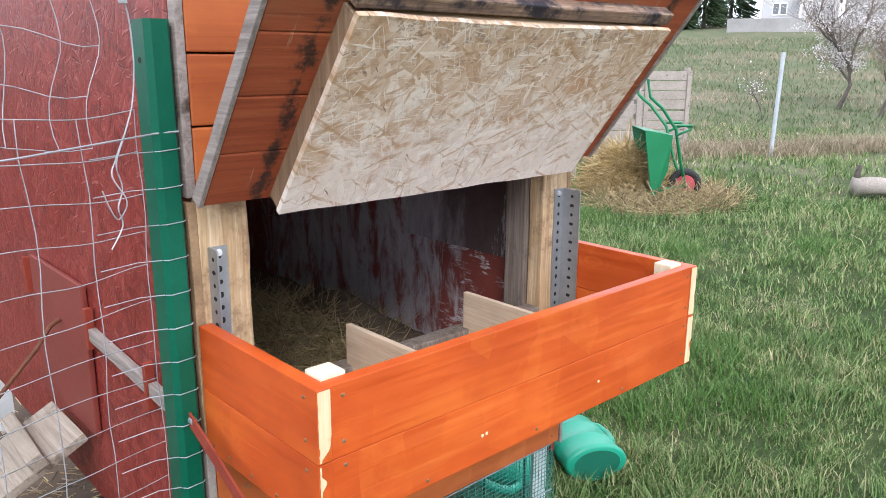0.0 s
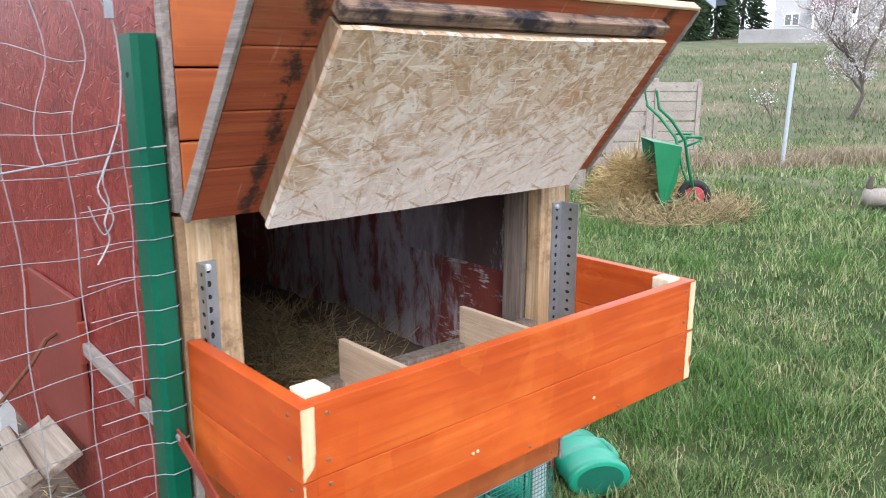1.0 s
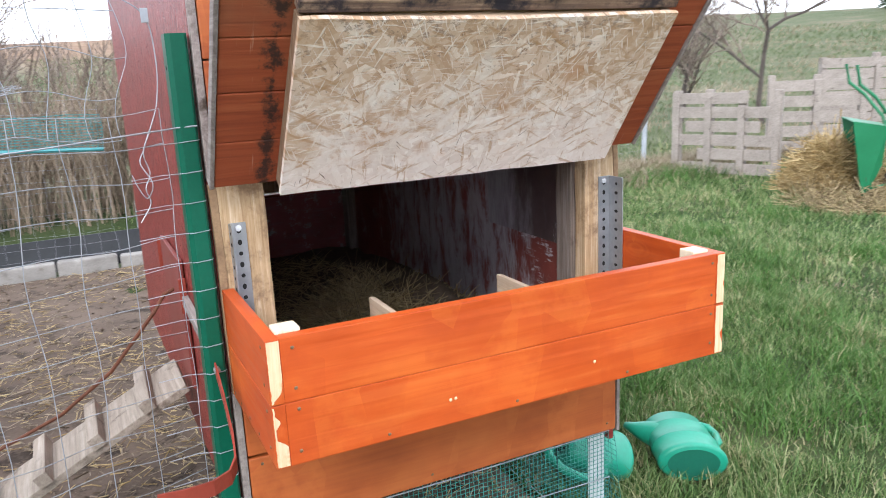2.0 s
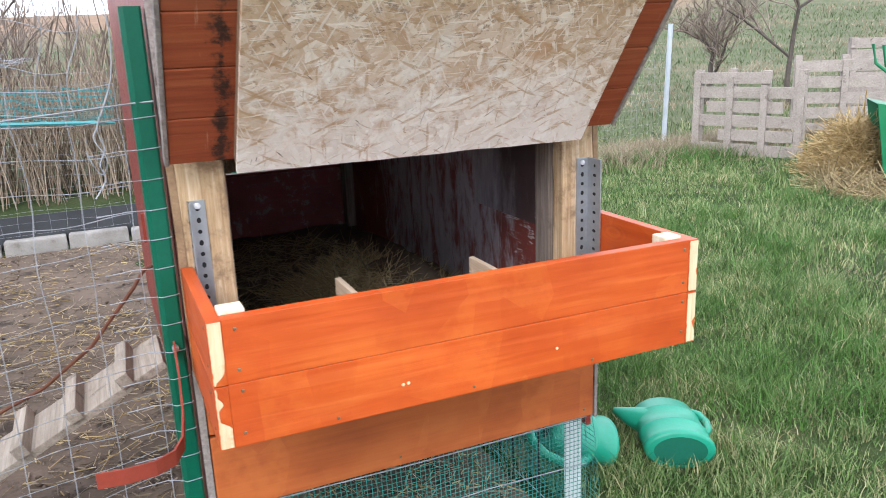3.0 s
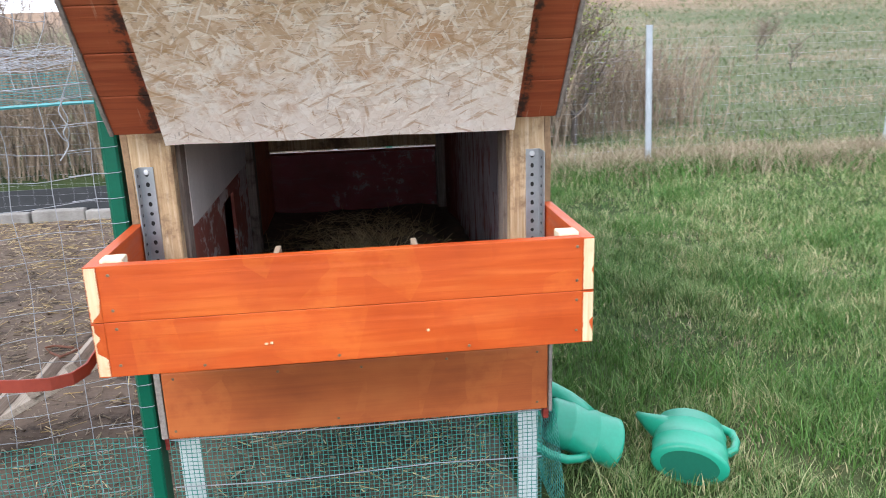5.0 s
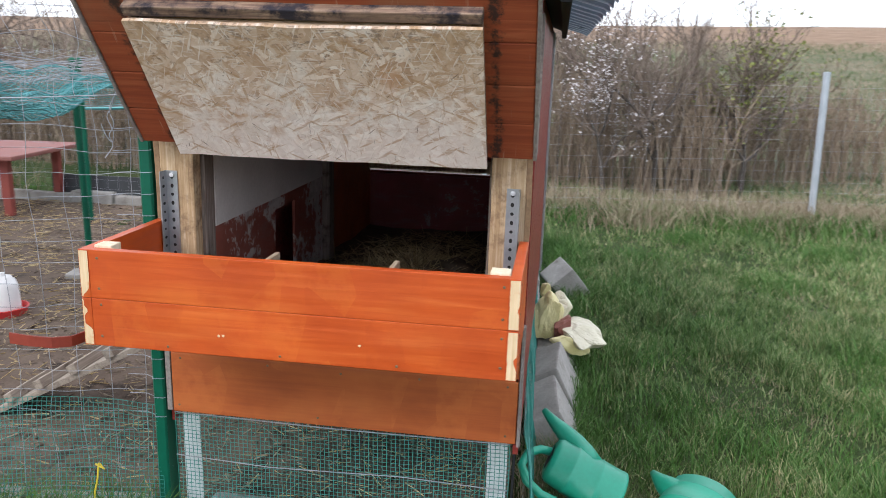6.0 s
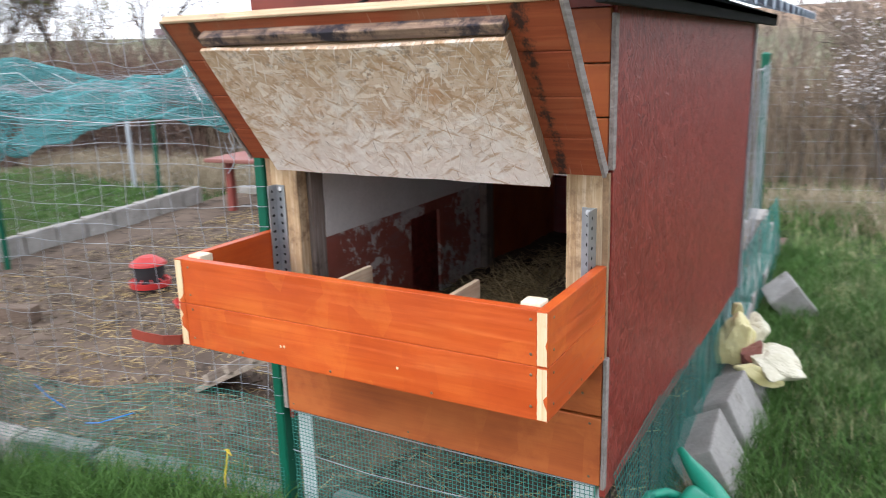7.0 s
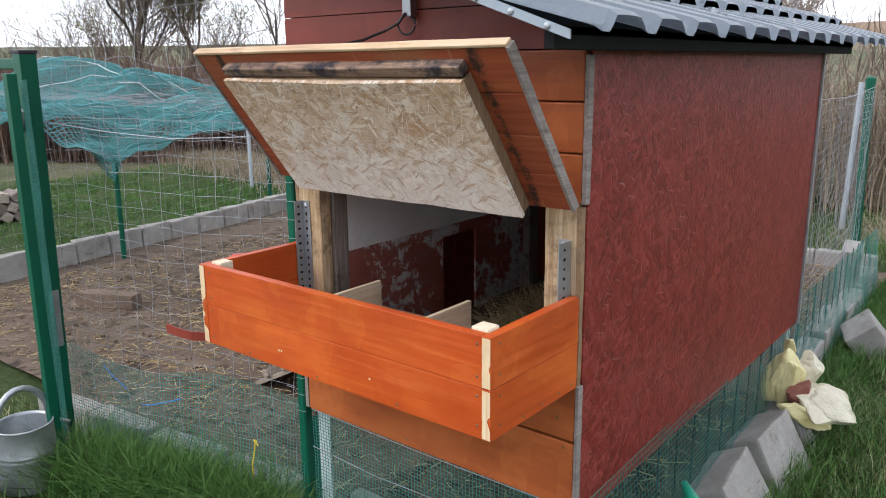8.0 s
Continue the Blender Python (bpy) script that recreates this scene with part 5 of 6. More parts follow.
part("far_net", net("far_net", lambda u, v: (0.6 - 5.4 * u, 6.15, 0.98 + 0.24 * v + 0.05 * math.sin(6 * u)), 150, 12, 0.0026, M_teal, 12, 0.03), M_teal, nets, "teal netting along the back fence", kind="stuff")
part("net_hem", tube([(0.6 - 0.45 * k, 6.14, 0.97 + 0.05 * math.sin(0.5 * k)) for k in range(13)], 0.016, 6), M_teal, nets, "rolled teal hem")
part("far_wire", net("far_wire", lambda u, v: (0.6 - 5.2 * u, 6.25, 0.15 + 1.2 * v), 46, 14, 0.0010, M_wire, 12, 0.02), M_wire, nets, "wire along the back fence", kind="stuff")
part("side_wire", net("side_wire", lambda u, v: (-3.62 - 0.95 * u * u, 1.4 + 4.3 * u, 0.2 + 0.85 * v), 40, 10, 0.0008, M_wire, 10, 0.02), M_wire, nets, "wire along the side fence", kind="stuff")


# kerbs of concrete blocks
def kerb(name, p, q, n, w, h, label, seed, sink=0.02):
    rng = random.Random(seed)
    base = thing(name, (p[0], p[1], 0), label, "kerb", kind="structure")
    a, b = Vector((*p, 0)), Vector((*q, 0))
    step = (b - a) / n
    turn = math.atan2(step.y, step.x)
    for k in range(n):
        c = a + step * (k + 0.5)
        m = Matrix.Translation((c.x + rng.uniform(-0.008, 0.008), c.y + rng.uniform(-0.012, 0.012), 0)) @ Matrix.Rotation(turn + radians(rng.uniform(-1.5, 1.5)), 4, "Z")
        length = step.length - 0.022
        part("kerb_stone", box((-length / 2, -w / 2, -sink), (length / 2, w / 2, h + rng.uniform(-0.018, 0.018)), 0.014, m, 0.009, 3), M_concrete, base)
    return base


kerb("kerb", (-3.55, 0.9), (-4.35, 5.55), 14, 0.09, 0.20, "weathered grey concrete block kerb beside the lawn", 1)
kerb("kerb", (-4.4, 6.22), (1.5, 6.22), 13, 0.10, 0.11, "pale concrete kerb at the back of the run", 2)
kerb("kerb", (-1.05, 1.06), (0.50, 1.275), 4, 0.10, 0.13, "low concrete edging under the wire fence", 3)
kerb("kerb", (1.60, 3.45), (1.52, 5.75), 4, 0.12, 0.14, "pale concrete edging along the netting", 4)
kerb("kerb", (0.62, 1.42), (1.60, 1.42), 2, 0.06, 0.05, "low concrete edging under the coop", 5)
single("edging_sheet", prism([(-3.3, 0.03), (0.9, 0.03), (0.9, 0.30), (-3.3, 0.27)], 6.285, 6.30, "y"), M_strip, "black plastic edging sheet behind the kerb", "edging sheet")


# ---- loose things by the coop ----
def edged_block(x, y, size, roll, pitch, turn, label, sink=0.05):
    """A concrete block tipped onto an edge, half settled in the grass."""
    bm = box(tuple(-s / 2 for s in size), tuple(s / 2 for s in size), 0.010, None, 0.008, 3)
    m = Matrix.Translation((x, y, 0)) @ Matrix.Rotation(radians(turn), 4, "Z") @ Matrix.Rotation(radians(pitch), 4, "X") @ Matrix.Rotation(radians(roll), 4, "Y")
    bmesh.ops.transform(bm, matrix=m, verts=bm.verts)
    low = min(v.co.z for v in bm.verts)
    for v in bm.verts:
        v.co.z -= low + sink
    single("concrete_block", bm, M_concrete, label, "concrete block", "concrete blocks")


edged_block(1.752, 2.22, (0.15, 0.33, 0.26), -28, 3, 4, "pale concrete kerb block leaning on the netting", 0.105)
edged_block(1.756, 2.635, (0.15, 0.33, 0.26), -27, 2, -3, "pale concrete kerb block leaning beside another", 0.10)
edged_block(1.755, 3.02, (0.14, 0.30, 0.24), -30, 3, 5, "pale concrete kerb block under a plastic bag", 0.10)
edged_block(1.80, 4.30, (0.18, 0.26, 0.22), -40, 4, 20, "pale concrete kerb block tilted in the grass", 0.08)
edged_block(1.47, 5.30, (0.13, 0.26, 0.42), 4, 6, 8, "upright pale concrete block at the end post")


bag = thing("plastic_bag", (1.74, 3.05, 0.15), "crumpled yellow and white plastic bag lying on a concrete block", "plastic bag")


def crumple(center, size, turn, seed, fold=0.5, cuts=22):
    """A plastic lobe with a few broad, sharp creases."""
    bm = bmesh.new()
    bmesh.ops.create_icosphere(bm, subdivisions=5, radius=1.0)
    off = Vector((seed * 3.7, seed * 1.3, seed))
    rng = random.Random(seed)
    planes = [(Vector((rng.gauss(0, 1), rng.gauss(0, 1), rng.gauss(0, 1))).normalized(), rng.uniform(0.62, 1.0)) for _ in range(cuts)]
    for v in bm.verts:
        p = v.co.copy()
        r = min([1.25] + [d / p.dot(n) for n, d in planes if p.dot(n) > 0.2])
        r *= 0.92 + 0.32 * fold * abs(noise.noise(p * 1.3 + off)) + 0.05 * abs(noise.noise(p * 6 + off))
        v.co = Vector((p.x * size[0], p.y * size[1], p.z * size[2])) * r
    bmesh.ops.transform(bm, matrix=Matrix.Translation(center) @ turn, verts=bm.verts)
    for v in bm.verts:
        v.co.z = max(v.co.z, 0.05)
    return bm


M_bag_red = plain("brown_red_print", (0.19, 0.065, 0.05), (0.27, 0.10, 0.08), 8, 0.4, relief=0.1)
M_bag_yellow = plain("yellow_printed_plastic", (0.60, 0.52, 0.22), (0.72, 0.66, 0.38), 5, 0.35, relief=0.1, spots=[((0.34, 0.12, 0.09), 6, 0.64, 0.66)], fine=30)
part("yellow_lobe", crumple((1.705, 2.98, 0.245), (0.072, 0.10, 0.125), Matrix.Rotation(radians(-12), 4, "Z") @ Matrix.Rotation(radians(12), 4, "Y"), 1, 0.7, 14), M_bag_yellow, bag, "yellow plastic")
part("white_lobe", crumple((1.865, 3.00, 0.185), (0.150, 0.15, 0.058), Matrix.Rotation(radians(8), 4, "Z") @ Matrix.Rotation(radians(24), 4, "Y"), 7, 0.8, 13), M_bag, bag, "whitish plastic with yellow hem")
part("yellow_hem", crumple((1.83, 2.88, 0.165), (0.11, 0.035, 0.045), Matrix.Rotation(radians(18), 4, "Z") @ Matrix.Rotation(radians(24), 4, "Y"), 9, 0.6, 14), M_bag_yellow, bag, "yellow plastic hem")
part("red_print", crumple((1.765, 2.93, 0.225), (0.038, 0.055, 0.075), Matrix.Rotation(radians(20), 4, "Y"), 4, 0.6, 12), M_bag_red, bag, "brown-red printed panel")
part("neck", crumple((1.775, 3.09, 0.285), (0.055, 0.08, 0.065), Matrix.Rotation(radians(20), 4, "X"), 5, 0.7, 14), M_bag, bag, "whitish gathered plastic")
part("knot", crumple((1.685, 3.10, 0.360), (0.026, 0.035, 0.05), Matrix.Rotation(radians(20), 4, "X"), 3, 0.6, 12), M_bag_yellow, bag, "twisted yellow end")


def watering_can(name, m, label, group="", stout=False):
    """Lying plastic can: oval body, fill opening, side handle, tapering spout."""
    can = thing(name, m.translation, label, "watering can", group)
    prof = [(0.0, 0.0), (0.098, 0.0), (0.108, 0.006), (0.110, 0.02), (0.107, 0.03), (0.106, 0.10), (0.109, 0.105), (0.105, 0.11), (0.102, 0.20), (0.105, 0.205), (0.100, 0.21), (0.096, 0.27), (0.086, 0.285), (0.070, 0.292), (0.060, 0.292), (0.055, 0.285), (0.0, 0.284)]
    part("body", lathe(prof, 36, m, 0.72), M_can, can, "sea green plastic", smooth=True)
    # Flat disc in halved green: shade of a hollow base, painted on.
    part("base_recess", lathe([(0.0, -0.0006), (0.082, -0.0008)], 30, m, 0.72), M_can_shade, can)
    part("fill_opening", lathe([(0.0, 0.2935), (0.05, 0.2935)], 24, m @ Matrix.Translation((0.0, 0, 0)), 0.7), M_hole, can, "dark opening")
    arc = ((0.030, 0, 0.288), (0.012, 0, 0.335), (-0.035, 0, 0.372), (-0.095, 0, 0.375), (-0.145, 0, 0.335), (-0.165, 0, 0.27), (-0.158, 0, 0.20), (-0.132, 0, 0.15), (-0.100, 0, 0.115))
    if stout:
        arc = ((-0.045, 0, 0.283), (-0.085, 0, 0.298), (-0.122, 0, 0.275), (-0.132, 0, 0.22), (-0.125, 0, 0.165), (-0.102, 0, 0.125))
    part("grip", tube([m @ Vector(p) for p in arc], 0.015, 10), M_can, can, smooth=True)
    line = ((0.050, 0, 0.150), (0.088, 0, 0.185), (0.118, 0, 0.225), (0.142, 0, 0.275), (0.163, 0, 0.330), (0.190, 0, 0.385))
    if stout:
        line = ((0.030, 0, 0.175), (0.066, 0, 0.200), (0.096, 0, 0.220), (0.120, 0, 0.236), (0.138, 0, 0.252), (0.160, 0, 0.272))
    part("spout", tube([m @ Vector(p) for p in line], 0.064 if stout else 0.062, 14, 0.011), M_can, can, smooth=True)
    return can


def laid(at, up, spout):
    """A pose whose z runs along up and whose x leans to the spout."""
    z = Vector(up).normalized()
    x = (Vector(spout) - z * z.dot(Vector(spout))).normalized()
    m = Matrix((x, z.cross(x), z)).transposed().to_4x4()
    return Matrix.Translation(at) @ m @ Matrix.Scale(0.91, 4)


watering_can("watering_can", laid((1.975, 1.655, 0.074), (-0.86, 0.10, 0.40), (0.15, 0.9, 0.42)), "sea green plastic watering can tipped against the concrete block", "green watering cans")
watering_can("watering_can", laid((2.17, 1.49, 0.066), (0.40, 0.90, 0.10), (-0.90, 0.40, 0.12)) @ Matrix.Diagonal((1.28, 1.08, 0.98, 1)), "sea green plastic watering can lying on its side in grass", "green watering cans", True)


def zinc_can():
    can = thing("zinc_watering_can", (-0.50, 0.74, 0), "galvanised metal watering can standing in the grass", "watering can")
    m = Matrix.Translation((-0.50, 0.74, 0.0))
    prof = [(0, 0.0), (0.105, 0.0), (0.108, 0.01), (0.108, 0.13), (0.110, 0.134), (0.108, 0.138), (0.108, 0.146), (0.110, 0.15), (0.108, 0.154), (0.105, 0.255), (0.108, 0.262), (0.102, 0.262), (0.099, 0.25), (0.099, 0.03), (0, 0.03)]
    part("body", lathe(prof, 36, m), M_zinc, can, smooth=True)
    arc = [m @ Vector((0.0, 0.10 * math.cos(a), 0.26 + 0.14 * math.sin(a))) for a in np.linspace(0, math.pi, 12)]
    part("bail", tube(arc, 0.013, 8), M_zinc, can, smooth=True)
    pts = [m @ Vector(p) for p in ((0.06, -0.08, 0.03), (0.02, -0.16, 0.10), (-0.04, -0.24, 0.20), (-0.08, -0.30, 0.30))]
    part("spout", tube(pts, 0.03, 10, 0.015), M_zinc, can, smooth=True)
    part("back_grip", tube([m @ Vector(p) for p in ((0.0, 0.10, 0.10), (0.0, 0.16, 0.13), (0.0, 0.17, 0.2), (0.0, 0.11, 0.24))], 0.009, 8), M_zinc, can, smooth=True)


zinc_can()


# hen ladder of cleated board
ladder = thing("hen_ladder", (0.1, 2.2, 0.1), "grey hen ladder board with nailed cleats", "hen ladder")
la, lb = Vector((0.555, 2.000, 0.590)), Vector((-0.55, 2.00, 0.020))
lm = Matrix.Translation(la) @ (lb - la).to_track_quat("X", "Z").to_matrix().to_4x4()
ll = (lb - la).length
part("tread_board", box((0, -0.125, -0.012), (ll, 0.125, 0.012), 0.003, lm, 0.002, 6), M_scrap, ladder)
for k in range(7):
    skew = lm @ Matrix.Translation((0.11 + k * 0.168, 0, 0)) @ Matrix.Rotation(radians(random.uniform(-6, 6)), 4, "Z")
    part("cleat", box((-0.019, -0.140, 0.0125), (0.019, 0.140, 0.052), 0.003, skew), M_scrap, ladder)

# loose timber, a slab and a rod in the run
single("stone_slab", box((-0.13, -0.09, -0.02), (0.13, 0.09, 0.04), 0.012, Matrix.Translation((-1.35, 3.84, 0.012)) @ Matrix.Rotation(radians(14), 4, "Z"), 0.012, 3), M_concrete, "flat pale stone slab at the foot of a post", "stone slab")
single("timber_offcut", box((-0.22, -0.055, -0.04), (0.22, 0.055, 0.075), 0.006, Matrix.Translation((-2.42, 2.10, 0.045)) @ Matrix.Rotation(radians(25), 4, "Z"), 0.004, 3), raw_wood("dark_brown_timber", "x", (0.085, 0.058, 0.044), (0.165, 0.118, 0.088), (0.26, 0.195, 0.15)), "brown weathered timber block lying on bare soil", "timber", "timber offcuts")
rod = thing("bent_rod", (0.3, 2.0, 0.0), "thin rusty bent steel rod leaning by the hatch", "steel rod")
part("rod", tube([(0.572, 2.02, 0.86), (0.535, 2.0, 0.85), (0.50, 2.0, 0.80), (0.36, 2.06, 0.62), (0.20, 2.20, 0.46), (-0.06, 2.52, 0.24), (-0.28, 2.84, 0.08), (-0.40, 3.02, 0.035), (-0.43, 3.05, 0.05), (-0.38, 3.04, 0.06), (-0.22, 2.84, 0.12)], 0.006, 7), M_rod, rod)


# table in the run
table = thing("low_table", (-3.4, 5.72, 0), "low table with pinkish red top and red-brown legs", "table")
tm = Matrix.Translation((-3.43, 5.80, 0)) @ Matrix.Rotation(radians(6), 4, "Z")
part("tabletop", box((-0.44, -0.60, 0.535), (0.44, 0.60, 0.575), 0.012, tm), M_table, table)
for sx in (-0.27, 0.27):
    for sy in (-0.42, 0.42):
        part("leg", box((sx - 0.035, sy - 0.035, -0.01), (sx + 0.035, sy + 0.035, 0.534), 0.005, tm), M_table_leg, table)


def drinker(x, y, label):
    d = thing("poultry_drinker", (x, y, 0.02), label, "poultry drinker", "drinkers")
    m = Matrix.Translation((x, y, 0.0))
    part("dish", lathe([(0, 0.015), (0.11, 0.015), (0.125, 0.06), (0.118, 0.062), (0.105, 0.03), (0, 0.03)], 28, m), M_red, d, "red dish")
    part("bottle", lathe([(0, 0.031), (0.085, 0.031), (0.085, 0.06), (0.078, 0.18), (0.066, 0.215), (0.055, 0.22), (0.05, 0.235), (0.0, 0.237)], 28, m), M_white, d, "white bottle", smooth=True)
    part("knob", lathe([(0, 0.26), (0.016, 0.258), (0.018, 0.24), (0.018, 0.232)], 14, m), M_white, d)


drinker(-1.57, 2.84, "white plastic drinker with a red dish on bare soil")
drinker(-1.36, 3.03, "white plastic drinker with a red dish beside another")
feeder = thing("poultry_feeder", (-2.12, 3.0, 0), "black poultry feeder with red lid and red rim", "poultry feeder")
fm = Matrix.Translation((-2.12, 2.97, 0.0)) @ Matrix.Scale(0.88, 4)
part("foot", lathe([(0, 0.012), (0.13, 0.012), (0.14, 0.05), (0.0, 0.05)], 28, fm), M_black, feeder)
part("rim", lathe([(0.08, 0.052), (0.15, 0.055), (0.155, 0.10), (0.14, 0.10), (0.12, 0.07), (0.08, 0.07)], 28, fm), M_red, feeder, "red rim")
for k in range(10):
    a = 2 * math.pi * k / 10
    part("grill_bar", tube([fm @ Vector((0.15 * math.cos(a), 0.15 * math.sin(a), 0.10)), fm @ Vector((0.105 * math.cos(a), 0.105 * math.sin(a), 0.125))], 0.005, 6), M_red, feeder)
part("hopper", lathe([(0.0, 0.07), (0.10, 0.07), (0.115, 0.16), (0.12, 0.23), (0.0, 0.23)], 28, fm), M_black, feeder, "black hopper")
part("lid", lathe([(0.135, 0.23), (0.13, 0.245), (0.06, 0.29), (0.02, 0.295), (0.0, 0.295)], 28, fm), M_red, feeder, "red lid")
part("lid_rim", lathe([(0.125, 0.226), (0.137, 0.226), (0.137, 0.2295), (0.0, 0.2295)], 28, fm), M_red, feeder)


# firewood by the lawn
logs = thing("firewood_pile", (-6.3, 3.0, 0), "small stack of split brown firewood on the lawn", "firewood")
rng_l = random.Random(9)
for k in range(14):
    row, col = (k // 5, k % 5)
    m = Matrix.Translation((-6.35 + rng_l.uniform(-0.03, 0.03), 2.75 + 0.13 * col + 0.06 * row, 0.055 + 0.105 * row)) @ Matrix.Rotation(radians(rng_l.uniform(-6, 6)), 4, "Z") @ Matrix.Rotation(radians(rng_l.uniform(0, 90)), 4, "X")
    part("log", box((-0.16, -0.05, -0.05), (0.16, 0.05, 0.05), 0.012, m, 0.012, 3), M_scrap if k % 3 else M_stud, logs)


# ---- compost corner ----
BARROW_X, BARROW_Y = 7.50, 4.58


def wheelbarrow():
    """Tipped up on its nose: wheel on the ground, tray upright, grips in the air."""
    wb = thing("wheelbarrow", (BARROW_X, BARROW_Y, 0), "green wheelbarrow tipped upright on its wheel beside straw", "wheelbarrow")
    m = Matrix.Translation((BARROW_X, BARROW_Y, -0.02)) @ Matrix.Rotation(radians(-44), 4, "Z")
    tray = bmesh.new()
    a = [tray.verts.new(m @ Vector(p)) for p in ((-0.30, -0.32, 0.80), (-0.30, 0.32, 0.80), (-0.16, 0.26, 0.02), (-0.16, -0.26, 0.02))]
    b = [tray.verts.new(m @ Vector(p)) for p in ((0.02, -0.22, 0.74), (0.02, 0.22, 0.74), (0.0, 0.18, 0.36), (0.0, -0.18, 0.36))]
    tray.faces.new(b)
    for i in range(4):
        tray.faces.new((a[i], a[(i + 1) % 4], b[(i + 1) % 4], b[i]))
    bmesh.ops.recalc_face_normals(tray, faces=tray.faces)
    bmesh.ops.solidify(tray, geom=tray.faces[:], thickness=0.006)
    part("tray", tray, M_barrow, wb, "green enamelled tray")
    for s in (-1, 1):
        pts = [(0.24, 0.06 * s, 0.16), (0.14, 0.14 * s, 0.45), (0.05, 0.20 * s, 0.80), (-0.12, 0.26 * s, 1.02), (-0.26, 0.28 * s, 1.14), (-0.30, 0.29 * s, 1.32)]
        part("handle_bar", tube([m @ Vector(p) for p in pts], 0.017, 8), M_barrow, wb, smooth=True)
        part("stay", tube([m @ Vector(p) for p in ((0.22, 0.07 * s, 0.18), (0.08, 0.12 * s, 0.17), (-0.10, 0.2 * s, 0.14))], 0.014, 8), M_barrow, wb, smooth=True)
        part("leg", tube([m @ Vector(p) for p in ((0.06, 0.20 * s, 0.74), (0.20, 0.20 * s, 0.80), (0.22, 0.2 * s, 0.84), (0.05, 0.21 * s, 0.84))], 0.014, 8), M_barrow, wb, smooth=True)
    part("crossbar", tube([m @ Vector(p) for p in ((0.21, -0.2, 0.82), (0.21, 0.2, 0.82))], 0.014, 8), M_barrow, wb)
    wm = m @ Matrix.Translation((0.24, 0, 0.18)) @ Matrix.Rotation(radians(90), 4, "X")
    wheel = part("wheel", lathe([(0.0, -0.03), (0.10, -0.03), (0.112, -0.02), (0.112, 0.02), (0.10, 0.03), (0.0, 0.03)], 28, wm), M_rim, wb, "pinkish red rim")
    tyre = [(0.145 + 0.04 * math.cos(t), 0.042 * math.sin(t)) for t in np.linspace(math.pi, 3 * math.pi, 16)]
    part("tyre", lathe(tyre, 32, wm), M_tyre, wheel, "black rubber tyre", smooth=True)
    part("hub", lathe([(0, -0.06), (0.02, -0.06), (0.02, 0.06), (0, 0.06)], 12, wm), M_tyre, wheel)


wheelbarrow()


def pallet_wall(name, p, q, h, rows, label, gap=0.03, posts=3, broken=0, seed=1):
    rng = random.Random(seed)
    base = thing(name, (p[0], p[1], 0), label, "pallet", "compost pallets")
    a, b = Vector((*p, 0)), Vector((*q, 0))
    L = (b - a).length
    m = Matrix.Translation(a) @ Matrix.Rotation(math.atan2(b.y - a.y, b.x - a.x), 4, "Z")
    step = h / rows
    for k in range(rows):
        z = 0.02 + k * step
        l0, l1 = (0.0, L) if rng.random() > broken else (rng.uniform(0, 0.3) * L, L * rng.uniform(0.7, 1.0))
        tilt = Matrix.Rotation(radians(rng.uniform(-0.7, 0.7)), 4, "Y")
        part("slat", box((l0, -0.012 + rng.uniform(-0.004, 0.004), z + gap / 2), (l1, 0.012, z + step - gap / 2), 0.003, m @ tilt, 0.003, 4), M_pallet, base)
    for k in range(posts):
        x = 0.05 + (L - 0.1) * k / (posts - 1)
        part("upright", box((x - 0.045, 0.016, -0.02), (x + 0.045, 0.10, h + rng.uniform(0, 0.08)), 0.004, m), M_pallet, base)
        part("upright", box((x - 0.04, -0.034, 0.0), (x + 0.04, -0.0165, h * rng.uniform(0.85, 1.03)), 0.003, m), M_pallet, base)
    return base


pallet_wall("compost_pallet", (7.20, 7.15), (7.78, 6.0), 1.0, 6, "grey weathered pallet standing upright as a compost wall", 0.035, 4, 0.4, 2)
pallet_wall("compost_pallet", (10.6, 7.75), (12.1, 7.0), 1.30, 8, "tall grey slatted pallet at the back of the compost", 0.02, 3, 0.0, 3)
pallet_wall("compost_pallet", (9.3, 7.55), (10.3, 6.75), 1.05, 5, "grey slatted pallet standing at the back of the compost", 0.06, 3, 0.0, 4)
hay_heap("straw_heap", 7.55, 5.08, 0.0, 0.42, 0.44, 0.64, 9000, 0.30, M_straw, 11, "golden straw heap in front of the pallets", "straw", 0.004)
hay_heap("strewn_straw", 7.5, 4.5, 0.0, 1.0, 0.7, 0.12, 4000, 0.25, M_hay, 12, "brown strewn straw round the wheelbarrow", "straw", 0.004)


def heap_core(x, y, rx, ry, h):
    bm = bmesh.new()
    bmesh.ops.create_uvsphere(bm, u_segments=28, v_segments=14, radius=1.0)
    for v in bm.verts:
        n = 1 + 0.22 * noise.noise(v.co * 2.4) + 0.1 * noise.noise(v.co * 6)
        v.co = (x + v.co.x * rx * n, y + v.co.y * ry * n, max(v.co.z, -0.1) * h * n)
    return bm


single("straw_mound", heap_core(7.55, 5.08, 0.34, 0.35, 0.54), plain("packed_straw", (0.20, 0.135, 0.06), (0.42, 0.31, 0.15), 7, 0.95, relief=1.0), "packed straw core of the heap", "straw", kind="stuff", smooth=True)

# far fence poles
for x, y, h in ((12.36, 5.63, 1.64), (7.52, 8.06, 1.60), (4.24, 7.28, 1.47), (17.5, 5.2, 1.7)):
    round_post("fence_post", x, y, h, 0.033, "grey galvanised steel fence pole in the meadow", M_pole, "grey poles", (random.uniform(-1, 1), -2.0 if 4 < x < 5 else 2.2), None, float(land(x, y)))
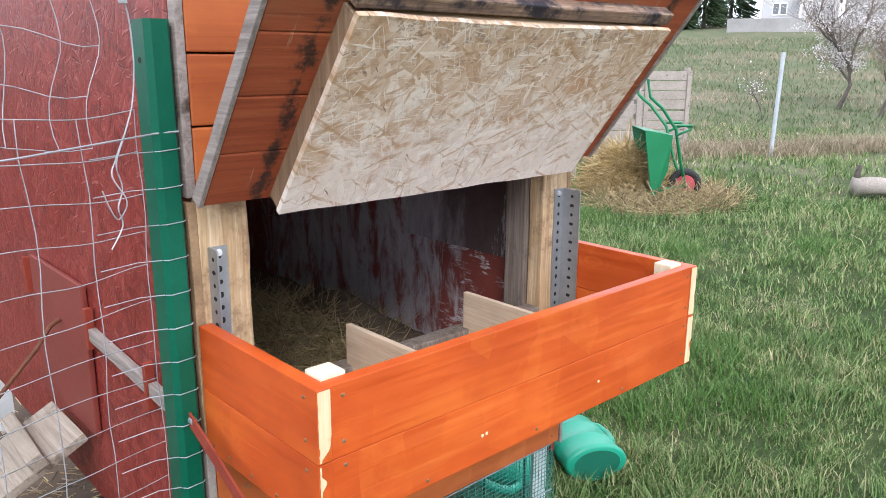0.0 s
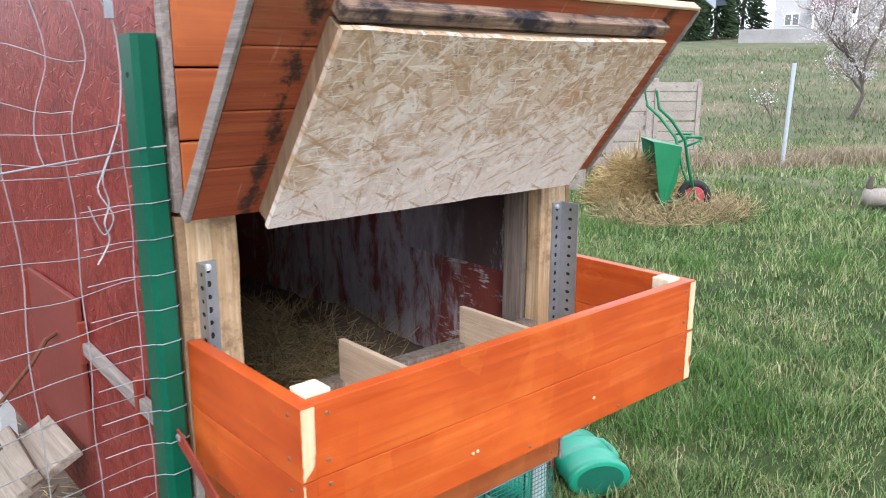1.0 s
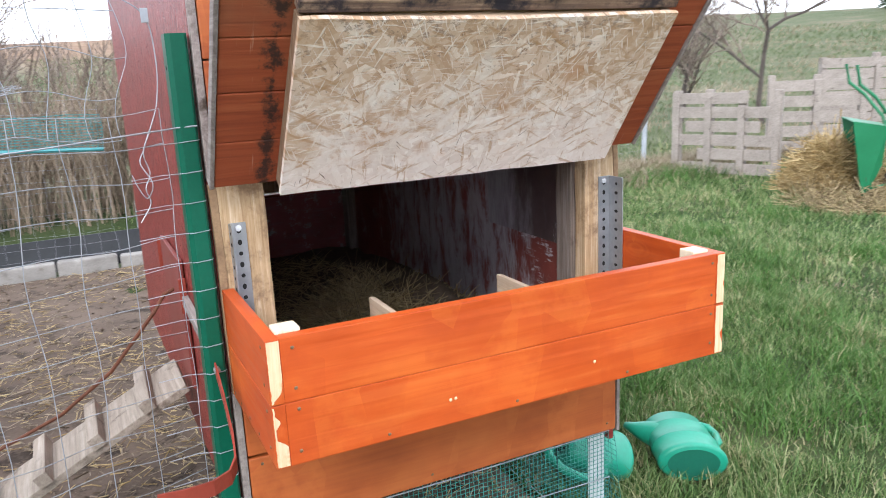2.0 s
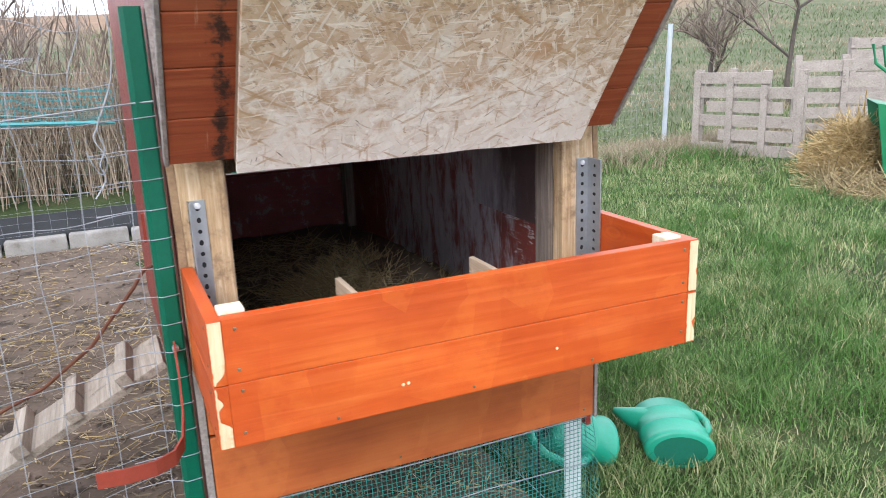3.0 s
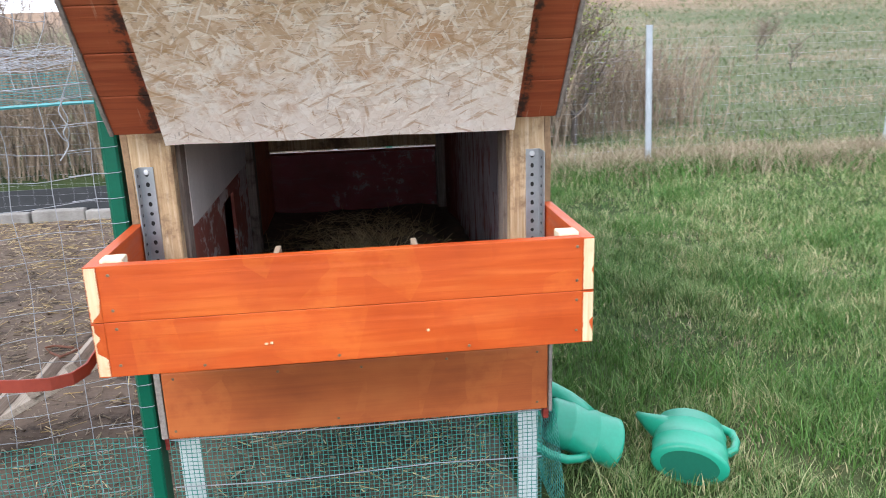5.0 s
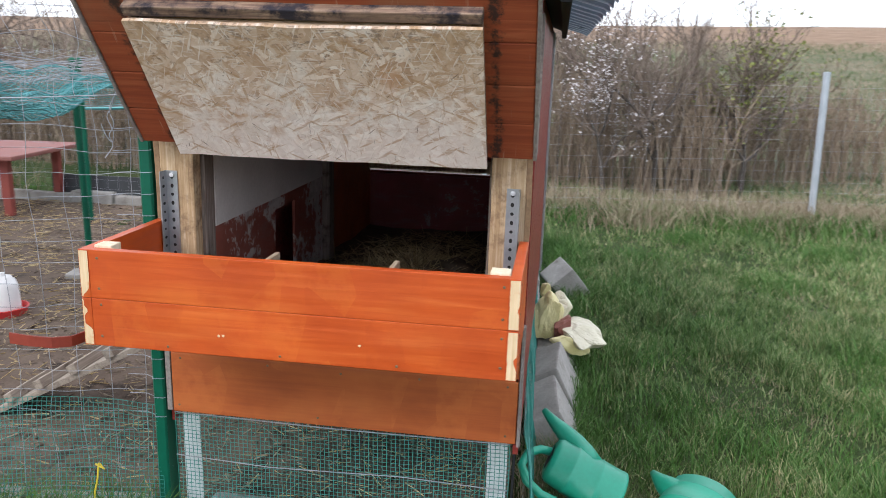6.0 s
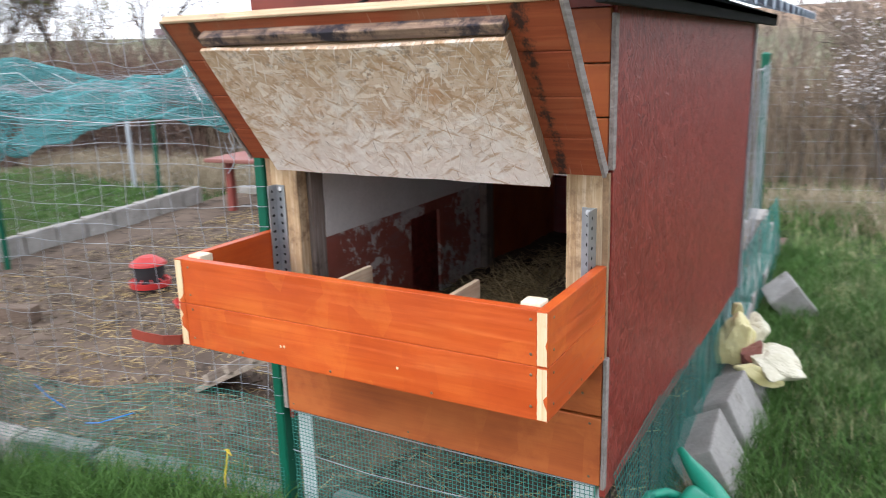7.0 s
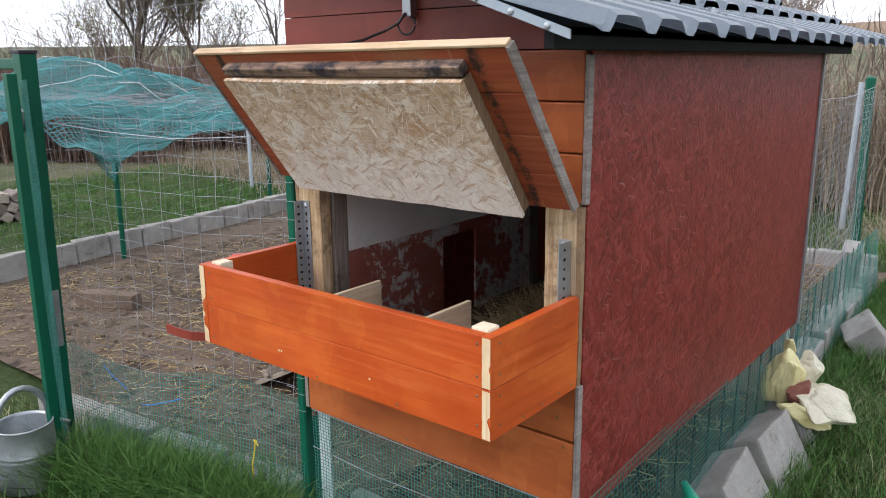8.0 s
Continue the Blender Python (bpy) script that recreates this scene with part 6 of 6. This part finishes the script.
field_fence = thing("meadow_fence", (7.7, 7.9, 0), "thin wire netting strung between the meadow poles", "wire fence")
part("netting", net("netting", lambda u, v: (1.06 + 6.45 * u, 6.78 + 1.28 * u, 0.1 + 1.25 * v), 60, 12, 0.0009, M_wire, 10, 0.01), M_wire, field_fence, kind="stuff")

felled = thing("log", (9.6, 3.13, 0.0), "short pale weathered log lying on the lawn", "log")
part("trunk_piece", tube([(9.45, 3.30, 0.09), (9.62, 3.10, 0.10), (9.80, 2.86, 0.09), (9.93, 2.70, 0.08)], 0.11, 12, 0.09), M_pallet, felled, smooth=True)
part("branch_stub", tube([(9.48, 3.27, 0.15), (9.47, 3.28, 0.24), (9.50, 3.27, 0.33)], 0.045, 8, 0.03), M_bark, felled, smooth=True)


# ---- plants ----
def in_run(x, y):
    return (x > RUN[0] - 0.75) & (x < RUN[1] + 0.06) & (y > 1.22 + 0.10 * np.minimum(x, 0) ) & (y < RUN[3] + 0.15) & (x > -3.6 - 0.17 * (y - 0.9))


def under_coop(x, y):
    return (x > 0.45) & (x < 1.70) & (y > 1.2) & (y < 6.0)


def patchy(x, y, s=1.0, k=0.0):
    return 0.5 + 0.25 * (np.sin(1.7 * s * x + 1.1 * s * y + k) + np.sin(2.9 * s * y - 1.3 * s * x + 2 * k + 1) * 0.6 + 0.5 * np.sin(5.1 * s * x + 4.3 * s * y + k))


def lawn(name, n, x0, x1, y0, y1, height, width, seed, material=M_grass, lean=0.7):
    rng = np.random.default_rng(seed)
    m = max(int((x1 - x0) * (y1 - y0) * 38), 10)
    cx, cy, ch = rng.uniform(x0, x1, m), rng.uniform(y0, y1, m), rng.uniform(0.55, 1.5, m) ** 1.4
    pick = rng.integers(0, m, n)
    loose = rng.uniform(0, 1, n) < 0.42
    sp = rng.uniform(0.025, 0.06, m)[pick]
    x = np.where(loose, rng.uniform(x0, x1, n), cx[pick] + rng.normal(size=n) * sp)
    y = np.where(loose, rng.uniform(y0, y1, n), cy[pick] + rng.normal(size=n) * sp)
    tall = np.where(loose, 0.75, ch[pick])
    keep = ~(in_run(x, y) | under_coop(x, y)) & (x > x0) & (x < x1) & (y > y0) & (y < y1)
    x, y, tall = x[keep], y[keep], tall[keep]
    p = np.clip(0.6 * patchy(x, y, 1.3, seed) + 0.4 * patchy(x, y, 4.1, seed + 3), 0, 1.2)
    edge = np.minimum(np.minimum(x - x0, x1 - x) / (0.25 * (x1 - x0)), np.minimum(y - y0, y1 - y) / (0.25 * (y1 - y0)))
    keep = rng.uniform(0, 1, len(x)) < (0.35 + 0.9 * p) * np.clip(edge + 0.05, 0, 1)
    x, y, p, tall = x[keep], y[keep], p[keep], tall[keep]
    me = blades(name, np.column_stack([x, y]), land(x, y) - 0.015, height * tall * (0.35 + 1.3 * p), width, lean, material, rng)
    tagged(new(name, me), "short spring lawn grass with lighter dry patches", "grass", kind="stuff")


lawn("lawn_grass", 230000, 0.9, 4.8, -0.6, 5.4, 0.066, 0.0050, 21)
lawn("lawn_grass", 110000, 0.6, 7.6, 3.0, 9.6, 0.07, 0.008, 22)
lawn("lawn_grass", 110000, 3.0, 10.0, -2.0, 7.0, 0.07, 0.008, 23)
lawn("lawn_grass", 70000, 5.5, 18.0, -4.0, 10.0, 0.10, 0.016, 24)
lawn("lawn_grass", 90000, -9.5, -3.0, -1.0, 7.5, 0.042, 0.010, 25, M_tall)
lawn("lawn_grass", 50000, -3.5, 2.6, -1.2, 2.4, 0.055, 0.0055, 26)
lawn("lawn_grass", 60000, -6.0, 8.0, -7.0, 1.0, 0.06, 0.012, 27)


def tufts(name, places, n, spread, height, width, seed, material, label, lean=0.9):
    rng = np.random.default_rng(seed)
    c = np.array(places)[rng.integers(0, len(places), n)]
    xy = c[:, :2] + rng.normal(size=(n, 2)) * spread
    me = blades(name, xy, land(xy[:, 0], xy[:, 1]) - 0.01, height, width, lean, material, rng, 3)
    tagged(new(name, me), label, "grass", kind="stuff")


tufts("tall_grass", [(-0.45 + 0.13 * k, 0.86 + 0.035 * k) for k in range(8)], 5200, 0.075, 0.24, 0.006, 31, M_tall, "lush tall grass in front of the wire fence")
tufts("tall_grass", [(1.80 + 0.05 * math.sin(k), 1.9 + 0.34 * k) for k in range(12)], 5200, 0.10, 0.13, 0.005, 32, M_tall, "longer grass beside the concrete blocks")
tufts("tall_grass", [(3.05, 2.0), (3.3, 2.7), (2.6, 2.2), (3.9, 2.4), (4.6, 3.4), (3.2, 1.5), (2.3, 2.5), (5.5, 3.1), (5.0, 4.4), (2.6, 3.6), (3.3, 4.8), (2.4, 5.4), (2.75, 1.75), (3.6, 1.9), (3.45, 3.3), (4.1, 3.0), (2.1, 2.1), (2.2, 3.2), (4.3, 4.1), (6.2, 4.6), (6.4, 2.4), (2.9, 6.3), (4.0, 5.9), (2.2, 4.3)], 12000, 0.15, 0.12, 0.005, 33, M_tall, "darker tussocks standing out of the lawn")
rng_t = np.random.default_rng(30)
tufts("dry_thatch", [(a, b) for a, b in zip(rng_t.uniform(1.9, 8.0, 60), rng_t.uniform(0.6, 6.8, 60)) if not under_coop(a, b)], 9000, 0.12, 0.035, 0.0045, 39, M_dry, "dry thatch lying in patches of the lawn", 1.4)
tufts("dry_grass", [(1.72, 1.75), (1.72, 1.95), (1.68, 2.15)], 500, 0.05, 0.16, 0.003, 34, M_dry, "dry grass at the foot of the netting")
tufts("dry_grass", [(1.6 + 0.45 * k, 7.3 + 0.25 * math.sin(2.3 * k)) for k in range(16)], 15000, 0.26, 0.26, 0.008, 35, M_dry, "bleached dry grass along the meadow fence")
tufts("dry_grass", [(9.5 + 0.55 * k, 7.6 - 0.30 * k) for k in range(14)], 9000, 0.30, 0.30, 0.012, 36, M_dry, "dry grass belt along the meadow fence")
tufts("dry_grass", [(-4.6 - 0.5 * k, 6.6 + 0.1 * k) for k in range(12)], 6000, 0.3, 0.30, 0.012, 37, M_dry, "dry grass behind the lawn")
tufts("green_strip", [(1.7 + 0.5 * k, 7.0 + 0.2 * math.sin(k)) for k in range(12)], 6000, 0.22, 0.20, 0.008, 38, M_tall, "green grass strip in front of the dry belt")
rng_m = np.random.default_rng(40)
for nm, mt, cnt, hgt, lab in (("meadow_grass", M_dry, 62000, 0.17, "bleached rough meadow grass beyond the fence"), ("meadow_grass", M_meadow, 95000, 0.14, "green rough meadow grass beyond the fence")):
    r, a = 9 + 46 * rng_m.uniform(0, 1, cnt) ** 1.5, rng_m.uniform(radians(-8), radians(92), cnt)
    x, y = r * np.cos(a) + 1, r * np.sin(a)
    band = patchy(x, y, 0.35, 2.0) + 0.5 * (patchy(x, y, 1.4, 5.0) - 0.5) + rng_m.normal(size=cnt) * 0.10
    keep = ((band > 0.56) if mt is M_dry else (band < 0.66)) & (y > 8.3 - 0.14 * x)
    x, y, r = x[keep], y[keep], r[keep]
    me = blades(nm, np.column_stack([x, y]), land(x, y) - 0.02, hgt * (0.7 + r / 50), 0.008 + r * 0.0007, 0.9, mt, rng_m, 2)
    tagged(new(nm, me), lab, "grass", kind="stuff")


# straw bits on the run floor
def floor_bits():
    rng = np.random.default_rng(44)
    n = 9000
    x, y = rng.uniform(RUN[0] + 0.1, RUN[1] - 0.05, n), rng.uniform(RUN[2] + 0.05, RUN[3] - 0.05, n)
    keep = patchy(x, y, 1.6, 1.0) > rng.uniform(0.15, 0.75, n)
    x, y = x[keep], y[keep]
    n = len(x)
    way = np.column_stack([rng.normal(size=n), rng.normal(size=n), rng.normal(size=n) * 0.10])
    me = stalks("straw_bits", np.column_stack([x, y, np.full(n, 0.036)]), way, rng.uniform(0.02, 0.10, n), rng.uniform(0.001, 0.0028, n), M_straw, rng)
    tagged(new("straw_bits", me), "bits of straw strewn on the bare soil", "straw", kind="stuff")
    n = 16000
    x, y = rng.uniform(RUN[0] + 0.1, RUN[1] - 0.05, n), rng.uniform(RUN[2] + 0.05, RUN[3] - 0.05, n)
    keep = patchy(x, y, 1.1, 4.0) > rng.uniform(0.0, 0.8, n)
    x, y = x[keep], y[keep]
    n = len(x)
    way = np.column_stack([rng.normal(size=n), rng.normal(size=n), rng.normal(size=n) * 0.15])
    me = stalks("chaff", np.column_stack([x, y, np.full(n, 0.034)]), way, rng.uniform(0.015, 0.08, n), rng.uniform(0.001, 0.0035, n), M_chaff, rng)
    tagged(new("chaff", me), "brown chaff, twigs and wood bits trodden into the soil", "chaff", kind="stuff")
    n = 900
    x, y = rng.uniform(RUN[0] + 0.1, RUN[1] - 0.1, n), rng.uniform(RUN[2] + 0.1, RUN[3] - 0.1, n)
    verts, faces = [], []
    for k in range(n):
        s = rng.uniform(0.004, 0.014)
        pts = rng.normal(size=(6, 3)) * s * 0.25 + np.array([(1, 0, 0), (-1, 0, 0), (0, 1, 0), (0, -1, 0), (0, 0, 0.7), (0, 0, -0.7)]) * s
        verts.append(pts + (x[k], y[k], 0.03))
        faces += [tuple(6 * k + i for i in f) for f in ((0, 2, 4), (2, 1, 4), (1, 3, 4), (3, 0, 4), (2, 0, 5), (1, 2, 5), (3, 1, 5), (0, 3, 5))]
    me = mass("clods", np.concatenate(verts), faces, M_dirt)
    tagged(new("clods", me), "small clods and stones on the run soil", "soil", kind="stuff")


floor_bits()


# ---- brush and trees ----
def stems(name, xy, z, height, spread, radius, material, rng, label, category, forks=3, kids=4):
    """Upright bare stems, each with thin side twigs, as one mass."""
    lines, thin = [], []
    for (x, y), zz in zip(xy, z):
        h = height * rng.uniform(0.6, 1.2)
        dx, dy = rng.normal(size=2) * spread * h
        pts = np.array([(x + dx * f**1.5 + rng.normal() * 0.02, y + dy * f**1.5 + rng.normal() * 0.02, zz + h * f) for f in (0, 0.35, 0.7, 1.0)])
        lines.append(pts)
        for _ in range(kids):
            k = rng.integers(1, 3)
            f = rng.uniform(0, 1)
            s = pts[k] * (1 - f) + pts[k + 1] * f
            d = np.array([rng.normal(), rng.normal(), abs(rng.normal()) + 0.8])
            d *= rng.uniform(0.15, 0.4) * h / np.linalg.norm(d)
            thin.append([s, s + 0.5 * d + rng.normal(size=3) * 0.02, s + d + np.array([0, 0, 0.05])])
    v1, f1 = wires(lines, radius)
    v2, f2 = wires(thin, radius * 0.55)
    faces = f1 + [tuple(i + len(v1) for i in q) for q in f2]
    me = mass(name, v1 + v2, faces, material)
    tagged(new(name, me), label, category, kind="stuff")


def belt(rng, n, p, q, width):
    f = rng.uniform(0, 1, n)
    x = p[0] + (q[0] - p[0]) * f + rng.normal(size=n) * 0.15
    y = p[1] + (q[1] - p[1]) * f + np.abs(rng.normal(size=n)) * width
    return np.column_stack([x, y])


rng_b = np.random.default_rng(50)
for p, q, n, w, h, rad, mt, lab in (
    ((-7.5, 8.6), (3.6, 8.4), 1900, 1.0, 1.15, 0.006, M_reed, "brown dry reed and bramble stems behind the back fence"),
    ((-6.5, 9.2), (3.4, 9.2), 520, 1.6, 1.9, 0.008, M_twig, "bare grey-brown thicket behind the back fence"),
    ((3.2, 9.6), (6.5, 10.5), 420, 1.2, 1.0, 0.008, M_reed, "dry brown stems thinning out into the meadow"),
    ((-15, 3.0), (-6.8, 9.0), 3600, 1.3, 1.30, 0.010, M_bramble, "brown bramble bank behind the lawn"),
    ((-16, 4.0), (-7, 10.5), 700, 1.5, 1.8, 0.009, M_twig, "bare twigs over the bramble bank"),
):
    xy = belt(rng_b, n, p, q, w)
    stems("thicket", xy, land(xy[:, 0], xy[:, 1]) - 0.02, h, 0.16, rad, mt, rng_b, lab, "thicket")


def tree(name, x, y, height, seed, label, category="tree", trunk=0.10, spread=0.75, levels=4, kids=4, buds=None, bud_count=0, bud_size=0.03, twig_mat=None):
    """A tapered trunk with forking limbs down to twigs, and buds or blossom in small clumps."""
    rng = np.random.default_rng(seed)
    z0 = float(land(x, y))
    base = thing(name, (x, y, z0), label, category)
    limbs = bmesh.new()
    fine, tips = [], []

    def grow(p, d, length, r, level):
        n = 4
        pts = [np.array(p)]
        for k in range(n):
            d = d + rng.normal(size=3) * 0.16 + np.array([0, 0, 0.05])
            d = d / np.linalg.norm(d)
            pts.append(pts[-1] + d * length / n)
        if level < 2:
            add_tube(limbs, [Vector(q) for q in pts], r, 7 if level == 0 else 5, True, r * 0.6)
        else:
            fine.append((pts, r))
        if level >= levels:
            tips.append(pts[-1])
            tips.append(pts[-2])
            return
        for k in range(kids + (1 if level else 0)):
            at = pts[min(n, 1 + (k % n) + (1 if level == 0 else 0))]
            side = rng.normal(size=3)
            side[2] = abs(side[2]) * 0.5
            nd = d * (1 - spread * 0.45) + side / np.linalg.norm(side) * spread
            grow(at, nd / np.linalg.norm(nd), length * rng.uniform(0.55, 0.9), r * 0.55, level + 1)

    grow((x, y, z0 - 0.05), np.array([rng.normal() * 0.08, rng.normal() * 0.08, 1.0]), height * 0.42, trunk, 0)
    part("trunk", limbs, M_bark, base)
    v, f = [], []
    for pts, r in fine:
        a, b = wires([pts], max(r * 0.8, 0.0024))
        f += [tuple(i + len(v) for i in q) for q in b]
        v += a
    part("crown", mass("crown", v, f, twig_mat or M_twig), None, base, kind="stuff")
    if buds is not None and tips:
        tip = np.array(tips)
        c = tip[rng.integers(0, len(tip), bud_count)] + rng.normal(size=(bud_count, 3)) * bud_size * 2.2
        s = bud_size * rng.uniform(0.5, 1.2, bud_count)
        a = rng.normal(size=(bud_count, 3))
        a /= np.linalg.norm(a, axis=1)[:, None]
        b = np.cross(a, rng.normal(size=(bud_count, 3)))
        b /= np.linalg.norm(b, axis=1)[:, None]
        quad = np.stack([c + a * s[:, None], c + b * s[:, None] * 0.7, c - a * s[:, None], c - b * s[:, None] * 0.7], 1).reshape(-1, 3)
        faces = np.arange(4 * bud_count).reshape(-1, 4)
        part("blossom" if buds is M_bloom else "leaves", mass("buds", quad, faces, buds), None, base, kind="stuff")
    return base


def polar(az, d):
    """East of north in degrees and metres from the coop front."""
    return (d * math.sin(radians(az)) + 0.2, d * math.cos(radians(az)))


tree("blossom_tree", *polar(69, 24), 3.6, 61, "small blackthorn in white blossom on the meadow", "tree", 0.07, 0.8, 4, 4, M_bloom, 8000, 0.028)
tree("blossom_tree", *polar(72.5, 25), 3.0, 62, "small blackthorn in white blossom on the meadow", "tree", 0.06, 0.8, 4, 4, M_bloom, 5000, 0.028)
tree("bare_tree", *polar(71.5, 22), 2.2, 79, "small bare shrub beside the blossom", "shrub", 0.04, 0.7, 4, 4)
tree("sapling", *polar(64.5, 20), 1.4, 63, "thin bare sapling on the meadow", "tree", 0.02, 0.7, 3, 3, M_bloom, 90, 0.03)
tree("bare_tree", *polar(49.5, 17), 4.6, 64, "bare spreading fruit tree behind the compost", "tree", 0.06, 0.75, 4, 4)
tree("bare_tree", *polar(44, 17), 2.6, 65, "bare bushy tree behind the compost", "tree", 0.07, 0.85, 4, 4)
tree("blossom_tree", 2.25, 8.3, 1.75, 66, "thicket shrub with white blossom", "tree", 0.03, 0.6, 4, 4, M_bloom, 1500, 0.015)
tree("budding_shrub", 4.0, 9.3, 2.1, 67, "dense shrub with grey-green buds behind the fence", "shrub", 0.045, 0.75, 4, 5, M_bud, 1500, 0.024)
tree("bare_tree", 2.85, 8.7, 2.2, 85, "bare dark-stemmed shrub in the thicket", "shrub", 0.035, 0.6, 4, 4)
tree("bare_tree", 3.4, 9.1, 2.1, 86, "bare dark-stemmed shrub in the thicket", "shrub", 0.035, 0.65, 4, 4)
tree("bare_tree", 2.0, 10.0, 2.4, 71, "bare shrub in the thicket", "shrub", 0.04, 0.6, 4, 4)
tree("bare_tree", -0.3, 10.0, 2.6, 72, "bare shrub in the thicket", "shrub", 0.04, 0.6, 4, 4)
for az, d, h, s in ((-58, 14.5, 5.2, 68), (-55.5, 15, 5.6, 77), (-52.3, 15.5, 4.6, 78)):
    tree("willow", *polar(az, d), h, s, "tall bare willow with first yellow-green leaves", "tree", 0.055, 0.62, 5, 4, M_bud, 5200, 0.022)
tree("bare_tree", *polar(-48, 17), 5.6, 69, "tall bare tree behind the lawn", "tree", 0.06, 0.65, 5, 3)
tree("bare_tree", *polar(-38, 16), 4.8, 76, "bare tree behind the run", "tree", 0.07, 0.75, 5, 3)
tree("bare_tree", *polar(-74, 46), 7.0, 73, "distant pale bare tree", "tree", 0.12, 0.5, 4, 4)
tree("bare_tree", *polar(-8, 17), 3.4, 74, "bare tree behind the coop", "tree", 0.08, 0.7, 4, 5)
tree("bare_tree", *polar(30.5, 27), 1.7, 87, "low bare bush on the meadow", "shrub", 0.025, 0.8, 4, 4)
tree("bare_tree", *polar(33, 24), 1.2, 88, "low bare bush on the meadow", "shrub", 0.02, 0.8, 3, 4)
tree("bare_tree", *polar(12, 30), 3.2, 75, "far bare bush on the slope", "shrub", 0.06, 0.8, 4, 4)


def conifer(x, y, h, seed):
    rng = np.random.default_rng(seed)
    z0 = float(land(x, y))
    base = thing("conifer", (x, y, z0), "dark distant conifer by the houses", "tree", "far conifers")
    part("trunk", tube([(x, y, z0 - 0.1), (x, y, z0 + h)], 0.18, 7, 0.03), M_bark, base)
    n = 2600
    f = rng.uniform(0.08, 1, n)
    a = rng.uniform(0, 2 * np.pi, n)
    r = (1 - f) * h * 0.26 * rng.uniform(0.3, 1.1, n) + 0.05
    c = np.column_stack([x + r * np.cos(a), y + r * np.sin(a), z0 + h * f - r * 0.25])
    d = np.column_stack([np.cos(a), np.sin(a), np.full(n, -0.35)])
    part("crown", stalks("crown", c, d, rng.uniform(0.3, 0.7, n), rng.uniform(0.03, 0.06, n), M_conifer, rng), None, base, kind="stuff")


for az, d, h, s in ((58.5, 66, 5.5, 81), (60.3, 68, 6.5, 82), (62, 74, 8, 83), (56.5, 70, 6, 84)):
    conifer(*polar(az, d), h, s)


# ---- far houses ----
def house(az0, az1, d, storey, roof_h, wall_mat, label, windows, depth=7.0):
    x0, y0 = polar(az0, d)
    x1, y1 = polar(az1, d)
    z0 = float(land((x0 + x1) / 2, (y0 + y1) / 2))
    L = math.hypot(x1 - x0, y1 - y0)
    base = thing("house", (x0, y0, z0), label, "house", "far houses")
    m = Matrix.Translation((x0, y0, z0)) @ Matrix.Rotation(math.atan2(y1 - y0, x1 - x0), 4, "Z")
    part("wall", box((0, 0, -0.6), (L, depth, storey), 0.02, m), wall_mat, base)
    if roof_h:
        roof_bm = prism([(-0.3, storey + 0.002), (depth + 0.3, storey + 0.002), (depth / 2, storey + roof_h)], -0.3, L + 0.3, "x")
        bmesh.ops.transform(roof_bm, matrix=m, verts=roof_bm.verts)
        roof_ob = part("roof", roof_bm, M_house_roof, base, "plum brown tiled roof")
        part("chimney", box((L * 0.6, depth * 0.45, storey + roof_h * 0.6), (L * 0.6 + 0.6, depth * 0.45 + 0.6, storey + roof_h + 0.8), 0.02, m), wall_mat, roof_ob)
    for wx, wz, ww, wh in windows:
        w = part("window", box((wx - ww / 2, -0.06, wz), (wx + ww / 2, -0.005, wz + wh), 0.01, m), M_white, base, "white framed window")
        for s in (-1, 1):
            part("pane", box((wx + (s - 1) * ww / 4 + 0.07 * (1 if s > 0 else 1), -0.075, wz + 0.1), (wx + (s + 1) * ww / 4 - 0.07, -0.062, wz + wh - 0.1), 0.0, m), M_pane, w)
    return base


house(63.9, 66.2, 66, 3.4, 2.0, M_plaster, "white plastered house on the rise", [(1.25, 0.95, 1.05, 0.95)])
house(66.3, 68.5, 65, 2.2, 2.6, M_plaster, "low white house with a plum roof on the rise", [(1.4, 1.0, 1.5, 0.85)])
house(68.8, 78, 68, 3.6, 0.0, M_house_grey, "long grey block building on the rise", [(1.6, 2.0, 1.0, 1.0), (5.0, 2.0, 1.0, 1.0)])
house(-48.5, -45.5, 150, 0.5, 1.1, M_house_grey, "distant grey-roofed barn on the ridge", [], 4.0)
x0, y0 = polar(61.8, 62)
x1, y1 = polar(69.5, 62)
gz = float(land(x0, y0))
wall_bm = box((0, 0, -0.5), (math.hypot(x1 - x0, y1 - y0), 0.25, 0.95), 0.02, Matrix.Translation((x0, y0, gz)) @ Matrix.Rotation(math.atan2(y1 - y0, x1 - x0), 4, "Z"))
single("garden_wall", wall_bm, plain("weathered_garden_wall", (0.22, 0.215, 0.21), (0.34, 0.335, 0.33), 0.8, 0.9, fine=9), "low pale garden wall in front of the houses", "wall", kind="structure")
